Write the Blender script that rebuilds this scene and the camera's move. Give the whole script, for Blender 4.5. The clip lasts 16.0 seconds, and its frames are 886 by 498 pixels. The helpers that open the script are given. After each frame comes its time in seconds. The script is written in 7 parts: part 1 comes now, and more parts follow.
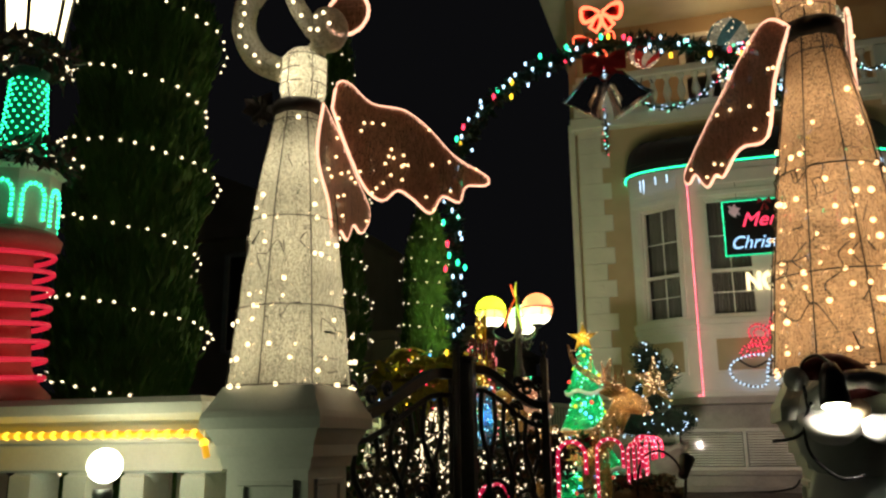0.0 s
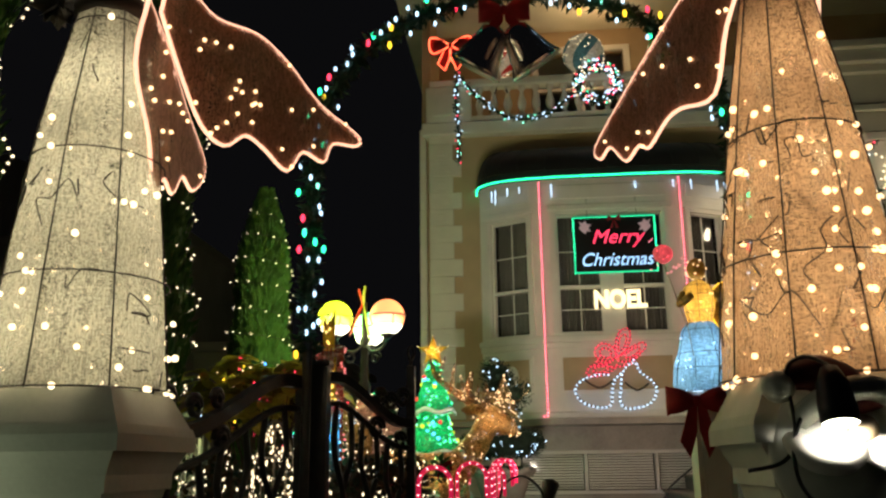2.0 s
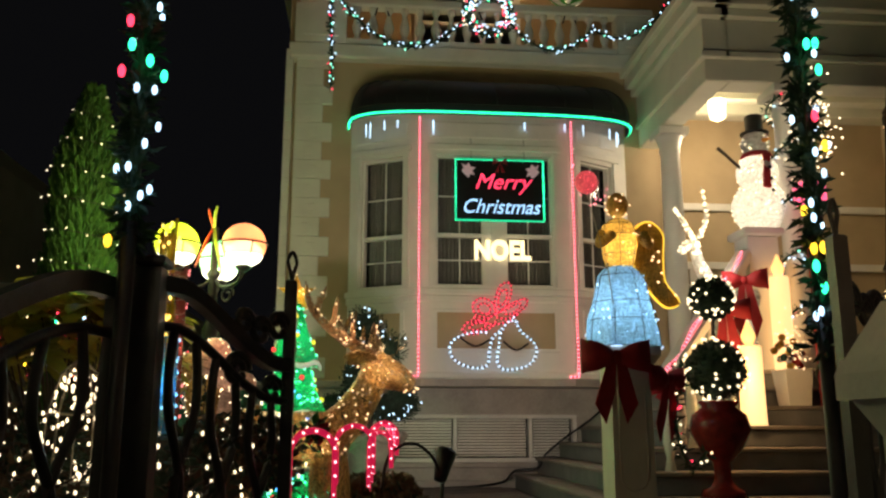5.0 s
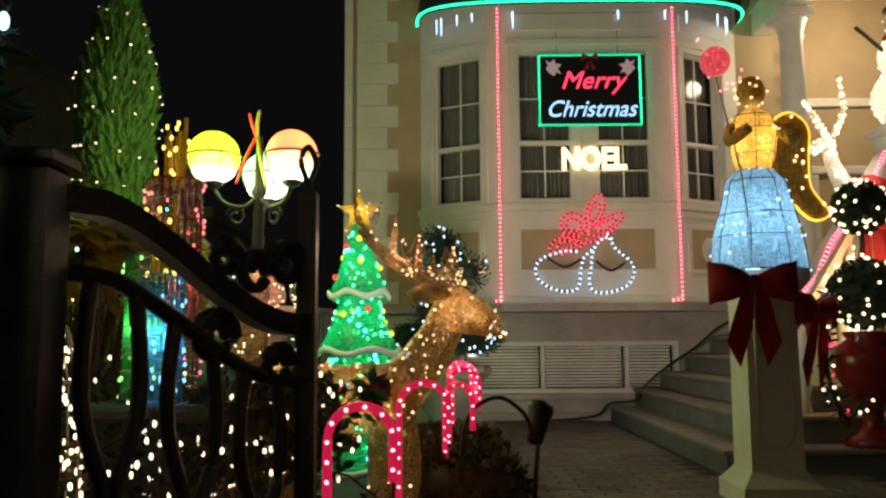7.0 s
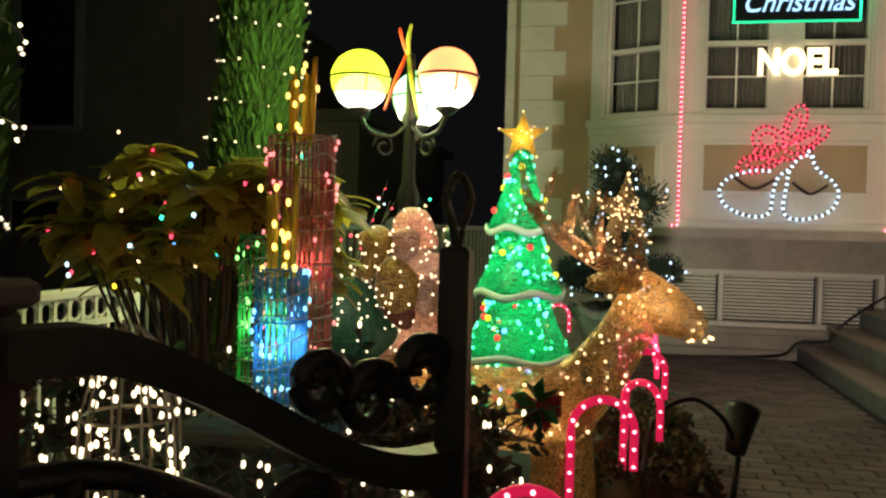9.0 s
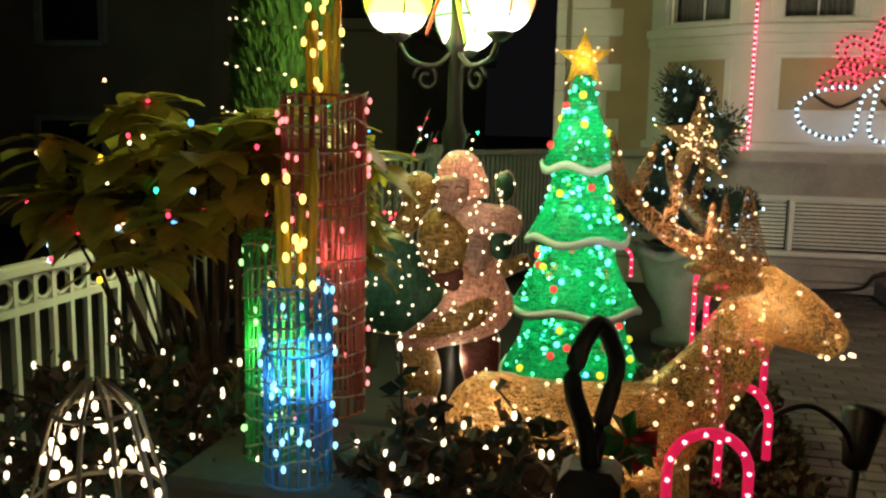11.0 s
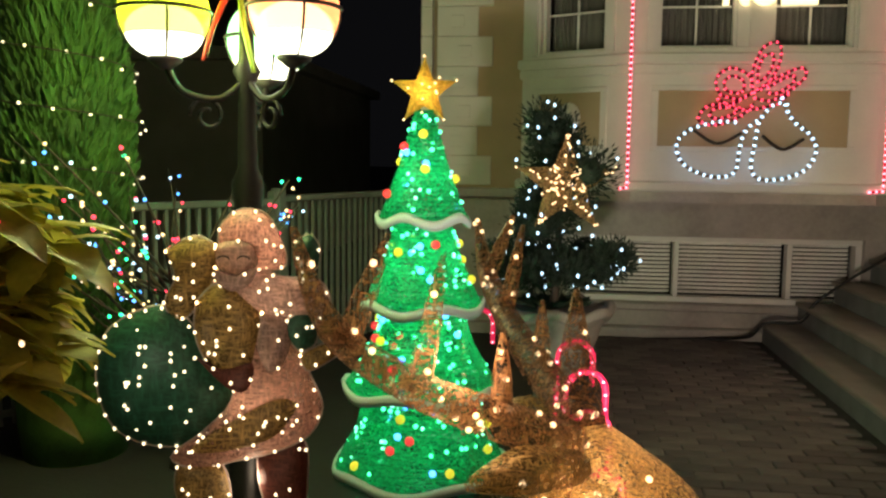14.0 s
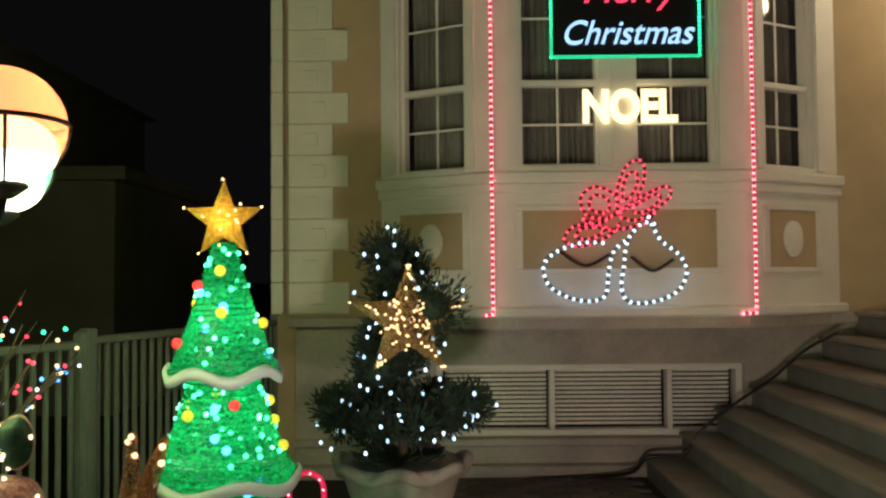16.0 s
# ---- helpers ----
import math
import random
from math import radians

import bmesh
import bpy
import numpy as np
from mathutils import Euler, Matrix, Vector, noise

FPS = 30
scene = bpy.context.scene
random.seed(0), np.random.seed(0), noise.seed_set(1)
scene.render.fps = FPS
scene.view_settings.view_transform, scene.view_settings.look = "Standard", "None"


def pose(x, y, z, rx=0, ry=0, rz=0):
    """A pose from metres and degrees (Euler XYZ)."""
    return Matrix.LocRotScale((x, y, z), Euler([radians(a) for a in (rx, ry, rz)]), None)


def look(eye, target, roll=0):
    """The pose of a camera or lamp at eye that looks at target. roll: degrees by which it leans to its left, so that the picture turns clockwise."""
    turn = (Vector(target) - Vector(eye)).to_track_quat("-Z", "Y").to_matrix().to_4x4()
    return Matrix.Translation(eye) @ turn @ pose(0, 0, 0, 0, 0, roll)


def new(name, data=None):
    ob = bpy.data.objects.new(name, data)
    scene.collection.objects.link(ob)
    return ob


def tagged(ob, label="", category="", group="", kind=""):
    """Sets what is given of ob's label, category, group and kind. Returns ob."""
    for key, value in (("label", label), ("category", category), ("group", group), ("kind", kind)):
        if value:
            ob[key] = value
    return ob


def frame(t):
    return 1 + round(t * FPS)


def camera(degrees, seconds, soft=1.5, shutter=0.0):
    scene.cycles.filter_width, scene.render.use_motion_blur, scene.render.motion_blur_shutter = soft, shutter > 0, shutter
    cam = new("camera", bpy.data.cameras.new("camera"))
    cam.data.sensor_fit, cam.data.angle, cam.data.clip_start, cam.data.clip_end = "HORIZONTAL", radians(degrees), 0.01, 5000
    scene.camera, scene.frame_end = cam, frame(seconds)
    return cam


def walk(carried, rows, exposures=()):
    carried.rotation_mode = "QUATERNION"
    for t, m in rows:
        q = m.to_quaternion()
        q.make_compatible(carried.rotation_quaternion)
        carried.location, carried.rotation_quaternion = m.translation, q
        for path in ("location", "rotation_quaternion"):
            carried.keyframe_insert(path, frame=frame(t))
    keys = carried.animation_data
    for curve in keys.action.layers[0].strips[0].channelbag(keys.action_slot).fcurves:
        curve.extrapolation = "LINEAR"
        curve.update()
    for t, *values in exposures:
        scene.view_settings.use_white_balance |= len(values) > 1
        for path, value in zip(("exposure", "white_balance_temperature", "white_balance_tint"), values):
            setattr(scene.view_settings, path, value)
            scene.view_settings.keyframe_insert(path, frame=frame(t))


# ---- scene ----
cam = camera(55.7, 16.0, soft=2.4)
PATH = [
    (0, (0.031, -11.754, 0.683), (-0.546, -9.894, 1.137), -0.6),
    (0.5, (0.025, -11.753, 0.688), (-0.495, -9.896, 1.218), -1.5),
    (1, (-0.03, -11.568, 0.701), (-0.465, -9.704, 1.281), -1.1),
    (1.5, (-0.129, -11.291, 0.711), (-0.458, -9.405, 1.291), -0.2),
    (2, (-0.32, -10.951, 0.705), (-0.501, -9.022, 1.202), -0.7),
    (2.5, (-0.458, -10.722, 0.699), (-0.507, -8.765, 1.108), -1.2),
    (3, (-0.493, -10.479, 0.691), (-0.456, -8.519, 1.089), -0.7),
    (3.5, (-0.515, -10.262, 0.699), (-0.402, -8.311, 1.127), -0.1),
    (4, (-0.575, -10.066, 0.697), (-0.399, -8.127, 1.154), -0.0),
    (6.5, (-0.613, -8.926, 0.725), (-0.472, -6.95, 0.999), -0.6),
    (7, (-0.569, -8.667, 0.852), (-0.581, -6.679, 1.075), -0.4),
    (7.5, (-0.579, -8.574, 0.971), (-0.743, -6.587, 1.138), -0.1),
    (8, (-0.592, -8.426, 0.979), (-0.844, -6.444, 1.084), -0.0),
    (8.5, (-0.664, -8.183, 1.095), (-0.961, -6.206, 1.133), 0.3),
    (9, (-0.667, -8.036, 1.181), (-1.048, -6.073, 1.134), 1.5),
    (9.5, (-0.679, -7.896, 1.267), (-1.159, -5.959, 1.137), 2.2),
    (12, (-0.886, -7.273, 1.386), (-1.321, -5.345, 1.086), 0.1),
    (12.5, (-0.78, -7.159, 1.411), (-1.129, -5.208, 1.141), 1.3),
    (13, (-0.695, -7.032, 1.429), (-0.948, -5.063, 1.179), 1.9),
    (13.5, (-0.662, -6.789, 1.429), (-0.866, -4.813, 1.198), 1.5),
    (14, (-0.625, -6.642, 1.44), (-0.871, -4.667, 1.239), 0.7),
    (14.5, (-0.512, -6.483, 1.471), (-0.881, -4.522, 1.343), 0.6),
    (15, (-0.421, -6.37, 1.503), (-0.835, -4.413, 1.454), 0.3),
    (15.5, (-0.361, -6.225, 1.51), (-0.644, -4.245, 1.525), -0.3),
    (16, (-0.331, -6.025, 1.536), (-0.348, -4.026, 1.607), -0.5),
]
walk(cam, [(t, look(eye, target, roll)) for t, eye, target, roll in PATH], ((0, 0.16), (4, 0.10), (7, 0.16), (9.5, 0.40), (12, 0.34), (13.5, 0.20), (16, 0.04)))

# ---- world and lights ----
world = bpy.data.worlds.new("night")
scene.world = world
world.use_nodes = True
bg = world.node_tree.nodes["Background"]
bg.inputs[0].default_value = (0.030, 0.030, 0.034, 1)
bg.inputs[1].default_value = 0.1


def lamp(name, kind, place, energy, colour, size=0.05, target=None, angle=60, blend=0.6):
    data = bpy.data.lights.new(name, kind)
    data.energy, data.color = energy, colour
    data.shadow_soft_size = size
    if kind == "SPOT":
        data.spot_size, data.spot_blend = radians(angle), blend
    ob = new(name, data)
    ob.matrix_world = look(place, target) if target else Matrix.Translation(place)
    return ob


WARM, COOL = (1.0, 0.72, 0.42), (0.75, 0.86, 1.0)
# garden floodlight on the hedge, aimed at the bay
lamp("garden_flood", "SPOT", (-0.2, -4.83, 0.62), 165, (1, 0.85, 0.70), 0.06, (0.7, 0.2, 3.2), 95, 0.8)
# floodlights at the gate piers
lamp("pier_flood", "SPOT", (0.405, -8.905, 0.775), 13, (1, 0.92, 0.78), 0.03, (0.47, -8.68, 0.4), 150, 0.6)
lamp("rail_flood", "POINT", (-2.18, -9.13, 0.62), 4, (0.86, 1, 0.62), 0.07)
# lamp post globes
lamp("globe_light", "POINT", (-1.93, -3.88, 1.89), 62, (0.84, 0.93, 0.32), 0.12)
lamp("globe_light", "POINT", (-1.47, -3.90, 1.89), 18, (1, 0.6, 0.4), 0.12)
lamp("globe_light", "POINT", (-1.70, -3.50, 1.86), 18, (0.4, 1, 0.5), 0.12)
# porch lanterns, and an unseen warm lamp added over the balcony for the soffit
lamp("porch_light", "POINT", (3.75, -0.2, 4.1), 42, (1, 0.78, 0.52), 0.1)
lamp("eave_fill", "POINT", (0.9, 0.95, 7.2), 16, (1, 0.62, 0.3), 0.1)
lamp("tower_lantern_light", "POINT", (-3.06, -8.65, 2.90), 16, (1, 0.87, 0.58), 0.1)

# ---- materials ----


def nodes_of(name):
    m = bpy.data.materials.new(name)
    m.use_nodes = True
    t = m.node_tree
    return m, t, t.nodes["Principled BSDF"]


def mat(name, colour, rough=0.6, metal=0.0, var=0.25, scale=6.0, grain=60.0, bump=0.15, island=False, stretch=(1, 1, 1), trans=0.0, spec=0.5):
    """A surface whose colour varies at two scales, with fine relief."""
    m, t, p = nodes_of(name)
    n, l = t.nodes, t.links
    co = n.new("ShaderNodeTexCoord")
    mp = n.new("ShaderNodeMapping")
    mp.inputs["Scale"].default_value = stretch
    l.new(co.outputs["Object"], mp.inputs[0])
    a, b = n.new("ShaderNodeTexNoise"), n.new("ShaderNodeTexNoise")
    for tex, sc, det in ((a, scale, 5), (b, grain, 3)):
        tex.inputs["Scale"].default_value, tex.inputs["Detail"].default_value = sc, det
        l.new(mp.outputs[0], tex.inputs["Vector"])
    mix = n.new("ShaderNodeMath")
    mix.operation = "MULTIPLY_ADD"
    l.new(b.outputs[0], mix.inputs[0])
    mix.inputs[1].default_value = 0.4
    l.new(a.outputs[0], mix.inputs[2])
    ramp = n.new("ShaderNodeValToRGB")
    e = ramp.color_ramp.elements
    e[0].position, e[1].position = 0.35, 1.0
    e[0].color = (*[c * (1 - var) for c in colour], 1)
    e[1].color = (*[min(1, c * (1 + var)) for c in colour], 1)
    l.new(mix.outputs[0], ramp.inputs[0])
    out = ramp.outputs[0]
    if island:
        info = n.new("ShaderNodeObjectInfo")
        hsv = n.new("ShaderNodeHueSaturation")
        mr = n.new("ShaderNodeMapRange")
        mr.inputs[3].default_value, mr.inputs[4].default_value = 0.65, 1.3
        l.new(info.outputs["Random"], mr.inputs[0])
        l.new(mr.outputs[0], hsv.inputs["Value"])
        l.new(out, hsv.inputs["Color"])
        out = hsv.outputs[0]
    l.new(out, p.inputs["Base Color"])
    p.inputs["Roughness"].default_value, p.inputs["Metallic"].default_value = rough, metal
    p.inputs["Transmission Weight"].default_value = trans
    p.inputs["Specular IOR Level"].default_value = spec
    bp = n.new("ShaderNodeBump")
    bp.inputs["Strength"].default_value, bp.inputs["Distance"].default_value = bump, 0.01
    l.new(mix.outputs[0], bp.inputs["Height"])
    l.new(bp.outputs[0], p.inputs["Normal"])
    return m


def emit(name, colour, strength):
    m, t, p = nodes_of(name)
    p.inputs["Base Color"].default_value = (*colour, 1)
    p.inputs["Emission Color"].default_value = (*colour, 1)
    p.inputs["Emission Strength"].default_value = strength
    return m


def netting(name, colour, holes=0.45, scale=70.0, stretch=(1, 1, 1), rough=0.5, through_light=0.5, spark=0.0, low=0.55):
    """Woven thread or tinsel over a wire frame: see-through gaps, and threads that let light pass."""
    m, t, p = nodes_of(name)
    n, l = t.nodes, t.links
    co, mp = n.new("ShaderNodeTexCoord"), n.new("ShaderNodeMapping")
    mp.inputs["Scale"].default_value = stretch
    l.new(co.outputs["Object"], mp.inputs[0])
    tex, big = n.new("ShaderNodeTexNoise"), n.new("ShaderNodeTexNoise")
    tex.inputs["Scale"].default_value, tex.inputs["Detail"].default_value = scale * 1.3, 4
    tex.inputs["Distortion"].default_value = 0.5
    big.inputs["Scale"].default_value = scale / 9
    for x in (tex, big):
        l.new(mp.outputs[0], x.inputs["Vector"])
    cross, turn = n.new("ShaderNodeTexNoise"), n.new("ShaderNodeMapping")
    turn.inputs["Rotation"].default_value = (0.7, 0.9, 0.5)
    turn.inputs["Scale"].default_value = (stretch[0] * 0.16, stretch[1], stretch[2])
    mp.inputs["Scale"].default_value = (stretch[0], stretch[1], stretch[2] * 0.2)
    cross.inputs["Scale"].default_value, cross.inputs["Detail"].default_value = scale * 1.3, 4
    cross.inputs["Distortion"].default_value = 0.5
    l.new(co.outputs["Object"], turn.inputs[0])
    l.new(turn.outputs[0], cross.inputs["Vector"])
    strand = n.new("ShaderNodeMath")
    strand.operation = "MAXIMUM"
    l.new(tex.outputs[0], strand.inputs[0])
    l.new(cross.outputs[0], strand.inputs[1])
    ramp = n.new("ShaderNodeValToRGB")
    e = ramp.color_ramp.elements
    e[0].position, e[1].position = 0.46, 0.72
    e[0].color = (*[c * low for c in colour], 1)
    e[1].color = (*[min(1, c * 1.2) for c in colour], 1)
    l.new(strand.outputs[0], ramp.inputs[0])
    l.new(ramp.outputs[0], p.inputs["Base Color"])
    p.inputs["Roughness"].default_value = rough
    p.inputs["Metallic"].default_value = spark
    tl = n.new("ShaderNodeBsdfTranslucent")
    l.new(ramp.outputs[0], tl.inputs[0])
    m1 = n.new("ShaderNodeMixShader")
    m1.inputs[0].default_value = through_light
    l.new(p.outputs[0], m1.inputs[1])
    l.new(tl.outputs[0], m1.inputs[2])
    add = n.new("ShaderNodeMath")
    add.operation = "MULTIPLY_ADD"
    l.new(big.outputs[0], add.inputs[0])
    add.inputs[1].default_value = 0.5
    l.new(strand.outputs[0], add.inputs[2])
    gap = n.new("ShaderNodeMapRange")
    gap.inputs[1].default_value, gap.inputs[2].default_value = 0.32 + holes, 0.47 + holes
    l.new(add.outputs[0], gap.inputs[0])
    tr = n.new("ShaderNodeBsdfTransparent")
    m2 = n.new("ShaderNodeMixShader")
    l.new(gap.outputs[0], m2.inputs[0])
    l.new(m1.outputs[0], m2.inputs[2])
    l.new(tr.outputs[0], m2.inputs[1])
    l.new(m2.outputs[0], n["Material Output"].inputs[0])
    return m


CREAM = mat("cream_stucco", (0.68, 0.67, 0.55), 0.8, var=0.1, scale=3, grain=120, bump=0.2)
TAN = mat("tan_stucco", (0.47, 0.36, 0.22), 0.85, var=0.12, scale=3, grain=120, bump=0.25)
WHITE = mat("white_paint", (0.76, 0.74, 0.68), 0.5, var=0.08, scale=4, grain=50, bump=0.06)
GREYWALL = mat("grey_marble", (0.40, 0.36, 0.32), 0.5, var=0.3, scale=2.5, grain=30, bump=0.1)
# stair stone: risers coloured shaded, treads coloured as lit tops
STEP = mat("grey_step_shaded", (0.15, 0.15, 0.15), 0.6, var=0.3, scale=5, grain=90, bump=0.2)
TREAD = mat("lit_tread_stone", (0.23, 0.20, 0.17), 0.55, var=0.25, scale=5, grain=90, bump=0.15)
PAVER = mat("paver_stone", (0.13, 0.105, 0.095), 0.75, var=0.35, scale=8, grain=120, bump=0.4, island=True)
PAVER2 = mat("paver_bed", (0.05, 0.045, 0.04), 0.9, var=0.3, scale=8, grain=90, bump=0.4)
GROUND = mat("dark_ground", (0.028, 0.025, 0.022), 0.9, var=0.4, scale=1.5, grain=40, bump=0.4)
SOIL = mat("dry_hedge", (0.10, 0.065, 0.035), 0.95, var=0.5, scale=20, grain=120, bump=0.8)
PIERM = mat("pier_plaster", (0.66, 0.66, 0.58), 0.75, var=0.14, scale=4, grain=70, bump=0.2)
POSTP = mat("black_post_paint", (0.005, 0.006, 0.005), 0.35, 0.0, var=0.3, scale=20, grain=150, bump=0.2)
IRON = mat("black_iron", (0.022, 0.022, 0.021), 0.42, 0.0, var=0.4, scale=20, grain=150, bump=0.25)
BLACKP = mat("black_plastic", (0.012, 0.012, 0.012), 0.35, var=0.2)
AWNING = mat("black_awning_canvas", (0.016, 0.017, 0.017), 0.55, var=0.3, scale=4, grain=150, bump=0.15)
CURTAIN = mat("curtain", (0.10, 0.09, 0.075), 0.9, var=0.35, scale=3, grain=30, bump=0.2, stretch=(9, 1, 0.3))
# near-black colour standing for the darkness inside unlit rooms
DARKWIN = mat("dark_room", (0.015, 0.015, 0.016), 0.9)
BLIND = mat("window_blind", (0.62, 0.58, 0.50), 0.6, var=0.1)
REDV = mat("red_velvet", (0.30, 0.008, 0.012), 0.75, var=0.35, scale=9, grain=200, bump=0.3)
REDC = mat("red_ceramic", (0.22, 0.015, 0.012), 0.2, var=0.5, scale=12, grain=40, bump=0.2)
TERRA = mat("stone_urn", (0.26, 0.23, 0.19), 0.8, var=0.3, scale=9, grain=70, bump=0.5)
NEEDLE = mat("conifer_needles", (0.022, 0.042, 0.02), 0.7, var=0.5, scale=10, grain=80, bump=0.2)
CYPRESS = mat("cypress_leaf", (0.045, 0.11, 0.015), 0.75, var=0.55, scale=5, grain=60, bump=0.2)
LEAF = mat("broad_leaf", (0.46, 0.43, 0.07), 0.4, var=0.5, scale=9, grain=60, bump=0.1)


def let_light_through(m, share):
    """Thin leaves: part of the light passes through the blade."""
    t = m.node_tree
    p = t.nodes["Principled BSDF"]
    tl, mx = t.nodes.new("ShaderNodeBsdfTranslucent"), t.nodes.new("ShaderNodeMixShader")
    t.links.new(p.inputs["Base Color"].links[0].from_socket, tl.inputs[0])
    mx.inputs[0].default_value = share
    t.links.new(p.outputs[0], mx.inputs[1])
    t.links.new(tl.outputs[0], mx.inputs[2])
    t.links.new(mx.outputs[0], t.nodes["Material Output"].inputs[0])


let_light_through(LEAF, 0.5)
TWIG = mat("twig_bark", (0.07, 0.05, 0.035), 0.9, var=0.4, scale=30)
GARLAND = mat("garland_green", (0.012, 0.05, 0.022), 0.6, var=0.5, scale=30, grain=100)
WIRE = mat("dark_wire", (0.05, 0.04, 0.03), 0.6, 0.3)
CLEARW = mat("pale_cable", (0.35, 0.30, 0.22), 0.5)
SILVER = mat("silver_bell", (0.75, 0.73, 0.70), 0.16, 1.0, var=0.1)
NEIGH = mat("neighbour_wall", (0.24, 0.21, 0.18), 0.9, var=0.2, scale=2)
NETC = netting("champagne_netting", (0.56, 0.53, 0.41), 0.30, 170, (1, 1, 0.8), through_light=0.55)
NETG = netting("gold_netting", (0.48, 0.33, 0.20), 0.32, 170, (1, 1, 0.8), through_light=0.55)
WINGN = netting("wing_netting", (0.60, 0.34, 0.23), 0.30, 110, through_light=0.4)
BLUEN = netting("blue_netting", (0.40, 0.62, 0.78), 0.16, 60, through_light=0.6)
GOLDN = netting("yellow_netting", (0.75, 0.52, 0.15), 0.26, 70, through_light=0.5)
DEERN = netting("deer_rattan", (0.66, 0.42, 0.17), 0.37, 190, (1, 1, 1.2), 0.35, 0.4, 0.35, 0.22)
WHITEN = netting("white_mesh", (0.8, 0.8, 0.78), 0.16, 60, through_light=0.6)
TREEN = netting("green_tinsel", (0.02, 0.55, 0.24), 0.36, 55, (1, 1, 5), 0.35, 0.6)
STARN = netting("gold_tinsel", (0.72, 0.46, 0.08), 0.12, 60, (1, 1, 1), 0.3, 0.5)
TRIM = mat("white_trim", (0.58, 0.72, 0.67), 0.5, var=0.06)
SACKN = netting("green_sack", (0.035, 0.15, 0.085), -0.2, 60, through_light=0.3)
SUITN = netting("rose_gold_tinsel", (0.62, 0.34, 0.25), 0.24, 90, through_light=0.4, low=0.35)
SUITY = netting("gold_suit_tinsel", (0.60, 0.38, 0.12), 0.24, 90, through_light=0.4, low=0.3)

W_BULB = emit("warm_bulb", (1, 0.66, 0.34), 2.3)
C_BULB = emit("cool_bulb", (0.50, 0.74, 1.0), 2.6)
N_BULB = emit("clear_bulb", (1, 0.81, 0.52), 2.3)
R_BULB = emit("red_bulb", (1, 0.04, 0.09), 3)
P_BULB = emit("pink_red_rope", (0.8, 0.03, 0.08), 0.4)
PT_BULB = emit("rope_bulb", (1, 0.20, 0.26), 4)
G_BULB = emit("green_bulb", (0.03, 1, 0.42), 3.5)
B_BULB = emit("blue_bulb", (0.08, 0.33, 1), 3.2)
Y_BULB = emit("yellow_bulb", (1, 0.60, 0.03), 2.6)
COOLG = emit("mint_bulb", (0.25, 1, 0.72), 2.8)
ROPE_Y = emit("amber_rope", (1, 0.46, 0.02), 0.7)
ROPE_P = emit("peach_rope", (1, 0.55, 0.36), 1.5)
ROPE_G = emit("green_rope", (0.02, 0.75, 0.35), 0.8)
ROPE_R = emit("red_rope", (0.9, 0.03, 0.07), 0.5)
NOEL = emit("cream_led", (1, 0.84, 0.48), 1.6)


def globe_glass(name, colour, glow):
    """Coloured diffusing glass, faintly see-through, lit by the bulb inside."""
    m = emit(name, colour, glow)
    t = m.node_tree
    tr, mx = t.nodes.new("ShaderNodeBsdfTransparent"), t.nodes.new("ShaderNodeMixShader")
    tr.inputs[0].default_value = (*[0.25 + 0.75 * c for c in colour], 1)
    mx.inputs[0].default_value = 0.5
    t.links.new(t.nodes["Principled BSDF"].outputs[0], mx.inputs[1])
    t.links.new(tr.outputs[0], mx.inputs[2])
    t.links.new(mx.outputs[0], t.nodes["Material Output"].inputs[0])
    return m


GLOBE_Y = globe_glass("yellow_globe", (0.80, 0.90, 0.08), 0.85)
GLOBE_R = globe_glass("red_globe", (1, 0.48, 0.27), 0.85)
GLOBE_G = globe_glass("green_globe", (0.4, 1, 0.66), 0.85)
LAMPGLASS = emit("lantern_glass", (1, 0.86, 0.52), 3.5)
GLOBE_CORE = emit("globe_bulb", (1, 0.98, 0.72), 3.6)
FLOODGLASS = emit("flood_glass", (1, 0.97, 0.72), 12)


def glass_mat():
    m, t, p = nodes_of("window_glass")
    p.inputs["Base Color"].default_value = (0.9, 0.93, 0.95, 1)
    p.inputs["Roughness"].default_value = 0.03
    p.inputs["Transmission Weight"].default_value = 1.0
    p.inputs["IOR"].default_value = 1.25
    return m


GLASS = glass_mat()


def acrylic(name, colour):
    m, t, p = nodes_of(name)
    p.inputs["Base Color"].default_value = (*colour, 1)
    p.inputs["Roughness"].default_value = 0.12
    p.inputs["Transmission Weight"].default_value = 0.55
    return m


ACR_B, ACR_R = acrylic("blue_acrylic", (0.15, 0.55, 0.95)), acrylic("red_acrylic", (0.62, 0.20, 0.16))
ACR_Y, ACR_G = acrylic("yellow_acrylic", (0.95, 0.70, 0.08)), acrylic("green_acrylic", (0.12, 0.75, 0.25))

# ---- mesh tools ----
ICO = bmesh.new()
bmesh.ops.create_icosphere(ICO, subdivisions=2, radius=1)
ICO_V = [v.co.copy() for v in ICO.verts]
ICO_F = [[v.index for v in f.verts] for f in ICO.faces]
ICO.free()


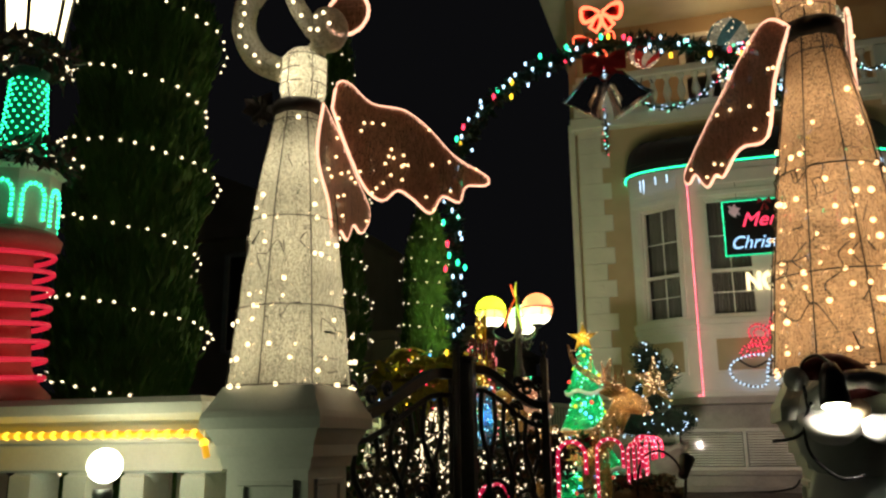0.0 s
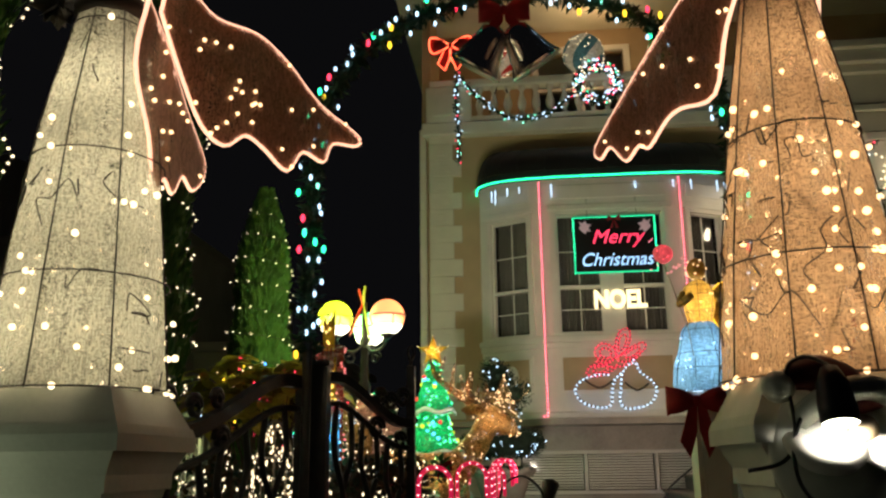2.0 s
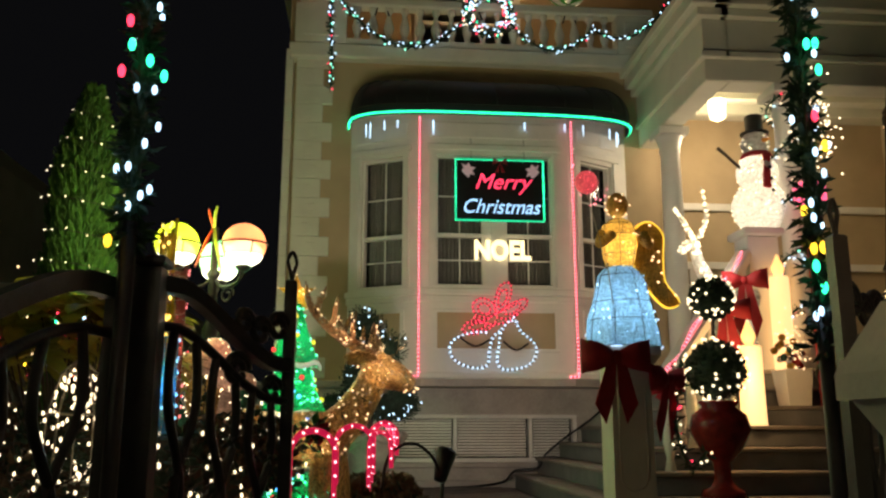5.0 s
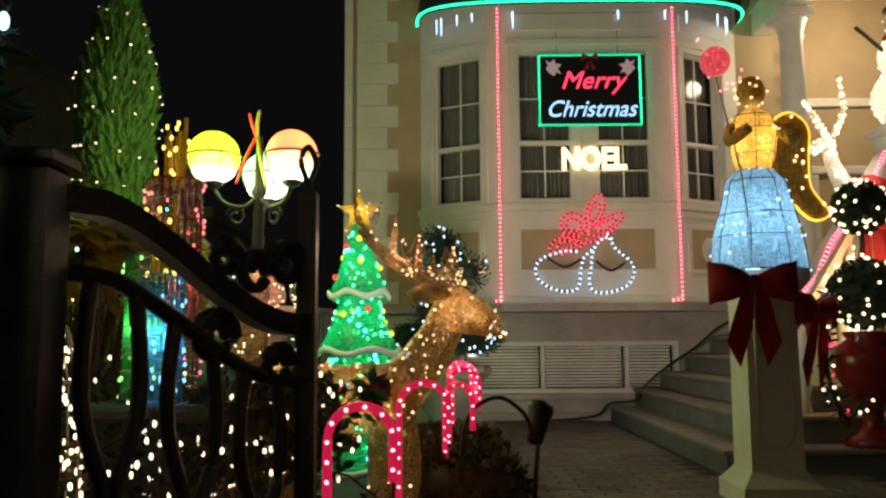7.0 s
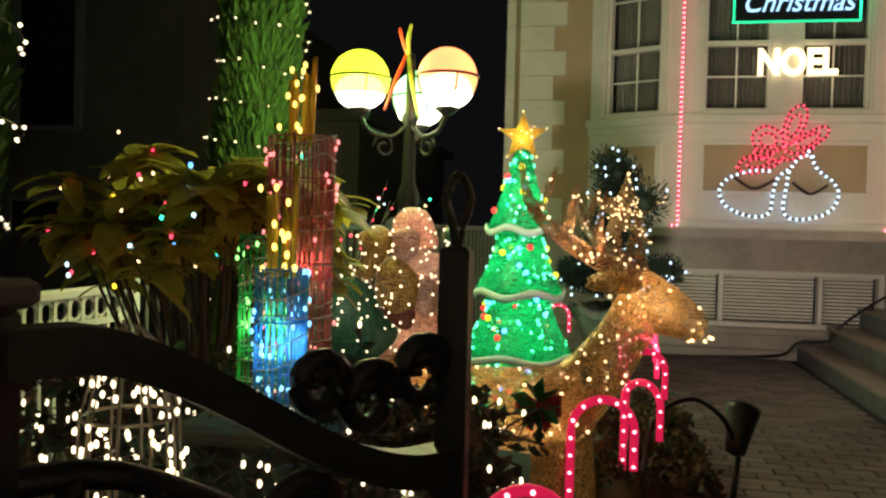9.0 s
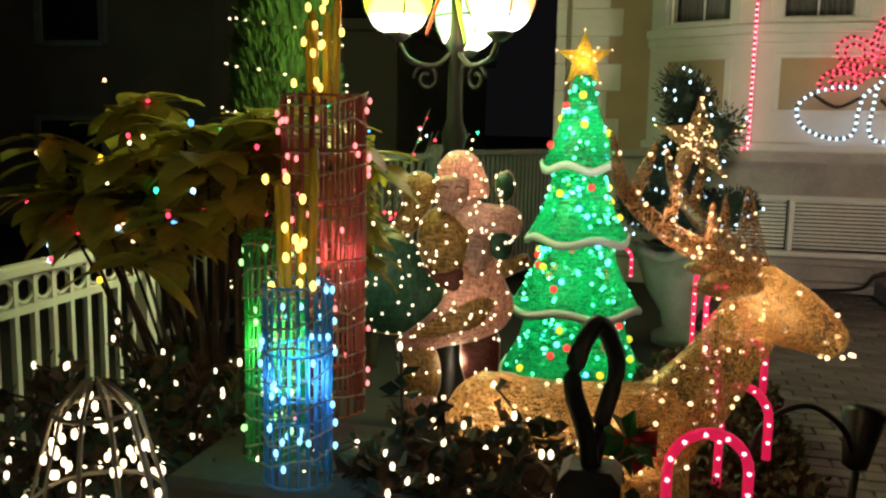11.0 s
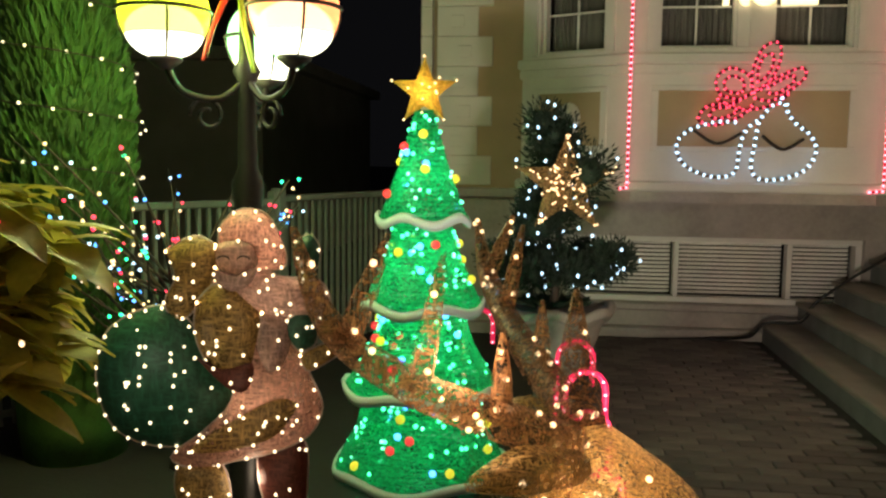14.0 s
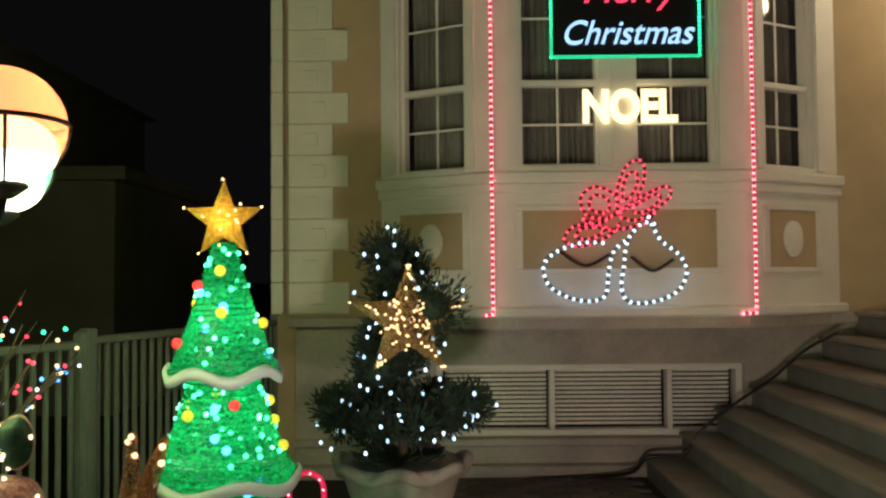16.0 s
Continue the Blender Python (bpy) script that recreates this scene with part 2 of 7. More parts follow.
class Mesh:
    """Collects vertices and faces of one mesh, with a material slot for each face."""

    def __init__(self):
        self.v, self.f, self.m, self.s, self.mats = [], [], [], [], []

    def slot(self, material):
        if material not in self.mats:
            self.mats.append(material)
        return self.mats.index(material)

    def add(self, verts, faces, material, smooth=False):
        k, i = len(self.v), self.slot(material)
        self.v.extend(Vector(v) for v in verts)
        for f in faces:
            self.f.append([k + j for j in f])
            self.m.append(i)
            self.s.append(smooth)

    def box(self, c, s, material, rz=0.0, m=None, bevel=0.0):
        x, y, z = s[0] / 2, s[1] / 2, s[2] / 2
        b = min(bevel, x * 0.9, y * 0.9, z * 0.9)
        m = Matrix.Translation(c) @ (m if m else pose(0, 0, 0, 0, 0, rz))
        if b <= 0:
            vs = [(i * x, j * y, k * z) for k in (-1, 1) for j in (-1, 1) for i in (-1, 1)]
            fs = [(0, 2, 3, 1), (4, 5, 7, 6), (0, 1, 5, 4), (2, 6, 7, 3), (0, 4, 6, 2), (1, 3, 7, 5)]
        else:
            vs, fs = [], []
            for z0, d in ((-z, b), (-z + b, 0), (z - b, 0), (z, b)):
                vs += [(-x + d, -y + d, z0), (x - d, -y + d, z0), (x - d, y - d, z0), (-x + d, y - d, z0)]
            fs = [(3, 2, 1, 0), (12, 13, 14, 15)]
            for r in range(3):
                for q in range(4):
                    fs.append((r * 4 + q, r * 4 + (q + 1) % 4, r * 4 + 4 + (q + 1) % 4, r * 4 + 4 + q))
        self.add([m @ Vector(v) for v in vs], fs, material)

    def lathe(self, c, profile, material, seg=20, m=None, smooth=True, squash=1.0):
        """profile: (radius, z) from bottom to top, about the z axis at c."""
        m = Matrix.Translation(c) @ (m or Matrix())
        vs, fs = [], []
        for r, z in profile:
            for q in range(seg):
                a = 2 * math.pi * q / seg
                vs.append(m @ Vector((r * math.cos(a), squash * r * math.sin(a), z)))
        for k in range(len(profile) - 1):
            for q in range(seg):
                fs.append((k * seg + q, k * seg + (q + 1) % seg, (k + 1) * seg + (q + 1) % seg, (k + 1) * seg + q))
        fs.append(tuple(reversed(range(seg))))
        fs.append(tuple(range(len(vs) - seg, len(vs))))
        self.add(vs, fs, material, smooth)

    def ball(self, c, r, material, sub=14, squash=(1, 1, 1), m=None):
        prof = [(r * max(0.02, math.sin(math.pi * i / sub)), -r * math.cos(math.pi * i / sub)) for i in range(sub + 1)]
        mm = (m or Matrix()) @ Matrix.Diagonal((*squash, 1))
        self.lathe(c, prof, material, sub * 2, mm)

    def tube(self, pts, r, material, seg=6, closed=False, r1=None):
        pts = [Vector(p) for p in pts]
        n = len(pts)
        vs, fs = [], []
        up = Vector((0.13, 0.21, 0.97))
        for i, p in enumerate(pts):
            a, b = pts[(i - 1) % n if closed else max(0, i - 1)], pts[(i + 1) % n if closed else min(n - 1, i + 1)]
            d = (b - a).normalized() if (b - a).length > 1e-9 else Vector((0, 0, 1))
            u = d.cross(up)
            u = u.normalized() if u.length > 0.05 else d.cross(Vector((1, 0, 0))).normalized()
            w = d.cross(u)
            rr = r if r1 is None else r + (r1 - r) * i / max(1, n - 1)
            if isinstance(r, (list, tuple)):
                rr = r[i]
            for q in range(seg):
                t = 2 * math.pi * q / seg
                vs.append(p + (u * math.cos(t) + w * math.sin(t)) * rr)
        for i in range(n if closed else n - 1):
            j = (i + 1) % n
            for q in range(seg):
                fs.append((i * seg + q, i * seg + (q + 1) % seg, j * seg + (q + 1) % seg, j * seg + q))
        if not closed:
            fs.append(tuple(reversed(range(seg))))
            fs.append(tuple(range((n - 1) * seg, n * seg)))
        self.add(vs, fs, material, True)

    def bulbs(self, pts, r, material, squash=1.0):
        r *= 0.74
        for p in pts:
            p = Vector(p)
            self.add([p + Vector((v.x, v.y, v.z * squash)) * r for v in ICO_V], ICO_F, material, True)

    def prism(self, outline, depth, material, m):
        """A flat outline in the x-z plane, made depth thick along y, laid by m."""
        n = len(outline)
        vs = [m @ Vector((x, -depth / 2, z)) for x, z in outline] + [m @ Vector((x, depth / 2, z)) for x, z in outline]
        fs = [tuple(range(n)), tuple(reversed(range(n, 2 * n)))]
        fs += [((i + 1) % n, i, n + i, n + (i + 1) % n) for i in range(n)]
        self.add(vs, fs, material)

    def mesh(self, name):
        me = bpy.data.meshes.new(name)
        me.from_pydata([layout[0] @ v for v in self.v], [], self.f)
        for x in self.mats:
            me.materials.append(x)
        me.polygons.foreach_set("material_index", self.m)
        me.polygons.foreach_set("use_smooth", self.s)
        me.update()
        return me


# the street front is laid out at one scale and set at its true distance by this matrix
STREET = Matrix.Translation((0.15, -11.8, 0.73)) @ Matrix.Scale(0.862, 4) @ Matrix.Translation((-0.15, 11.8, -0.73))
STREET_R = Matrix.Translation((0.15, -11.8, 0.73)) @ Matrix.Scale(0.92, 4) @ Matrix.Translation((-0.15, 11.8, -0.73))
layout = [Matrix()]


def part(name, ms, parent, label=""):
    ob = new(name, ms.mesh(name))
    if parent:
        ob.parent = parent
        ob.matrix_parent_inverse = parent.matrix_world.inverted()
    return tagged(ob, label)


def thing(name, place, label, category, group="", kind=""):
    ob = new(name)
    place = layout[0] @ Vector(place)
    ob.location = place
    ob.matrix_world = Matrix.Translation(place)
    return tagged(ob, label, category, group, kind)


def solid(name, ms, label, category, kind="", group=""):
    """A thing of one mesh."""
    return tagged(new(name, ms.mesh(name)), label, category, group, kind)


def spline(pts, n=8):
    """A smooth line through the points."""
    pts = [Vector(p) for p in pts]
    out = []
    for i in range(len(pts) - 1):
        p0, p1, p2, p3 = pts[max(0, i - 1)], pts[i], pts[i + 1], pts[min(len(pts) - 1, i + 2)]
        for k in range(n):
            t = k / n
            out.append(0.5 * (2 * p1 + (p2 - p0) * t + (2 * p0 - 5 * p1 + 4 * p2 - p3) * t * t + (3 * p1 - p0 - 3 * p2 + p3) * t ** 3))
    return out + [pts[-1]]


def along(pts, step, jitter=0.0, rnd=None):
    """Points at even steps along a line."""
    pts = [Vector(p) for p in pts]
    out, left = [], 0.0
    for a, b in zip(pts, pts[1:]):
        d = (b - a).length
        while left <= d and d > 0:
            p = a + (b - a) * (left / d)
            if jitter and rnd:
                p = p + Vector([rnd.uniform(-jitter, jitter) for _ in range(3)])
            out.append(p)
            left += step
        left -= d
    return out


def leaf_tuft(ms, p, d, size, material, rnd, wide=0.35):
    """One small folded leaf."""
    d = d.normalized()
    u = d.cross(Vector((rnd.uniform(-1, 1), rnd.uniform(-1, 1), rnd.uniform(-1, 1)))).normalized()
    w = d.cross(u)
    a, b = p + d * size * 0.5 + u * size * wide + w * size * 0.08, p + d * size * 0.5 - u * size * wide + w * size * 0.08
    ms.add([p, a, p + d * size, b], [(0, 1, 2), (0, 2, 3)], material)


def fuzz(ms, pts, r, count, size, material, rnd):
    """Short needles round a line, as on a garland."""
    for p in pts:
        for _ in range(count):
            d = Vector((rnd.gauss(0, 1), rnd.gauss(0, 1), rnd.gauss(0, 1))).normalized()
            leaf_tuft(ms, Vector(p) + d * r * rnd.uniform(0.1, 0.7), d, size * rnd.uniform(0.6, 1.2), material, rnd, 0.16)


# ---- ground ----
def ground_height(y):
    if y > -7.2:
        return 0.0
    return -0.75 * min(1.0, (-7.2 - y) / 1.8)


g = Mesh()
ys = [-400, -60, -20, -12, -9.0, -8.4, -7.8, -7.2, -5, -2, 0, 4, 20, 60, 400]
xs = [-400, -60, -20, -8, -4, -2, 0, 2, 4, 8, 20, 60, 400]
g.add([(x, y, ground_height(y)) for y in ys for x in xs],
      [(j * len(xs) + i, j * len(xs) + i + 1, (j + 1) * len(xs) + i + 1, (j + 1) * len(xs) + i) for j in range(len(ys) - 1) for i in range(len(xs) - 1)], GROUND)
solid("ground", g, "dark bare ground at night round the house", "ground", "structure")

# ---- house ----
WY = 0.45        # main wall
BAY = [(-0.86, WY), (0.0, 0.0), (1.8, 0.0), (2.66, WY)]
house = thing("house", (0.9, 1.5, 0), "cream and tan stucco house with a bay window and balcony", "house")


def wall_part(name, boxes, material, label="", bevel=0.0):
    for c, s in boxes:
        ms = Mesh()
        ms.box(c, s, material, bevel=bevel)
        part(name, ms, house, label)


def span(x0, x1, y0, y1, z0, z1):
    return ((x0 + x1) / 2, (y0 + y1) / 2, (z0 + z1) / 2), (x1 - x0, y1 - y0, z1 - z0)


# base storey with the slatted strip window
wall_part("base_wall", [span(-1.55, 3.2, 0.55, 0.9, 0, 0.30), span(-1.55, -0.45, 0.55, 0.9, 0.30, 0.86), span(1.95, 3.2, 0.55, 0.9, 0.30, 0.86),
                        span(-1.55, 3.2, 0.55, 0.9, 0.86, 1.17)], GREYWALL, "grey marble base wall")
wall_part("base_ledge", [span(-1.58, 3.2, 0.40, 0.55, 1.17, 1.25), span(-1.55, 1.5, 0.44, 0.548, 0.0, 0.10), span(-1.55, 1.5, 0.48, 0.548, 0.24, 0.30)], GREYWALL, "projecting marble ledge", 0.01)
wall_part("main_wall", [span(-1.55, -0.86, WY, WY + 0.3, 1.25, 5.3), span(2.66, 3.2, WY, WY + 0.3, 1.25, 5.3), span(-0.86, 2.66, WY, WY + 0.3, 4.4, 5.3)], TAN, "tan stucco wall")
wall_part("side_wall", [span(-1.68, -1.55, 0.52, 9.0, 0, 7.6)], TAN, "tan stucco side wall")
# added dark sheet behind the bay windows in place of unlit rooms
wall_part("unlit_room_backing", [span(-1.5, 3.2, 2.6, 2.8, 0, 5.3)], DARKWIN)
wall_part("balcony_floor", [span(-1.66, 3.3, 0.30, 2.4, 5.3, 5.5)], CREAM, "cream balcony slab", 0.02)
wall_part("upper_wall", [span(-1.55, 0.1, 1.9, 2.1, 5.5, 7.7), span(1.5, 9.0, 1.9, 2.1, 5.5, 7.7), span(0.1, 1.5, 1.9, 2.1, 7.3, 7.7)], TAN, "tan upper storey wall")
wall_part("eave", [span(-2.1, 9.0, 0.35, 9.0, 7.7, 7.82), span(-2.14, 9.0, 0.30, 0.36, 7.66, 7.9)], CREAM, "cream soffit and gutter", 0.01)
rf = Mesh()
rf.add([(-2.1, 0.35, 7.9), (9, 0.35, 7.9), (9, 4.6, 9.6), (1.5, 4.6, 9.6), (-2.1, 9, 7.9), (9, 9, 7.9)], [(0, 1, 2, 3), (3, 2, 5, 4), (0, 3, 4), (1, 5, 2)], GREYWALL)
part("roof", rf, house)
# quoins: alternating long and short blocks with a raised edge
zq = 1.27
k = 0
while zq < 5.2:
    q = Mesh()
    wq = 0.46 if k % 2 == 0 else 0.34
    q.box((-1.57 + wq / 2, WY - 0.005, zq + 0.125), (wq, 0.09, 0.242), CREAM, bevel=0.007)
    q.box((-1.66, WY + 0.1, zq + 0.125), (0.09, 0.3, 0.242), CREAM, bevel=0.007)
    q.box((-1.57 + wq / 2, WY - 0.052, zq + 0.122), (0.11, 0.016, 0.10), CREAM, bevel=0.006)
    part("quoin", q, house)
    zq += 0.245
    k += 1


def facet(a, b):
    """Frame of a bay facet: origin at a, x along the wall, y inwards."""
    d = Vector((b[0] - a[0], b[1] - a[1], 0))
    ang = math.atan2(d.y, d.x)
    return Matrix.Translation((a[0], a[1], 0)) @ Matrix.Rotation(ang, 4, "Z"), d.length


def bay_facet(a, b, w0, w1, sashes, panel):
    """One facet of the bay: wall with an opening, window, moulded sill, tan sunk panel below."""
    m, n = facet(a, b)
    wz0, wz1 = 2.34, 3.95
    ms = Mesh()

    def bx(ms, x0, x1, y0, y1, z0, z1, material, bevel=0.0):
        ms.box(m @ Vector(((x0 + x1) / 2, (y0 + y1) / 2, (z0 + z1) / 2)), (x1 - x0, y1 - y0, z1 - z0), material, m=m.to_3x3().to_4x4(), bevel=bevel)

    bx(ms, 0, w0, 0, 0.14, 1.25, 4.5, WHITE)
    bx(ms, w1, n, 0, 0.14, 1.25, 4.5, WHITE)
    part("bay_wall", ms, house, "white painted bay wall with a window opening")
    ms = Mesh()
    bx(ms, w0, w1, 0, 0.14, 1.25, wz0, WHITE)
    part("bay_wall", ms, house, "white painted bay wall with a window opening")
    ms = Mesh()
    bx(ms, w0, w1, 0, 0.14, wz1, 4.5, WHITE)
    part("bay_wall", ms, house, "white painted bay wall with a window opening")
    for x0, x1, y0, y1, z0, z1, bv in ((-0.02, n + 0.02, -0.05, 0.0, 2.22, 2.30, 0.012),
                                        (-0.01, n + 0.01, -0.03, 0.0, 2.14, 2.22, 0.012),
                                        (-0.02, n + 0.02, -0.06, 0.0, 1.25, 1.33, 0.015),
                                        (w0 - 0.09, w0 - 0.02, -0.025, 0, 2.32, 4.0, 0.008),
                                        (w1 + 0.02, w1 + 0.09, -0.025, 0, 2.32, 4.0, 0.008),
                                        (w0 - 0.12, w1 + 0.12, -0.03, 0, 4.0, 4.08, 0.01),
                                        (w0 - 0.06, w1 + 0.06, -0.02, 0, 4.16, 4.36, 0.01)):
        mo = Mesh()
        bx(mo, x0, x1, y0, y1, z0, z1, WHITE, bv)
        part("moulding", mo, house)
    if panel:
        pa = Mesh()
        bx(pa, w0 + 0.01, w1 - 0.01, -0.006, 0.0, 1.60, 2.02, TAN)
        part("sunk_panel", pa, house, "tan stucco panel")
        pf = Mesh()
        for x0, x1, z0, z1 in ((w0 - 0.04, w1 + 0.04, 2.02, 2.06), (w0 - 0.04, w1 + 0.04, 1.56, 1.60), (w0 - 0.04, w0 + 0.01, 1.60, 2.02), (w1 - 0.01, w1 + 0.04, 1.60, 2.02)):
            bx(pf, x0, x1, -0.02, 0, z0, z1, WHITE, 0.006)
        part("panel_frame", pf, house)
        if panel == "oval":
            ov = Mesh()
            ov.lathe(m @ Vector(((w0 + w1) / 2, -0.006, 1.81)), [(0.10, 0), (0.10, 0.012), (0.09, 0.018)], WHITE, 24, m=m.to_3x3().to_4x4() @ Matrix.Rotation(radians(90), 4, "X") @ Matrix.Diagonal((1, 1.35, 1, 1)))
            part("oval_boss", ov, house)
    step = (w1 - w0) / sashes
    for s in range(sashes):
        x0, x1 = w0 + s * (step + 0.13), w0 + s * (step + 0.13) + step - 0.13 * (sashes - 1)
        if s:
            mu = Mesh()
            bx(mu, x0 - 0.26, x0, 0.02, 0.14, wz0, wz1, WHITE, 0.006)
            bx(mu, x0 - 0.17, x0 - 0.09, 0.0, 0.03, wz0, wz1, WHITE, 0.006)
            part("mullion", mu, house)
        win = part("window", Mesh_box(m, x0 + 0.004, x1 - 0.004, 0.125, 0.132, wz0, wz1, GLASS), house, "dark sash window with white bars")
        win.visible_shadow = False
        fr = Mesh()
        fw = 0.024
        for a0, a1, z0, z1 in ((x0, x0 + fw, wz0, wz1), (x1 - fw, x1, wz0, wz1), (x0 + fw, x1 - fw, wz0, wz0 + fw), (x0 + fw, x1 - fw, wz1 - fw, wz1)):
            bx(fr, a0, a1, 0.05, 0.12, z0, z1, WHITE, 0.006)
        bx(fr, x0 + fw, x1 - fw, 0.045, 0.12, 2.935, 2.98, WHITE, 0.006)
        part("window_frame", fr, win)
        gb = Mesh()
        mid = (x0 + x1) / 2
        bx(gb, mid - 0.007, mid + 0.007, 0.108, 0.122, wz0 + fw, wz1 - fw, WHITE)
        for z in (2.66, 3.45):
            bx(gb, x0 + fw, x1 - fw, 0.108, 0.121, z - 0.007, z + 0.007, WHITE)
        part("glazing_bar", gb, win)
        cu = Mesh()
        nf = 40
        pts = [(x0 + (x1 - x0) * i / nf, 0.24 + 0.03 * math.sin(i * 1.9) + 0.012 * math.sin(i * 4.3)) for i in range(nf + 1)]
        cu.add([m @ Vector((x, y, z)) for z in (2.25, 4.0) for x, y in pts], [(i, i + 1, nf + 2 + i, nf + 1 + i) for i in range(nf)], CURTAIN, True)
        part("curtain", cu, win, "drawn dark curtain")


def Mesh_box(m, x0, x1, y0, y1, z0, z1, material):
    ms = Mesh()
    ms.box(m @ Vector(((x0 + x1) / 2, (y0 + y1) / 2, (z0 + z1) / 2)), (x1 - x0, y1 - y0, z1 - z0), material, m=m.to_3x3().to_4x4())
    return ms


bay_facet(BAY[0], BAY[1], 0.16, 0.72, 1, "oval")
bay_facet(BAY[1], BAY[2], 0.18, 1.59, 2, "plain")
bay_facet(BAY[2], BAY[3], 0.20, 0.72, 1, "oval")
ms = Mesh()
for z0, z1, mt in ((1.17, 1.25, GREYWALL), (4.5, 4.6, WHITE)):
    pts = [(BAY[0][0], BAY[0][1]), (0, -0.03), (1.8, -0.03), (BAY[3][0], BAY[3][1]), (2.66, 0.9), (-0.86, 0.9)]
    ms.add([(x, y, z) for z in (z0, z1) for x, y in pts], [tuple(reversed(range(6))), tuple(range(6, 12))] + [(i, (i + 1) % 6, 6 + (i + 1) % 6, 6 + i) for i in range(6)], mt)
    part("bay_sill", ms, house, "flat sill of the bay")
    ms = Mesh()

# slatted strip window in the base
bw = part("window", Mesh_box(Matrix(), -0.45, 1.95, 0.72, 0.726, 0.30, 0.86, GLASS), house, "strip window with white slatted blind")
bw.visible_shadow = False
fr = Mesh()
for x0, x1, z0, z1 in ((-0.45, 1.95, 0.30, 0.349), (-0.45, 1.95, 0.811, 0.86), (-0.45, -0.40, 0.35, 0.81), (1.90, 1.95, 0.35, 0.81), (0.44, 0.48, 0.35, 0.81), (1.36, 1.40, 0.35, 0.81)):
    fr.box(*span(x0, x1, 0.60, 0.71, z0, z1), WHITE, bevel=0.006)
part("window_frame", fr, bw)
for x0, x1 in ((-0.38, 0.43), (0.50, 1.35), (1.42, 1.89)):
    for i in range(13):
        sl = Mesh()
        sl.box(((x0 + x1) / 2, 0.75, 0.372 + i * 0.035), (x1 - x0, 0.030, 0.003), BLIND, m=pose(0, 0, 0, -52))
        part("blind_slat", sl, bw)

# ---- stairs and path ----
def nested(x, y, z0, z1, material, ms, lip=0.0):
    ms.box(*span(x - lip, 5.6, y - lip, 0.42 if x < 2.66 else 0.44, z0, z1), material, bevel=0.008)


stairs = thing("stairs", (3, -1, 0), "grey stone steps up to the porch", "stairs", kind="structure")
for i in range(7):
    x, y = 1.15 + 0.27 * i, -3.35 + 0.30 * i
    a, b = Mesh(), Mesh()
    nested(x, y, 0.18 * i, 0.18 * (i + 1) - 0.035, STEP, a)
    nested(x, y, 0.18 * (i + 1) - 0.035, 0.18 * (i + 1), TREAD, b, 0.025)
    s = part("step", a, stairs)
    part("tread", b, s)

# ---- porch ----
porch = thing("porch", (4, -0.5, 1.26), "white columned porch with a moulded beam", "porch")


def column(x, y, z0, z1, r):
    ms = Mesh()
    ms.box((x, y, z0 + 0.06), (r * 2.7, r * 2.7, 0.12), WHITE, bevel=0.01)
    ms.lathe((x, y, 0), [(r * 1.25, z0 + 0.12), (r * 1.3, z0 + 0.16), (r * 1.05, z0 + 0.22), (r, z0 + 0.3), (r * 0.97, (z0 + z1) / 2), (r * 0.86, z1 - 0.3), (r * 1.0, z1 - 0.28), (r * 0.9, z1 - 0.25), (r * 1.2, z1 - 0.12), (r * 1.3, z1 - 0.1)], WHITE, 24)
    ms.box((x, y, z1 - 0.05), (r * 2.8, r * 2.8, 0.1), WHITE, bevel=0.01)
    return part("column", ms, porch, "round white column")


column(3.0, -0.25, 1.26, 4.25, 0.13)
column(3.78, -1.58, 1.26, 4.25, 0.14)
for (x0, x1, y0, y1) in ((2.86, 3.12, -1.75, 0.44), (3.12, 6.5, -1.75, -1.45)):
    for z0, z1, o in ((4.25, 4.5, 0.0), (4.5, 4.58, 0.04), (4.58, 4.95, 0.01), (4.95, 5.05, 0.08), (5.05, 5.2, 0.16), (5.2, 5.3, 0.22)):
        ms = Mesh()
        ms.box(*span(x0 - o, x1, y0 - o, y1, z0, z1), CREAM, bevel=0.012)
        part("beam", ms, porch, "moulded cream beam")
ms = Mesh()
ms.box(*span(3.12, 6.5, -1.45, 1.0, 4.85, 4.95), CREAM)
for i in range(4):
    ms.box(*span(3.12, 6.5, -1.2 + 0.5 * i, -1.1 + 0.5 * i, 4.72, 4.85), CREAM)
part("porch_ceiling", ms, porch)
ms = Mesh()
ms.box(*span(3.2, 6.5, 0.9, 1.1, 1.26, 4.85), TAN)
part("porch_back_wall", ms, porch, "tan stucco porch wall")
ms = Mesh()
for z in (3.55, 2.75):
    ms.box(*span(3.2, 6.5, 0.85, 0.9, z, z + 0.1), WHITE, bevel=0.01)
for x in (3.6, 4.5):
    ms.box(*span(x, x + 0.1, 0.85, 0.9, 1.3, 2.75), WHITE, bevel=0.01)
part("porch_moulding", ms, porch)
ms = Mesh()
ms.box(*span(3.08, 3.2, WY, 1.1, 1.26, 5.3), TAN)
ms.box(*span(6.5, 6.7, -1.7, 2.0, 0, 5.3), TAN)
part("porch_side_wall", ms, porch)

sc = thing("wall_lantern", (3.35, 0.84, 2.9), "black iron wall lantern beside the door", "lantern")
ms = Mesh()
ms.lathe((3.35, 0.62, 2.75), [(0.03, 0), (0.07, 0.05), (0.10, 0.42), (0.12, 0.44), (0.06, 0.56), (0.015, 0.62), (0.02, 0.66), (0.005, 0.72)], IRON, 8, smooth=False)
part("body", ms, sc)
ms = Mesh()
ms.tube(spline([(3.35, 0.84, 2.7), (3.35, 0.75, 2.55), (3.35, 0.62, 2.62), (3.35, 0.62, 2.76)]), 0.014, IRON)
part("bracket", ms, sc)

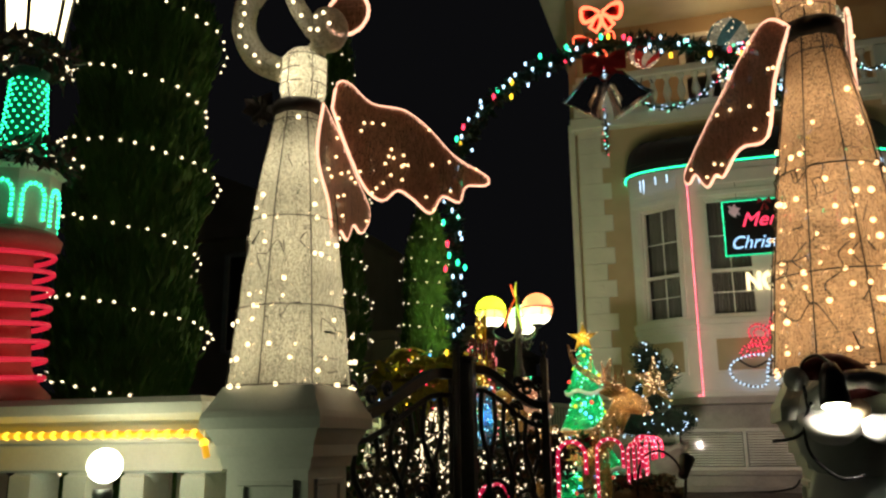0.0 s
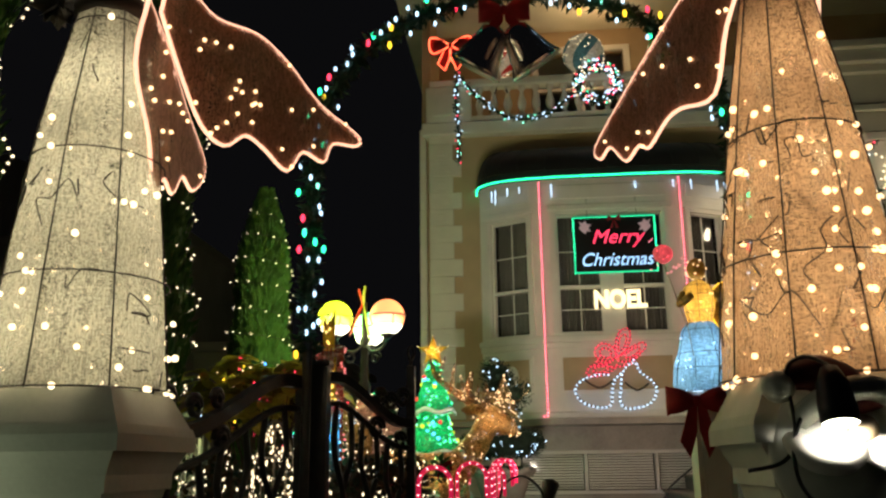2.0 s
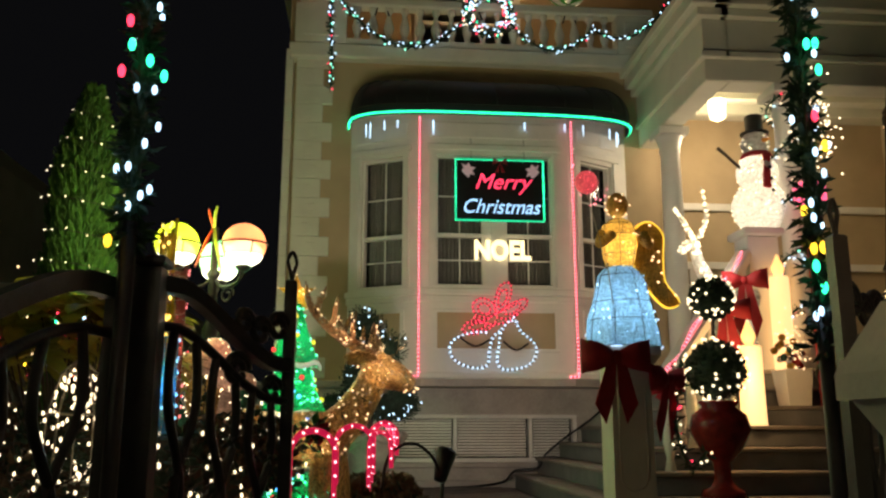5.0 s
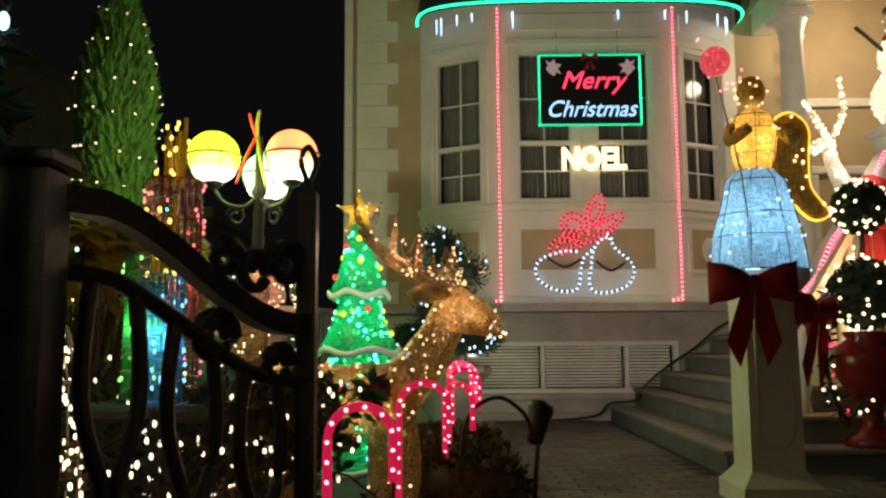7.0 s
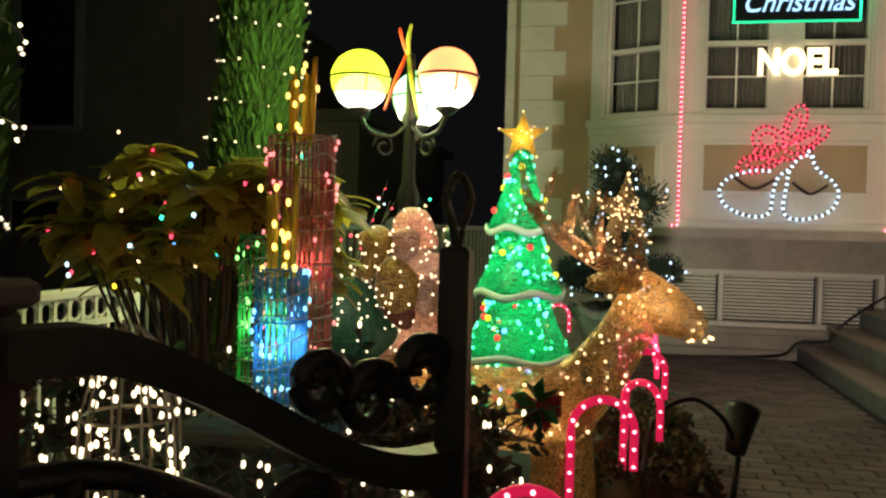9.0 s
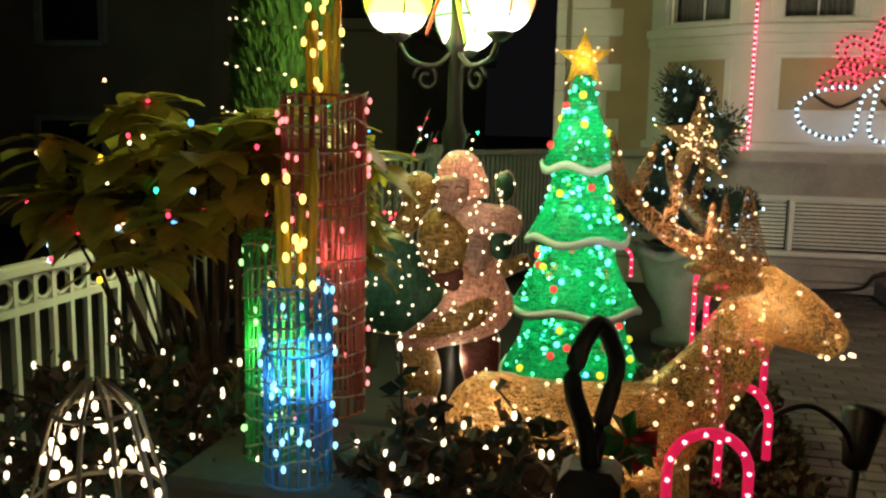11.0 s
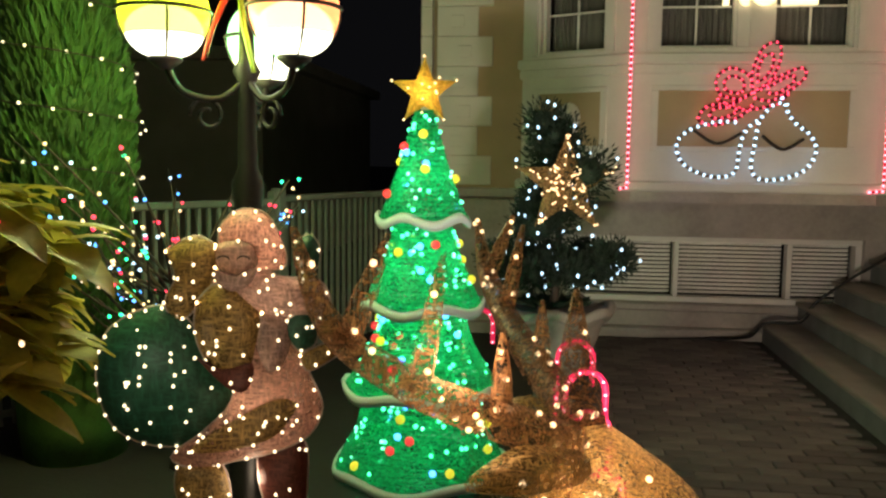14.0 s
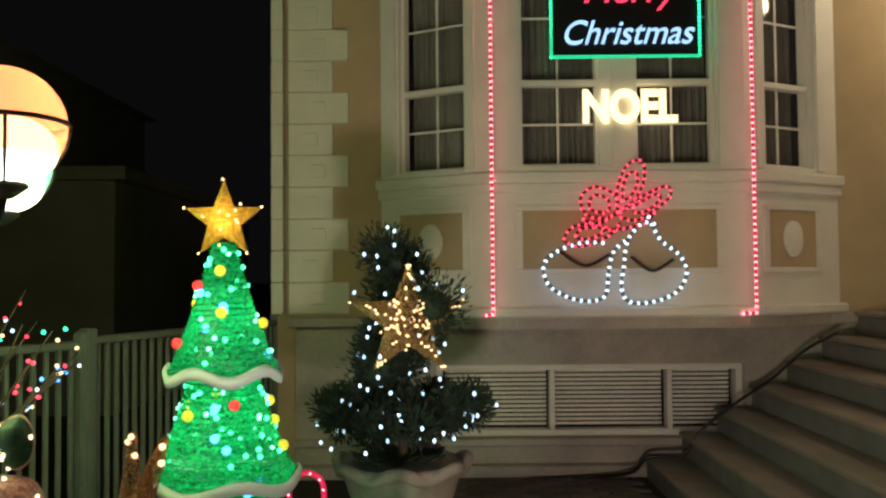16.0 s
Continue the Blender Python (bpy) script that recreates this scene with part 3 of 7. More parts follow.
# ---- balcony balustrade ----
BAL = Mesh()
BAL.lathe((0, 0, 0), [(0.055, 0), (0.055, 0.03), (0.03, 0.06), (0.06, 0.15), (0.065, 0.2), (0.03, 0.34), (0.028, 0.38), (0.05, 0.41), (0.055, 0.44), (0.055, 0.46)], CREAM, 12)
BALM = BAL.mesh("baluster")
balcony = thing("balustrade", (0.8, 0.42, 5.5), "cream stone balustrade with turned balusters", "balustrade", kind="structure")
ms = Mesh()
ms.box(*span(-1.55, 3.1, 0.34, 0.54, 6.06, 6.18), CREAM, bevel=0.02)
part("handrail", ms, balcony)
ms = Mesh()
ms.box(*span(-1.1, 2.7, 0.36, 0.52, 5.5, 5.6), CREAM, bevel=0.01)
part("bottom_rail", ms, balcony)
for x0, x1 in ((-1.6, -0.95), (2.6, 3.1)):
    ms = Mesh()
    ms.box(*span(x0, x1, 0.32, 0.56, 5.5, 6.06), CREAM, bevel=0.012)
    ms.box(*span(x0 + 0.1, x1 - 0.1, 0.305, 0.33, 5.6, 5.96), CREAM, bevel=0.01)
    part("pier", ms, balcony)
for i in range(17):
    ob = new("baluster", BALM)
    ob.location = (-0.82 + 0.205 * i, 0.44, 5.6)
    ob.parent = balcony
    ob.matrix_parent_inverse = balcony.matrix_world.inverted()
up = part("window", Mesh_box(Matrix(), 0.1, 1.5, 2.0, 2.006, 5.5, 7.3, GLASS), house, "dark balcony window")
ms = Mesh()
for x0, x1, z0, z1 in ((0.0, 0.1, 5.5, 7.4), (1.5, 1.6, 5.5, 7.4), (0.1, 1.5, 7.3, 7.4), (0.77, 0.83, 5.5, 7.3), (0.1, 1.5, 6.6, 6.66)):
    ms.box(*span(x0, x1, 1.86, 1.95, z0, z1), WHITE, bevel=0.01)
part("window_frame", ms, up)

# ---- awning ----
def awning_plan(t, grow=0.0):
    """The awning's front edge in plan; t from 0 to 1."""
    a = math.pi * (1 - t)
    c, s = math.cos(a), math.sin(a)
    return 0.9 + (1.78 + grow) * math.copysign(abs(c) ** 0.55, c), WY - (0.66 + grow) * max(0, s) ** 0.6


aw = Mesh()
n, rings = 48, 9
vs, fs = [], []
for j in range(rings):
    u = j / (rings - 1) * math.pi / 2
    for i in range(n + 1):
        x, y = awning_plan(i / n)
        vs.append((0.9 + (x - 0.9) * (0.80 + 0.20 * math.cos(u)), WY + (y - WY) * math.cos(u) - 0.003, 4.52 + 0.50 * math.sin(u)))
for j in range(rings - 1):
    for i in range(n):
        fs.append((j * (n + 1) + i, j * (n + 1) + i + 1, (j + 1) * (n + 1) + i + 1, (j + 1) * (n + 1) + i))
aw.add(vs, fs, AWNING, True)
k = len(vs)
vs2 = [(*awning_plan(i / n), z) for z in (4.38, 4.52) for i in range(n + 1)]
aw.add(vs2, [(i, i + 1, n + 2 + i, n + 1 + i) for i in range(n)], AWNING, True)
awning = thing("awning", (0.9, 0.2, 4.4), "black canvas awning curved over the bay window", "awning")
part("canopy", aw, awning)
for i in range(1, 12):
    rb = Mesh()
    t = i / 12
    x, y = awning_plan(t)
    rb.tube([(0.9 + (x - 0.9) * (0.80 + 0.20 * math.cos(u)), WY + (y - WY) * math.cos(u) - 0.004, 4.52 + 0.50 * math.sin(u) + 0.004) for u in [q * math.pi / 16 for q in range(9)]], 0.008, AWNING, 5)
    part("seam", rb, awning)


def rope_light(name, pts, tube_mat, bulb_mat, step, r, label, rb=None):
    th = thing(name, pts[0], label, "rope light")
    a, b = Mesh(), Mesh()
    a.tube(pts, r, tube_mat, 6)
    b.bulbs(along(pts, step), rb or r * 1.6, bulb_mat)
    part("tube", a, th)
    tagged(part("bulb_string", b, th), kind="stuff")
    return th


rope_light("rope_light", [(*awning_plan(i / n, 0.015), 4.41) for i in range(n + 1)], ROPE_G, G_BULB, 0.035, 0.013, "green rope light along the awning edge")
for x in (0.0, 1.8):
    d = -0.03 if x == 0 else 0.03
    pts = [(x + d, -0.075, 4.38 - 3.10 * i / 30) for i in range(31)] + ([(x + d - 0.1, -0.08, 1.27)] if x else [(x + d - 0.07, -0.08, 1.27)])
    rope_light("rope_light", pts, P_BULB, PT_BULB, 0.045, 0.010, "red rope light down the corner of the bay", 0.017)
rnd = random.Random(3)
ic = thing("icicle_lights", (0.9, -0.05, 4.4), "pale blue icicle lights under the awning", "string light")
for i, (t, l) in enumerate(((0.12, 0.16), (0.16, 0.2), (0.25, 0.12), (0.31, 0.1), (0.42, 0.18), (0.52, 0.1), (0.60, 0.1), (0.66, 0.14), (0.8, 0.14), (0.88, 0.2), (0.92, 0.14))):
    x, y = awning_plan(t, -0.14)
    b = Mesh()
    b.tube([(x, y, 4.36), (x, y, 4.36 - l)], 0.008, C_BULB, 5, r1=0.004)
    part("icicle", b, ic)

# ---- sign in the window ----
SY = -0.03
sign = thing("neon_sign", (0.945, SY, 3.1), "framed greeting sign in red and blue lights", "sign")
ms = Mesh()
ms.box((0.945, SY + 0.015, 3.505), (1.08, 0.012, 0.77), BLACKP)
part("backing", ms, sign)
fr = [(0.41, SY, 3.125), (1.48, SY, 3.125), (1.48, SY, 3.885), (0.41, SY, 3.885), (0.41, SY, 3.125)]
a, b = Mesh(), Mesh()
a.tube(fr, 0.013, ROPE_G, 6)
b.bulbs(along(fr, 0.03), 0.014, G_BULB)
part("border", a, sign, "green rope border")
tagged(part("border_string", b, sign), kind="stuff")
ms = Mesh()
for x in (0.6, 1.25):
    ms.tube([(x, SY + 0.01, 3.89), (x, SY + 0.05, 4.38)], 0.004, WIRE, 4)
part("hanger", ms, sign)


def lettering(text, place, size, depth, material, parent, shear=0.0, stretch=1.0, label="", bulb=None, skip=0.02, bold=0.0):
    cu = bpy.data.curves.new("lettering", "FONT")
    cu.body, cu.size, cu.extrude, cu.shear, cu.align_x, cu.align_y = text, size, depth, shear, "CENTER", "CENTER"
    cu.offset = bold
    tmp = bpy.data.objects.new("lettering", cu)
    scene.collection.objects.link(tmp)
    dg = bpy.context.evaluated_depsgraph_get()
    me = bpy.data.meshes.new_from_object(tmp.evaluated_get(dg))
    bpy.data.objects.remove(tmp)
    me.transform(pose(*place, 90, 0, 0) @ Matrix.Diagonal((stretch, 1, 1, 1)))
    me.materials.clear()
    me.materials.append(material)
    ob = new("lettering", me)
    ob.parent = parent
    ob.matrix_parent_inverse = parent.matrix_world.inverted()
    return tagged(ob, label)


lettering("Merry", (0.97, SY - 0.005, 3.60), 0.27, 0.006, emit("sign_red", (1, 0.05, 0.12), 1.6), sign, 0.35, 1.0, "red light lettering")
lettering("Christmas", (0.95, SY - 0.005, 3.29), 0.25, 0.006, emit("sign_blue", (0.38, 0.66, 1), 1.3), sign, 0.35, 0.92, "pale blue light lettering")
rb = mat("sign_ribbon", (0.30, 0.02, 0.03), 0.6)
for sx, x in ((-1, 0.57), (1, 1.34)):
    ms = Mesh()
    out = [(0, -0.09), (0.05, -0.05), (0.09, 0.0), (0.06, 0.03), (0.09, 0.09), (0.04, 0.06), (0.0, 0.10), (-0.02, 0.05), (-0.08, 0.04), (-0.04, 0.0), (-0.07, -0.06), (-0.02, -0.04)]
    ms.prism([(sx * p, q) for p, q in (out if sx > 0 else out)], 0.01, emit("sign_dove", (0.6, 0.42, 0.45), 0.25), pose(x, SY - 0.006, 3.74))
    part("ornament", ms, sign, "faint winged ornament")
ms = Mesh()
for s in (-1, 1):
    ms.prism([(0, 0), (s * 0.08, 0.05), (s * 0.09, -0.04)], 0.012, rb, pose(0.95, SY - 0.007, 3.86))
    ms.prism([(0, 0), (s * 0.06, -0.12), (s * 0.02, -0.13)], 0.012, rb, pose(0.95, SY - 0.008, 3.85))
part("bow", ms, sign)

noel = thing("letter_lights", (0.95, -0.02, 2.75), "NOEL letters in cream lights on the window", "sign")
lettering("NOEL", (0.965, -0.015, 2.755), 0.32, 0.012, NOEL, noel, 0, 0.82, bold=0.012)

# ---- bells motif under the window ----
RIBBON_BULB = emit("ribbon_bulb", (1, 0.06, 0.12), 2.6)
RIBBON_TUBE = mat("dark_red_tube", (0.16, 0.006, 0.012), 0.35)
motif = thing("bell_motif", (0.95, -0.06, 1.35), "two white light bells with a red ribbon bow", "light motif")
MY = -0.075


def loop(pts):
    return spline([(x, MY, z) for x, z in pts], 6)


bell1 = loop([(0.75, 1.78), (0.60, 1.78), (0.42, 1.72), (0.33, 1.62), (0.37, 1.48), (0.52, 1.39), (0.68, 1.37), (0.77, 1.42), (0.79, 1.58), (0.83, 1.72), (0.92, 1.80)])
bell2 = loop([(1.08, 1.96), (1.16, 1.80), (1.30, 1.68), (1.34, 1.56), (1.27, 1.43), (1.10, 1.36), (0.94, 1.36), (0.88, 1.45), (0.90, 1.62), (0.93, 1.80), (1.04, 1.92), (1.14, 1.90)])
bow = [loop([(0.78, 1.95), (0.64, 1.98), (0.60, 2.10), (0.70, 2.18), (0.84, 2.12), (0.86, 2.0), (0.78, 1.95)]),
       loop([(0.86, 2.0), (0.86, 2.16), (0.93, 2.33), (1.04, 2.36), (1.05, 2.22), (0.97, 2.06), (0.88, 2.0)]),
       loop([(0.9, 2.02), (1.02, 2.10), (1.20, 2.18), (1.24, 2.12), (1.14, 2.02), (1.0, 1.94), (0.88, 1.96)]),
       loop([(0.86, 2.0), (0.72, 1.92), (0.55, 1.90), (0.48, 1.80), (0.60, 1.76), (0.78, 1.82), (0.88, 1.92)]),
       loop([(0.62, 1.95), (0.75, 1.88), (0.9, 1.88), (1.05, 1.92), (1.12, 1.99)])]
for q in list(bow[:4]):
    mid = sum((Vector(p) for p in q), Vector()) / len(q)
    bow.append([mid + (Vector(p) - mid) * 0.55 + Vector((0, 0.012, 0)) for p in q])
for pts, bm_, nm, lb in ((bell1, C_BULB, "bell", "white light bell outline"), (bell2, C_BULB, "bell", "white light bell outline"), *((q, RIBBON_BULB, "ribbon_loop", "red light ribbon") for q in bow)):
    a, b = Mesh(), Mesh()
    a.tube(pts, 0.012 if bm_ is C_BULB else 0.010, CLEARW if bm_ is C_BULB else RIBBON_TUBE, 6)
    b.bulbs(along(pts, 0.055 if bm_ is C_BULB else 0.05), 0.019 if bm_ is C_BULB else 0.016, bm_)
    o = part(nm, a, motif, lb)
    tagged(part("bulb_string", b, o), kind="stuff")
ms = Mesh()
for x0, x1, z in ((0.45, 0.8, 1.66), (0.95, 1.25, 1.62)):
    ms.tube(spline([(x0, MY, z + 0.06), ((x0 + x1) / 2, MY, z - 0.04), (x1, MY, z + 0.04)]), 0.012, WIRE)
part("frame_wire", ms, motif)

# ---- balcony decorations ----
def garland(name, pts, label, rnd, r=0.055, step=0.03, mats=((C_BULB, 5), (COOLG, 2), (R_BULB, 1)), bulb=0.015, every=0.045, needles=5):
    th = thing(name, pts[0], label, "garland")
    a = Mesh()
    a.tube(pts, 0.012, GARLAND, 5)
    fuzz(a, along(pts, step), r * 0.6, needles, r, GARLAND, rnd)
    tagged(part("greenery", a, th), kind="stuff")
    cols = [m for m, w in mats for _ in range(w)]
    ms = {}
    for p in along(pts, every):
        m = rnd.choice(cols)
        d = Vector((rnd.gauss(0, 1), rnd.gauss(0, 1) - 0.7, rnd.gauss(0, 1))).normalized()
        ms.setdefault(m.name, (m, Mesh()))[1].bulbs([p + d * r * 0.9], bulb, m)
    for m, q in ms.values():
        tagged(part("bulb_string", q, th), kind="stuff")
    return th


def swag(a, b, sag, n=14):
    a, b = Vector(a), Vector(b)
    return [a + (b - a) * (i / n) + Vector((0, 0, -sag * 4 * (i / n) * (1 - i / n))) for i in range(n + 1)]


rnd = random.Random(5)
GY = 0.24
for pts in ([(-1.12, GY, 6.2), (-1.16, GY, 5.8), (-1.12, GY, 5.3), (-1.13, GY, 4.85)], swag((-1.1, GY, 6.18), (0.55, GY, 5.85), 0.55), swag((1.15, GY, 5.85), (2.25, GY, 5.8), 0.35), swag((2.25, GY, 5.8), (3.2, -0.1, 6.1), 0.3)):
    garland("garland", pts, "lit green garland hung from the balcony rail", rnd)
wr = thing("wreath", (0.87, GY - 0.02, 5.9), "round wreath covered in white and red lights", "wreath")
circ = [Vector((0.87 + 0.27 * math.cos(a), GY - 0.03, 5.93 + 0.27 * math.sin(a))) for a in [i * math.pi / 14 for i in range(29)]]
a = Mesh()
a.tube(circ, 0.03, GARLAND, 6)
fuzz(a, along(circ, 0.03), 0.06, 7, 0.08, GARLAND, rnd)
tagged(part("greenery", a, wr), kind="stuff")
for m, cnt in ((C_BULB, 70), (N_BULB, 30), (R_BULB, 34), (G_BULB, 12)):
    b = Mesh()
    for _ in range(cnt):
        t, o, q = rnd.uniform(0, 6.283), rnd.uniform(-0.09, 0.09), rnd.uniform(-0.08, -0.02)
        b.bulbs([(0.87 + (0.27 + o) * math.cos(t), GY - 0.03 + q, 5.93 + (0.27 + o) * math.sin(t))], 0.018, m)
    tagged(part("bulb_string", b, wr), kind="stuff")


def striped_ball(x, z, r, c1, label, rnd, flat=1.0):
    th = thing("ball_ornament", (x, 0.44, z - r), label, "ornament", "ornaments on the balcony rail")
    seg, rows = 24, 14
    vs, fs = [], []
    for i in range(rows + 1):
        ph = math.pi * i / rows
        for q in range(seg):
            th_ = 2 * math.pi * q / seg + ph * 0.8
            vs.append((x + r * math.sin(ph) * math.cos(th_), 0.44 + r * math.sin(ph) * math.sin(th_), z - r * math.cos(ph)))
    for q in range(seg):
        ms = Mesh()
        ms.add([vs[i * seg + (q + e) % seg] for i in range(rows + 1) for e in (0, 1)], [(2 * i, 2 * i + 1, 2 * i + 3, 2 * i + 2) for i in range(rows)], c1 if (q // 3) % 2 == 0 else WHITEN, True)
        part("gore", ms, th)
    b = Mesh()
    for _ in range(70):
        d = Vector((rnd.gauss(0, 1), rnd.gauss(0, 1), rnd.gauss(0, 1))).normalized() * r
        b.bulbs([Vector((x, 0.44, z)) + d], 0.012, N_BULB)
    tagged(part("bulb_string", b, th), kind="stuff")
    ms = Mesh()
    ms.tube([(x - 0.09, 0.40, 5.95), (x, 0.42, z - r + 0.02), (x + 0.09, 0.40, 5.95)], 0.012, BLACKP)
    part("stand", ms, th)
    lamp("ornament_bulb", "POINT", (x, 0.44, z), 0.8, (1, 0.8, 0.5), 0.05)


striped_ball(-0.50, 6.50, 0.25, netting("red_stripe", (0.6, 0.03, 0.03), 0.1, 60), "red and white striped light ball", rnd)
striped_ball(0.72, 6.52, 0.30, netting("blue_stripe", (0.12, 0.3, 0.4), 0.1, 60), "blue and white striped light ball", rnd)
striped_ball(1.98, 6.56, 0.32, netting("green_stripe", (0.06, 0.35, 0.05), 0.1, 60), "green and white striped light ball", rnd)


def ribbon_bow(name, place, s, material, label, edge=None, parent=None, rz=0, tails=1.0, category="bow"):
    """A tied bow: two puffed loops, a knot and two tails with notched ends."""
    m = pose(*place, 0, 0, rz) @ Matrix.Diagonal((s, s, s, 1))
    th = thing(name, place, label, category)
    for sx in (-1, 1):
        ms = Mesh()
        rows = []
        for i in range(9):
            u = i / 8
            x = sx * u
            h = 0.12 + 0.34 * math.sin(min(1, u * 1.15) * math.pi * 0.5) + (0.06 if i == 8 else 0)
            dep = 0.16 * math.sin(u * math.pi) + 0.05
            rows.append([(x, -dep, 0.06 - h * 0.9), (x, -dep * 1.7, 0.08), (x, -dep, 0.08 + h), (x, dep, 0.08 + h * 0.9), (x, dep * 1.5, 0.05), (x, dep, 0.06 - h * 0.8)])
        vs = [m @ Vector(p) for r in rows for p in r]
        fs = [(i * 6 + q, i * 6 + (q + 1) % 6, (i + 1) * 6 + (q + 1) % 6, (i + 1) * 6 + q) for i in range(8) for q in range(6)]
        fs += [tuple(range(48, 54))]
        ms.add(vs, fs, material, True)
        part("loop", ms, th)
        ms = Mesh()
        out = [(0, 0), (sx * 0.25, -0.02), (sx * 0.62, -1.0 * tails), (sx * 0.30, -1.45 * tails), (sx * 0.04, -0.75 * tails)]
        ms.prism(out, 0.05, material, m @ pose(0, -0.10 - 0.02 * sx, 0, 8, 0, 0))
        part("tail", ms, th)
        if edge:
            ms = Mesh()
            ms.tube([m @ Vector(p) for p in spline([(0.08 * sx, -0.2, 0.02), (0.45 * sx, -0.2, -0.22), (0.85 * sx, -0.2, -0.32), (1.02 * sx, -0.2, 0.0), (0.98 * sx, -0.2, 0.48), (0.6 * sx, -0.2, 0.46), (0.25 * sx, -0.2, 0.24), (0.08 * sx, -0.2, 0.12)], 4)], 0.011, edge, 5, True)
            ms.tube([m @ pose(0, -0.16, 0, 8) @ Vector((x, 0, z)) for x, z in out], 0.011, edge, 5, True)
            part("edge_light", ms, th)
    ms = Mesh()
    ms.ball(m @ Vector((0, -0.12, 0.08)), 0.17 * s, material, 8, (0.9, 0.8, 1.15))
    part("knot", ms, th)
    return th


EDGE_R = emit("bow_edge", (1, 0.12, 0.05), 4)
ribbon_bow("light_bow", (-1.22, 0.22, 6.62), 0.30, REDV, "red bow outlined with orange-red lights", EDGE_R, tails=0.8)

# ---- gate piers, wall and angels ----
layout[0] = STREET
def pier(x, y, label):
    th = thing("gate_pier", (x, y, -0.6), label, "pier", "gate piers")
    ms = Mesh()
    ms.box((x, y, -0.17), (0.40, 0.40, 1.62), PIERM, bevel=0.01)
    part("shaft", ms, th)
    ms = Mesh()
    ms.box((x, y, -0.80), (0.48, 0.48, 0.36), PIERM, bevel=0.02)
    part("plinth", ms, th)
    for a in (0, 90, 180, 270):
        ms = Mesh()
        m = Matrix.Translation((x, y, 0)) @ pose(0, 0, 0, 0, 0, a)
        for c, s in (((0, -0.203, 0.52), (0.27, 0.02, 0.03)), ((0, -0.203, -0.32), (0.27, 0.02, 0.03)), ((-0.12, -0.203, 0.10), (0.03, 0.02, 0.81)), ((0.12, -0.203, 0.10), (0.03, 0.02, 0.81))):
            ms.box(m @ Vector(c), s, PIERM, m=m.to_3x3().to_4x4(), bevel=0.006)
        part("panel_frame", ms, th)
    c = math.sqrt(2)
    for z0, r0, z1, r1 in ((0.58, 0.215, 0.63, 0.225), (0.63, 0.24, 0.68, 0.24), (0.68, 0.24, 0.75, 0.275), (0.75, 0.295, 0.80, 0.295), (0.80, 0.295, 0.83, 0.285), (0.83, 0.28, 0.94, 0.225)):
        ms = Mesh()
        ms.lathe((x, y, 0), [(r0 * c, z0), (r1 * c, z1)], PIERM, 4, pose(0, 0, 0, 0, 0, 45), smooth=False)
        part("cap_moulding", ms, th, "moulded plaster cap")
    return th


pier(-1.86, -8.15, "pale plaster gate pier under a lit angel")
layout[0] = STREET_R
pier(0.56, -8.15, "pale plaster gate pier with a figure on its front")

layout[0] = STREET
rail = thing("garden_wall", (-4, -8.15, -0.6), "pale balustrade wall with an amber rope light", "wall", kind="structure")
ms = Mesh()
ms.box(*span(-9.0, -2.2, -8.36, -7.94, 0.80, 0.91), PIERM, bevel=0.03)
ms.box(*span(-9.0, -2.2, -8.32, -7.98, 0.70, 0.80), PIERM, bevel=0.02)
part("coping", ms, rail)
ms = Mesh()
ms.box(*span(-9.0, -2.14, -8.28, -8.02, -1.1, 0.12), PIERM)
ms.box(*span(-9.0, -2.14, -8.26, -8.04, 0.56, 0.70), PIERM, bevel=0.01)
part("wall_base", ms, rail)
WB = Mesh()
WB.box((0, 0, 0.22), (0.13, 0.2, 0.46), PIERM, bevel=0.03)
WB.lathe((0, 0, 0), [(0.10, 0), (0.06, 0.05), (0.12, 0.16), (0.06, 0.32), (0.05, 0.36), (0.10, 0.44)], PIERM, 14)
layout[0] = Matrix()
WBM = WB.mesh("baluster")
layout[0] = STREET
for i in range(20):
    ob = new("baluster", WBM)
    ob.location = STREET @ Vector((-2.30 - 0.33 * i, -8.15, 0.12))
    ob.scale = (0.862, 0.862, 0.862)
    ob.parent = rail
    ob.matrix_parent_inverse = rail.matrix_world.inverted()
rope_light("rope_light", [(-9 + 0.1 * i, -8.39, 0.735) for i in range(69)] + [(-2.16, -8.39, 0.70), (-2.14, -8.39, 0.63)], ROPE_Y, Y_BULB, 0.07, 0.016, "amber rope light along the wall coping", 0.028)
ms = Mesh()
ms.box(*span(1.0, 9.0, -8.3, -8.0, -1.1, 0.85), PIERM)
solid("garden_wall_plain", ms, "pale plaster wall beyond the gate", "wall", "structure")

fl = thing("floodlight", (-2.55, -8.62, 0.4), "small bright floodlight with a green and red ribbon", "floodlight")
ms = Mesh()
ms.ball((-2.55, -8.55, 0.60), 0.075, FLOODGLASS, 10)
part("bulb", ms, fl)
ms = Mesh()
ms.lathe((-2.55, -8.55, 0.42), [(0.03, 0), (0.045, 0.06), (0.04, 0.08)], BLACKP, 10)
ms.tube([(-2.55, -8.55, 0.43), (-2.55, -8.4, 0.40), (-2.55, -8.3, 0.40)], 0.012, BLACKP)
part("holder", ms, fl)
# green ribbon cloth made to glow, for the flood's light on it
GRIB, RRIB = emit("green_ribbon_glow", (0.02, 0.8, 0.35), 0.8), REDV
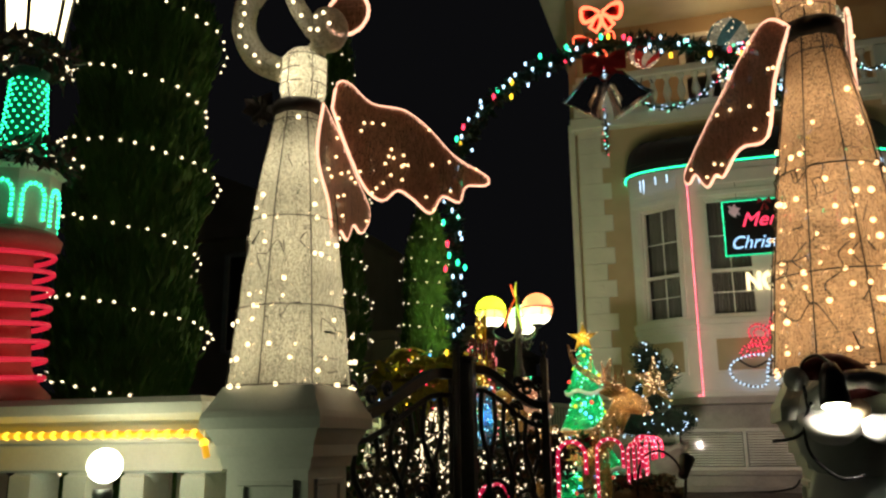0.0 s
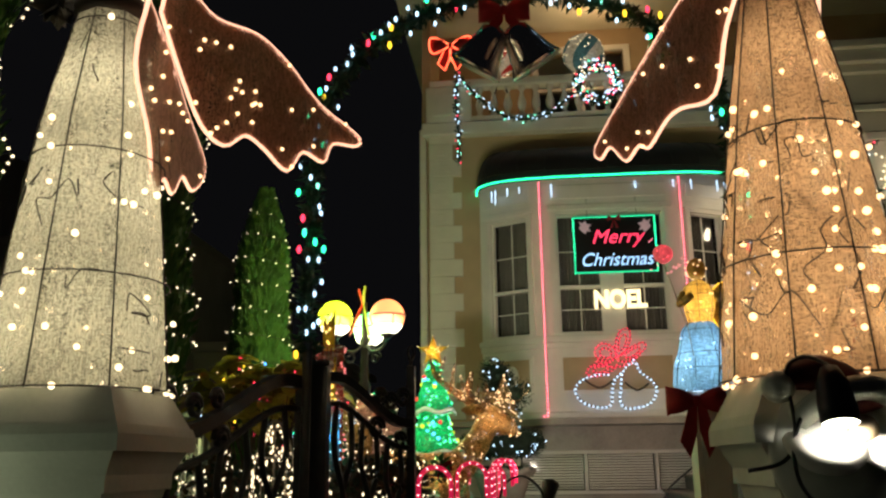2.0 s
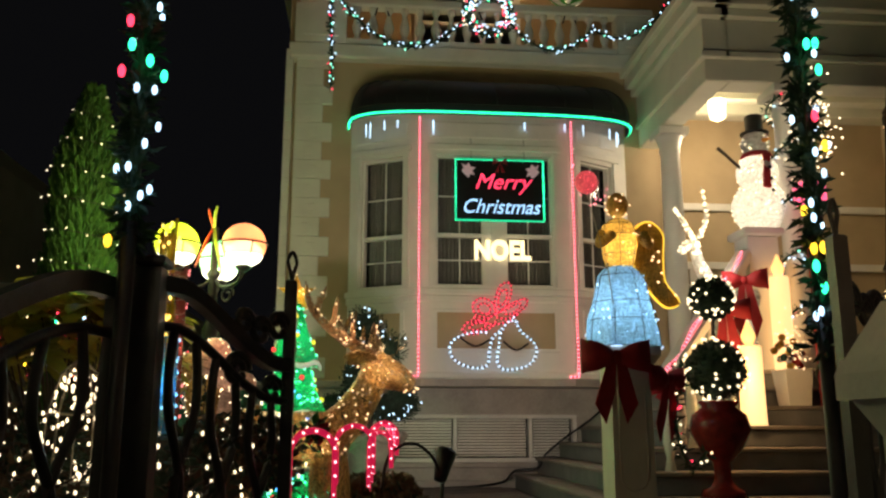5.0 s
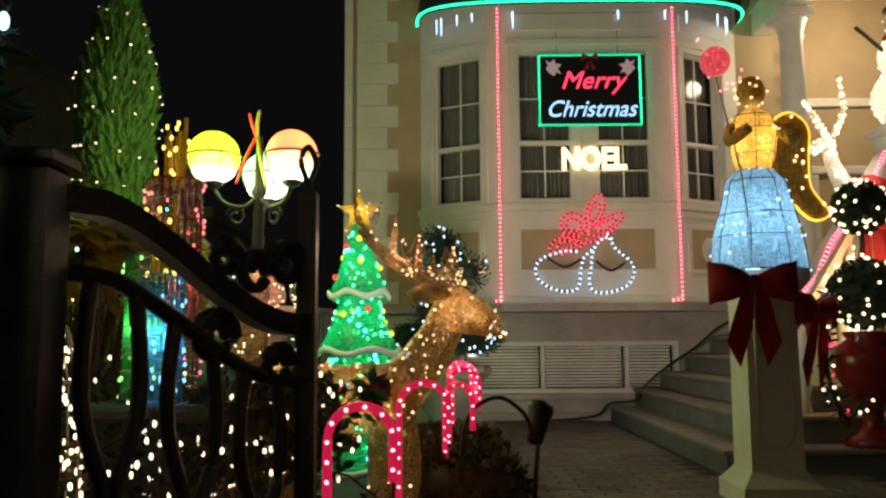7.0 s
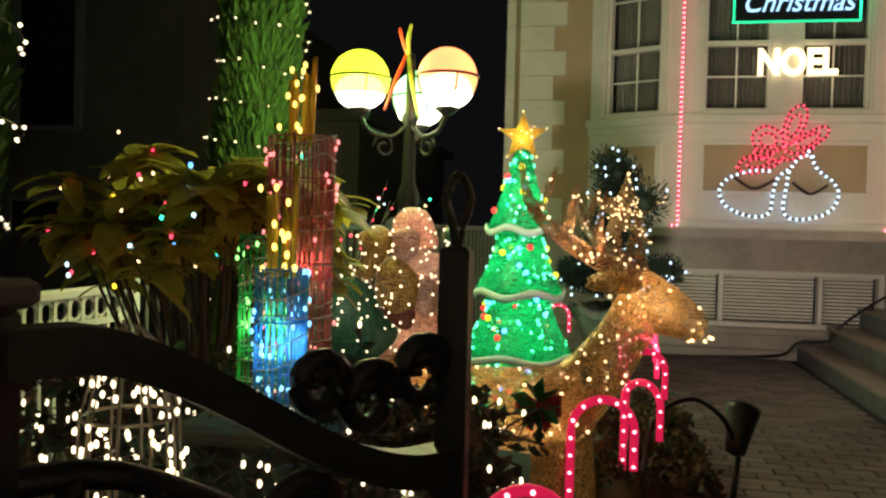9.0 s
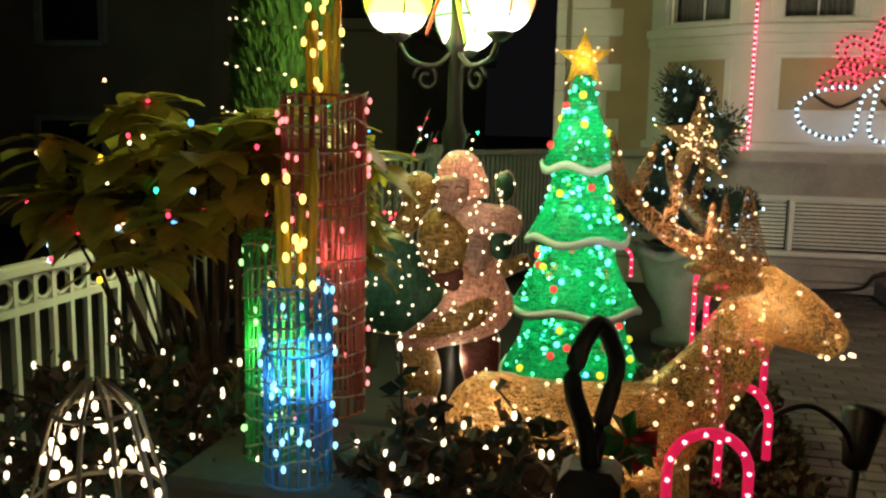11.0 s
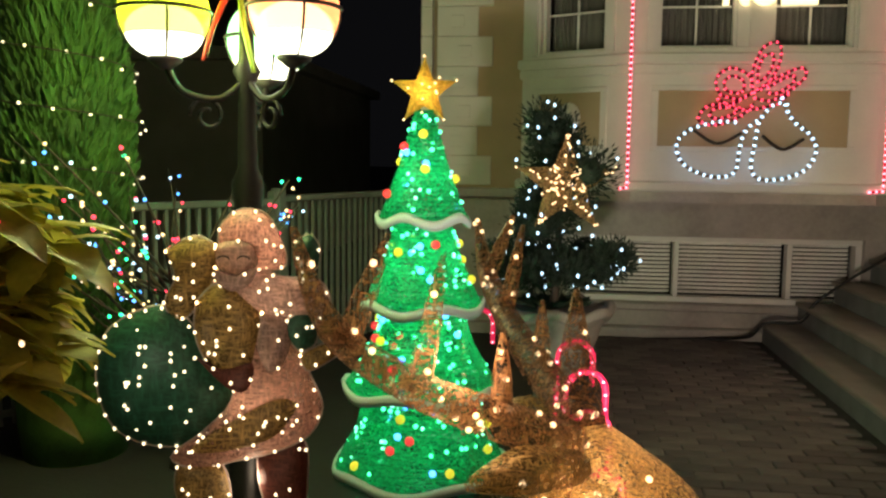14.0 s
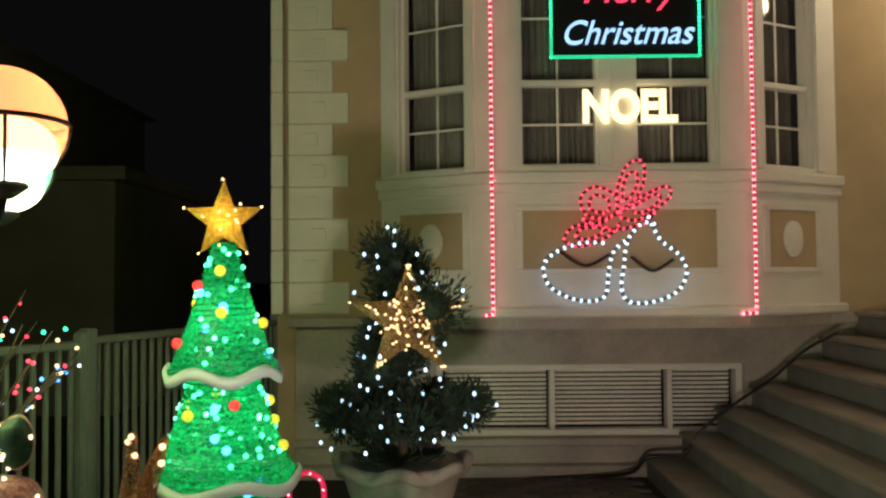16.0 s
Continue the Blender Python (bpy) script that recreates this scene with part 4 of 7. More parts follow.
for dx, m in ((-0.16, GRIB), (-0.08, GRIB), (0.10, GRIB), (0.17, GRIB), (0.02, RRIB)):
    ms = Mesh()
    ms.tube([(-2.55, -8.58, 0.42), (-2.55 + dx * 0.5, -8.58, 0.32), (-2.55 + dx, -8.57, 0.16)], 0.012, m, 5)
    part("ribbon", ms, fl)


def wing(ms, outline, place, rz, net, edge, rnd, nb, bulb, flip=1):
    m = pose(*place, 0, 0, rz)
    out = spline([(flip * x, 0, z) for x, z in outline] + [(flip * outline[0][0], 0, outline[0][1])], 4)[:-1]
    ol = [(p.x, p.z) for p in out]
    ms.prism(ol if flip > 0 else ol[::-1], 0.012, net, m)
    ms.tube([m @ p for p in out], 0.008, edge, 6, True)
    xs_, zs_ = [p[0] for p in ol], [p[1] for p in ol]
    cnt, tries = 0, 0
    while cnt < nb and tries < 900:
        tries += 1
        x, z = rnd.uniform(min(xs_), max(xs_)), rnd.uniform(min(zs_), max(zs_))
        inside = False
        for (x1, z1), (x2, z2) in zip(ol, ol[1:] + ol[:1]):
            if (z1 > z) != (z2 > z) and x < (x2 - x1) * (z - z1) / (z2 - z1) + x1:
                inside = not inside
        if inside:
            ms.bulbs([m @ Vector((x, -0.015, z))], 0.011, bulb)
            cnt += 1


def skirt(ms, x, y, prof, net, rnd, bulbs, bulb_mat, seg=24, wires=6, lean=0.0, rb=0.012, tangle=14, flat=False):
    """A netted cone on wire hoops with a string of bulbs and loose cable inside."""
    z0 = prof[0][1]
    vs, fs = [], []
    fine = []
    for (r0, a), (r1, b) in zip(prof, prof[1:]):
        k = max(1, int((b - a) / 0.06))
        fine += [(r0 + (r1 - r0) * i / k, a + (b - a) * i / k) for i in range(k)]
    fine.append(prof[-1])
    for r, z in fine:
        for q in range(seg):
            t = 2 * math.pi * q / seg
            f = 1 + 0.012 * math.sin(23 * z + 5 * q) if flat else 1 + 0.05 * math.cos(6 * t) + 0.03 * math.sin(17 * z + 3 * t)
            vs.append((x + r * f * math.cos(t) + lean * (z - z0), y + r * f * math.sin(t), z))
    for k in range(len(fine) - 1):
        for q in range(seg):
            fs.append((k * seg + q, k * seg + (q + 1) % seg, (k + 1) * seg + (q + 1) % seg, (k + 1) * seg + q))
    ms.add(vs, fs, net, not flat)

    def at(u, t, g=1.0):
        i = min(len(fine) - 1, int(u * (len(fine) - 1)))
        r, z = fine[i]
        return Vector((x + r * g * math.cos(t) + lean * (z - z0), y + r * g * math.sin(t), z))
    for q in range(wires):
        t = 2 * math.pi * q / wires + (0.0 if flat else 0.3)
        ms.tube([at(i / 10, t, 1.02) for i in range(11)], 0.0028, WIRE, 5)
    for u in (0.0, 0.3, 0.62, 0.98):
        ms.tube([at(u, 2 * math.pi * i / 24, 1.02) for i in range(24)], 0.0028, WIRE, 5, True)
    for _ in range(tangle):
        u, t = rnd.uniform(0.02, 0.8), rnd.uniform(0, 6.28)
        pts = []
        for i in range(6):
            pts.append(at(min(0.99, max(0, u)), t, rnd.uniform(0.9, 1.03)))
            u += rnd.uniform(-0.06, 0.06)
            t += rnd.uniform(-0.3, 0.35)
        ms.tube(spline(pts, 5), 0.0026, WIRE, 4)
    for _ in range(bulbs):
        u = 1 - math.sqrt(rnd.uniform(0.0, 1))
        ms.bulbs([at(min(0.99, u), rnd.uniform(0, 6.28), rnd.uniform(0.85, 1.04))], rb * rnd.uniform(0.8, 1.2), bulb_mat)


WING_BIG = [(-0.02, -0.10), (0, 0.03), (0.05, 0.035), (0.15, -0.07), (0.30, -0.10), (0.42, -0.20), (0.56, -0.37), (0.74, -0.50), (0.73, -0.55), (0.62, -0.55), (0.58, -0.64), (0.49, -0.60), (0.43, -0.69), (0.34, -0.60), (0.27, -0.55), (0.2, -0.60), (0.12, -0.52), (0.04, -0.30)]
WING_LOW = [(-0.05, -0.10), (0.02, -0.26), (0.09, -0.46), (0.17, -0.66), (0.17, -0.75), (0.13, -0.80), (0.09, -0.74), (0.06, -0.81), (0.03, -0.75), (0.0, -0.79), (-0.02, -0.6), (-0.07, -0.35)]
WING_R = [(0.05, -0.04), (0, 0.02), (-0.06, -0.02), (-0.20, -0.27), (-0.30, -0.47), (-0.385, -0.655), (-0.37, -0.71), (-0.335, -0.66), (-0.29, -0.73), (-0.25, -0.67), (-0.22, -0.68), (-0.17, -0.58), (-0.13, -0.54), (-0.05, -0.51), (-0.01, -0.26)]

# the wings sweep back from the shoulders
WING_BIG = [(x * 1.5, z + 0.38 * x) for x, z in WING_BIG]
WING_LOW = [(x * 3.7, z + 1.27 * x) for x, z in WING_LOW]
WING_R = [(x * 2.37, z - 0.69 * x) for x, z in WING_R]
rnd = random.Random(11)
ms = Mesh()
ax, ay = -1.86, -8.15
skirt(ms, ax, ay, [(0.30, 0.94), (0.265, 1.3), (0.205, 1.85), (0.13, 2.25), (0.115, 2.32)], NETC, rnd, 120, N_BULB, 8, 8, rb=0.014, tangle=24, flat=True)
skirt(ms, ax + 0.02, ay, [(0.10, 2.34), (0.12, 2.45), (0.115, 2.60), (0.06, 2.66)], NETC, rnd, 22, N_BULB, tangle=2)
ms.lathe((ax, ay, 0), [(0.13, 2.29), (0.14, 2.32), (0.13, 2.36)], WIRE, 16)
for i in range(30):
    leaf_tuft(ms, Vector((ax - 0.16, ay - 0.1, 2.33)), Vector((rnd.gauss(-0.6, 1), rnd.gauss(0, 1), rnd.gauss(0, 1))), 0.10, WIRE, rnd)
ms.ball((ax + 0.15, ay, 2.76), 0.105, NETC, 10, (1, 1, 1.15))
ms.tube([(ax + 0.07, ay, 2.62), (ax + 0.12, ay, 2.70)], 0.05, NETC, 10)
ms.bulbs([(ax + 0.15 + rnd.gauss(0, 0.06), ay - 0.1, 2.76 + rnd.gauss(0, 0.06)) for _ in range(5)], 0.014, N_BULB)
horn = spline([(ax - 0.09, ay - 0.02, 2.56), (ax - 0.22, ay - 0.05, 2.63), (ax - 0.31, ay - 0.05, 2.80), (ax - 0.30, ay - 0.03, 2.98), (ax - 0.2, ay, 3.12)], 5)
ms.tube(horn, 0.065, NETC, 10)
ms.bulbs([p + Vector((rnd.gauss(0, 0.02), -0.06, 0)) for p in along(horn, 0.07)], 0.014, N_BULB)
arm = spline([(ax + 0.10, ay - 0.06, 2.72), (ax + 0.02, ay - 0.08, 2.86), (ax - 0.06, ay - 0.08, 3.02), (ax - 0.2, ay, 3.14)], 5)
ms.tube(arm, 0.045, NETC, 10)
ms.bulbs([p + Vector((0, -0.045, 0)) for p in along(arm, 0.09)], 0.013, N_BULB)
halo = [Vector((ax + 0.22 + 0.12 * math.cos(t), ay + 0.08, 2.88 + 0.12 * math.sin(t))) for t in [i * math.pi / 12 for i in range(24)]]
ms.tube(halo, 0.010, ROPE_P, 6, True)
ms.prism([(p.x - ax, p.z) for p in halo], 0.006, WINGN, pose(ax, ay + 0.085, 0))
wing(ms, WING_BIG, (ax + 0.2, ay + 0.02, 2.43), 62, WINGN, ROPE_P, rnd, 26, W_BULB)
wing(ms, WING_LOW, (ax + 0.2, ay + 0.0, 2.43), 97, WINGN, ROPE_P, rnd, 12, W_BULB)
# unseen lamps inside the skirt stand in for the bulb string
for z, e in ((1.15, 2.9), (1.6, 2.4), (2.0, 2.0), (2.5, 2.2)):
    lamp("angel_fill", "POINT", STREET @ Vector((ax, ay, z)), e, (1, 0.90, 0.68), 0.05)
# extra lamp in the air before the horn, added to brighten it
lamp("angel_fill", "POINT", STREET @ Vector((ax - 0.12, ay - 0.28, 2.80)), 1.1, (1, 0.90, 0.68), 0.03)
solid("angel_figure", ms, "champagne netted angel figure with lit wings on a pier", "light figure", group="angel figures")

layout[0] = STREET_R
rnd = random.Random(12)
ms = Mesh()
ax = 0.56
skirt(ms, ax, ay, [(0.30, 0.94), (0.265, 1.3), (0.19, 1.85), (0.12, 2.25), (0.105, 2.34)], NETG, rnd, 150, W_BULB, 9, 9, rb=0.015, tangle=46, flat=True)
skirt(ms, ax - 0.01, ay, [(0.10, 2.38), (0.11, 2.46), (0.13, 2.58), (0.12, 2.70), (0.05, 2.76)], NETG, rnd, 26, W_BULB, tangle=2)
ms.lathe((ax, ay, 0), [(0.115, 2.32), (0.13, 2.36), (0.12, 2.40)], WIRE, 16)
ms.ball((ax, ay, 2.88), 0.105, NETG, 10, (1, 1, 1.15))
for s in (-1, 1):
    arm = spline([(ax + s * 0.12, ay, 2.66), (ax + s * 0.22, ay - 0.1, 2.75), (ax + s * 0.12, ay - 0.2, 2.95)], 5)
    ms.tube(arm, 0.04, NETG, 8)
    ms.bulbs([p + Vector((0, -0.04, 0)) for p in along(arm, 0.09)], 0.013, W_BULB)
wing(ms, WING_R, (ax - 0.15, ay + 0.02, 2.45), -63, WINGN, ROPE_P, rnd, 14, W_BULB)
wing(ms, WING_R, (ax + 0.15, ay + 0.02, 2.45), 82, WINGN, ROPE_P, rnd, 14, W_BULB, -1)
for z, e in ((1.15, 4.6), (1.6, 3.4), (2.0, 2.0), (2.55, 1.3)):
    lamp("angel_fill", "POINT", STREET_R @ Vector((ax, ay, z)), e, (1, 0.76, 0.50), 0.05)
solid("angel_figure", ms, "gold netted angel figure with lit wings on a pier", "light figure", group="angel figures")

# figure and floodlight on the front of the pier
layout[0] = Matrix()
ms = Mesh()
fx, fy = 0.475, -8.72
PALE = mat("pale_figure", (0.50, 0.52, 0.47), 0.6, var=0.1)
DARKRED = mat("dark_red_cap", (0.09, 0.012, 0.014), 0.7)
ms.ball((fx, fy + 0.03, 0.72), 0.20, PALE, 16, (0.92, 0.45, 0.95))
for sx in (-1, 1):
    ms.tube(spline([(fx + sx * 0.01, fy - 0.10, 0.735), (fx + sx * 0.06, fy - 0.125, 0.715), (fx + sx * 0.12, fy - 0.11, 0.72), (fx + sx * 0.165, fy - 0.07, 0.76)], 5),
            [0.028 + 0.026 * math.sin(math.pi * k / 15) ** 0.8 - 0.014 * k / 15 for k in range(16)], WHITE, 12)
ms.ball((fx, fy - 0.12, 0.775), 0.034, TAN, 10)
ms.tube(spline([(fx - 0.13, fy - 0.06, 0.80), (fx - 0.06, fy - 0.11, 0.855), (fx + 0.03, fy - 0.115, 0.87), (fx + 0.13, fy - 0.06, 0.835)], 5), 0.030, PALE, 10)
ms.tube(spline([(fx + 0.02, fy + 0.02, 0.82), (fx, fy + 0.01, 0.88), (fx - 0.06, fy - 0.02, 0.915), (fx - 0.12, fy - 0.05, 0.905), (fx - 0.16, fy - 0.06, 0.885)], 5),
        [0.088 - 0.068 * (k / 20) ** 0.8 for k in range(21)], DARKRED, 14)
ms.ball((fx - 0.168, fy - 0.06, 0.88), 0.040, PALE, 12)
ms.lathe((fx, fy + 0.05, -0.2), [(0.17, 0), (0.20, 0.3), (0.19, 0.6), (0.13, 0.80)], PALE, 18, squash=0.55)
solid("pier_figure", ms, "pale rounded ornamental figure with a dark cap", "ornament")
fl = thing("floodlight", (0.40, -8.91, 0.78), "black plastic floodlight aimed down at the figure", "floodlight")
ms = Mesh()
ms.lathe((0.40, -8.91, 0.785), [(0.044, 0), (0.043, 0.04), (0.036, 0.10), (0.020, 0.135), (0.008, 0.14)], BLACKP, 18, pose(0, 0, 0, -14))
part("housing", ms, fl)
ms = Mesh()
ms.lathe((0.40, -8.91, 0.784), [(0.040, 0), (0.040, 0.004)], FLOODGLASS, 18, pose(0, 0, 0, -14))
part("lens", ms, fl)
for pts in ([(0.40, -8.88, 0.92), (0.37, -8.82, 0.95), (0.33, -8.80, 0.93), (0.325, -8.80, 0.88), (0.33, -8.80, 0.76), (0.30, -8.78, 0.70), (0.22, -8.76, 0.68)],
            [(0.36, -8.80, 0.83), (0.315, -8.83, 0.74), (0.325, -8.83, 0.64), (0.40, -8.84, 0.57), (0.47, -8.84, 0.58)],
            [(0.41, -8.86, 0.90), (0.50, -8.82, 0.87), (0.58, -8.82, 0.83), (0.62, -8.80, 0.77), (0.70, -8.78, 0.72)]):
    ms = Mesh()
    ms.tube(spline(pts), 0.0055, BLACKP)
    part("cable", ms, fl)

# ---- tower lantern on the wall ----
layout[0] = STREET
tx, ty = -3.60, -8.15
tower = thing("tower_lantern", (tx, ty, 0.91), "tall lantern tower wrapped in red and green lights", "lantern")
CORAL = mat("coral_plaster", (0.55, 0.10, 0.10), 0.6)
ms = Mesh()
ms.lathe((tx, ty, 0), [(0.27, 0.91), (0.27, 0.95), (0.20, 1.02), (0.16, 1.1), (0.12, 1.5), (0.12, 1.7), (0.25, 1.76), (0.26, 1.8), (0.22, 1.84)], CORAL, 20)
part("base", ms, tower)
for i in range(8):
    z = 1.04 + 0.095 * i
    ring = [(tx + 0.225 * math.cos(t), ty + 0.225 * math.sin(t), z + 0.01 * math.sin(t * 2)) for t in [q * math.pi / 12 for q in range(25)]]
    a, b = Mesh(), Mesh()
    a.tube(ring, 0.014, ROPE_R, 6)
    b.bulbs(along(ring, 0.07), 0.012, PT_BULB)
    o = part("rope_ring", a, tower, "red rope light ring")
    tagged(part("bulb_string", b, o), kind="stuff")
ms = Mesh()
ms.lathe((tx, ty, 0), [(0.22, 1.84), (0.22, 2.16), (0.25, 2.18), (0.12, 2.26)], PIERM, 8, smooth=False)
part("gallery", ms, tower)
for q in range(8):
    t = math.pi / 8 + q * math.pi / 4
    c = Vector((tx + 0.212 * math.cos(t), ty + 0.212 * math.sin(t), 1.87))
    u = Vector((-math.sin(t), math.cos(t), 0))
    arch = [c + u * -0.06, c + u * -0.06 + Vector((0, 0, 0.14))] + [c + u * (-0.06 * math.cos(w)) + Vector((0, 0, 0.14 + 0.08 * math.sin(w))) for w in [k * math.pi / 8 for k in range(1, 8)]] + [c + u * 0.06 + Vector((0, 0, 0.14)), c + u * 0.06]
    b = Mesh()
    b.bulbs(along(arch, 0.028), 0.012, G_BULB)
    tagged(part("arch_string", b, tower, "green light arch"), kind="stuff")
ms = Mesh()
ms.lathe((tx, ty, 0), [(0.12, 2.26), (0.095, 2.4), (0.085, 2.75), (0.11, 2.8)], mat("green_pole", (0.02, 0.16, 0.09), 0.6), 16)
part("pole", ms, tower)
b = Mesh()
for i in range(13):
    for q in range(14):
        t = q * math.pi / 7 + i * 0.22
        r = 0.125 - 0.002 * i
        b.bulbs([(tx + r * math.cos(t), ty + r * math.sin(t), 2.32 + 0.034 * i)], 0.009, G_BULB)
tagged(part("pole_string", b, tower, "green net lights"), kind="stuff")
for z, r in ((2.26, 0.24), (2.88, 0.19)):
    a, b = Mesh(), Mesh()
    ring = [Vector((tx + r * math.cos(t), ty + r * math.sin(t), z)) for t in [q * math.pi / 12 for q in range(25)]]
    fuzz(a, along(ring, 0.03), 0.08, 7, 0.09, TWIG, rnd)
    fuzz(a, along(ring, 0.06), 0.08, 4, 0.10, GARLAND, rnd)
    b.bulbs([p + Vector((rnd.gauss(0, 0.04), rnd.gauss(0, 0.04), rnd.gauss(0, 0.04))) for p in along(ring, 0.06)], 0.014, N_BULB)
    tagged(part("garland", a, tower, "brown and green twig garland"), kind="stuff")
    tagged(part("garland_string", b, tower), kind="stuff")
ms = Mesh()
ms.lathe((tx, ty, 0), [(0.15, 3.0), (0.20, 3.42)], LAMPGLASS, 6, smooth=False)
part("lantern_glass", ms, tower)
for q in range(6):
    t = q * math.pi / 3
    ms = Mesh()
    ms.tube([(tx + 0.155 * math.cos(t), ty + 0.155 * math.sin(t), 2.98), (tx + 0.21 * math.cos(t), ty + 0.21 * math.sin(t), 3.44)], 0.012, IRON, 5)
    part("glazing_bar", ms, tower)
ms = Mesh()
ms.lathe((tx, ty, 0), [(0.17, 2.96), (0.17, 3.0)], IRON, 6, smooth=False)
part("lantern_base", ms, tower)
ms = Mesh()
ms.lathe((tx, ty, 0), [(0.24, 3.43), (0.1, 3.6), (0.02, 3.7)], IRON, 6, smooth=False)
part("cap", ms, tower)

# ---- arch over the gate ----
layout[0] = Matrix()
rnd = random.Random(21)
archx, archy = -0.31, -7.58
legs = [[Vector((archx + s * 0.89, archy, -0.15)), Vector((archx + s * 0.89, archy, 1.2))] for s in (-1, 1)]
line = [Vector((archx - 0.89, archy, 1.15 + 0.1 * i)) for i in range(9)]
line += [Vector((archx - 0.89 * math.cos(t), archy, 2.0 + 0.74 * math.sin(t))) for t in [q * math.pi / 24 for q in range(1, 24)]]
line += [Vector((archx + 0.89, archy, 2.0 - 0.1 * i)) for i in range(12)]
arch = thing("garland_arch", (archx, archy, 0), "garland arch with large coloured bulbs over the gate", "arch")
a = Mesh()
a.tube(line, 0.018, GARLAND, 6)
fuzz(a, along(line, 0.012), 0.04, 10, 0.05, GARLAND, rnd)
tagged(part("greenery", a, arch), kind="stuff")
for leg in legs:
    q = Mesh()
    q.tube(leg, 0.02, IRON, 8)
    part("leg", q, arch, "thin dark metal leg")
C9 = {}
for p in along(line, 0.035):
    m = rnd.choice([C_BULB, C_BULB, C_BULB, C_BULB, C_BULB, G_BULB, G_BULB, R_BULB, Y_BULB, COOLG])
    d = Vector((rnd.gauss(0, 1), rnd.gauss(-0.8, 0.8), rnd.gauss(0, 1))).normalized()
    big = 0.0095 if m in (C_BULB, COOLG) else 0.0125
    C9.setdefault(m.name, (m, Mesh()))[1].bulbs([p + d * 0.06], big, m, 1.9)
for m, q in C9.values():
    tagged(part("bulb_string", q, arch), kind="stuff")
bells = thing("silver_bells", (archx - 0.04, archy - 0.08, 2.3), "pair of silver bells with a red bow", "bell ornament")
for s in (-1, 1):
    ms = Mesh()
    ms.lathe((archx - 0.04 + s * 0.03, archy - 0.09, 2.53), [(0.125, -0.2), (0.12, -0.195), (0.095, -0.15), (0.075, -0.08), (0.06, -0.02), (0.03, 0.0), (0.01, 0.005)], SILVER, 20, pose(0, 0, 0, 14, -s * 32, 0))
    part("bell", ms, bells)
ribbon_bow("red_bow", (archx - 0.04, archy - 0.12, 2.58), 0.11, REDV, "red bow above the silver bells", tails=0.5)
ribbon_bow("light_bow", (archx - 0.04, archy - 0.10, 2.86), 0.10, REDV, "small red bow edged with light on the arch", EDGE_R, tails=0.6)

# ---- iron gate ----
def bar(ms, a, b, r=0.012, seg=6):
    ms.tube([a, b], r, IRON, seg)


def gate_leaf(name, p0, p1, ztop0, ztop1, label, finial=True, thick=0.025):
    p0, p1 = Vector((*p0, 0)), Vector((*p1, 0))
    d = p1 - p0
    th = thing(name, p0, label, "gate")

    def top(u):
        w = min(1.0, max(0.0, (u - 0.14) / 0.78))
        return ztop0 + (ztop1 - ztop0) * (w * w * (3 - 2 * w)) ** 0.85
    def at(u, z):
        return p0 + d * u + Vector((0, 0, z))
    ms = Mesh()
    side = Vector((-d.y, d.x, 0)).normalized()
    band = [(at(i / 20, top(i / 20)), i) for i in range(21)]
    vs = [p + side * sx * 0.021 + Vector((0, 0, sz * thick)) for p, i in band for sx, sz in ((-1, -1), (1, -1), (1, 1), (-1, 1))]
    ms.add(vs, [(i * 4 + q, i * 4 + (q + 1) % 4, i * 4 + 4 + (q + 1) % 4, i * 4 + 4 + q) for i in range(20) for q in range(4)] + [(3, 2, 1, 0), (80, 81, 82, 83)], IRON)
    part("top_rail", ms, th)
    ms = Mesh()
    ms.tube([at(i / 14, top(i / 14) - 0.11) for i in range(15)], 0.014, IRON, 6)
    part("second_rail", ms, th)
    ms = Mesh()
    ms.tube([at(0, -0.02), at(1, -0.02)], 0.022, IRON, 6)
    part("bottom_rail", ms, th)
    for u, r in ((0.0, 0.022), (1.0, 0.019)):
        ms = Mesh()
        z1 = top(u) + (0.0 if u == 0 else 0.27)
        ms.box(at(u, (z1 - 0.3) / 2), (r * 2, r * 2, z1 + 0.3), IRON, bevel=0.006)
        part("stile", ms, th)
    for i in range(1, 7):
        u = i / 7
        ms = Mesh()
        h = top(u) - 0.11
        s = 1 if i % 2 else -1
        ms.tube(spline([at(u, -0.02), at(u - 0.04 * s, h * 0.25), at(u + 0.09 * s, h * 0.55), at(u - 0.02 * s, h * 0.8), at(u, h)], 5), 0.013, IRON, 6)
        part("bar", ms, th)
    for u, z, r in ((0.30, 0.42, 0.09), (0.68, 0.36, 0.09), (0.5, 0.15, 0.07), (0.62, top(0.62) + 0.065, 0.035), (0.75, top(0.75) + 0.075, 0.042), (0.90, top(0.9) + 0.115, 0.045), (0.58, top(0.58) - 0.09, 0.05), (0.86, top(0.86) - 0.08, 0.04)):
        ms = Mesh()
        pts = [at(u, z) + (d.normalized() * math.cos(t) + Vector((0, 0, 1)) * math.sin(t)) * r * (1 - t / 14) for t in [k * 0.45 for k in range(22)]]
        ms.tube(pts, 0.012, IRON, 6)
        part("scroll", ms, th)
    if finial:
        ms = Mesh()
        z = top(1) + 0.265
        pts = [at(1, z), at(1.015, z + 0.03), at(1.04, z + 0.065), at(1.0, z + 0.095), at(0.96, z + 0.065), at(0.985, z + 0.03), at(1, z)]
        ms.tube(spline(pts, 5), 0.006, IRON, 6)
        part("finial", ms, th)
    return th


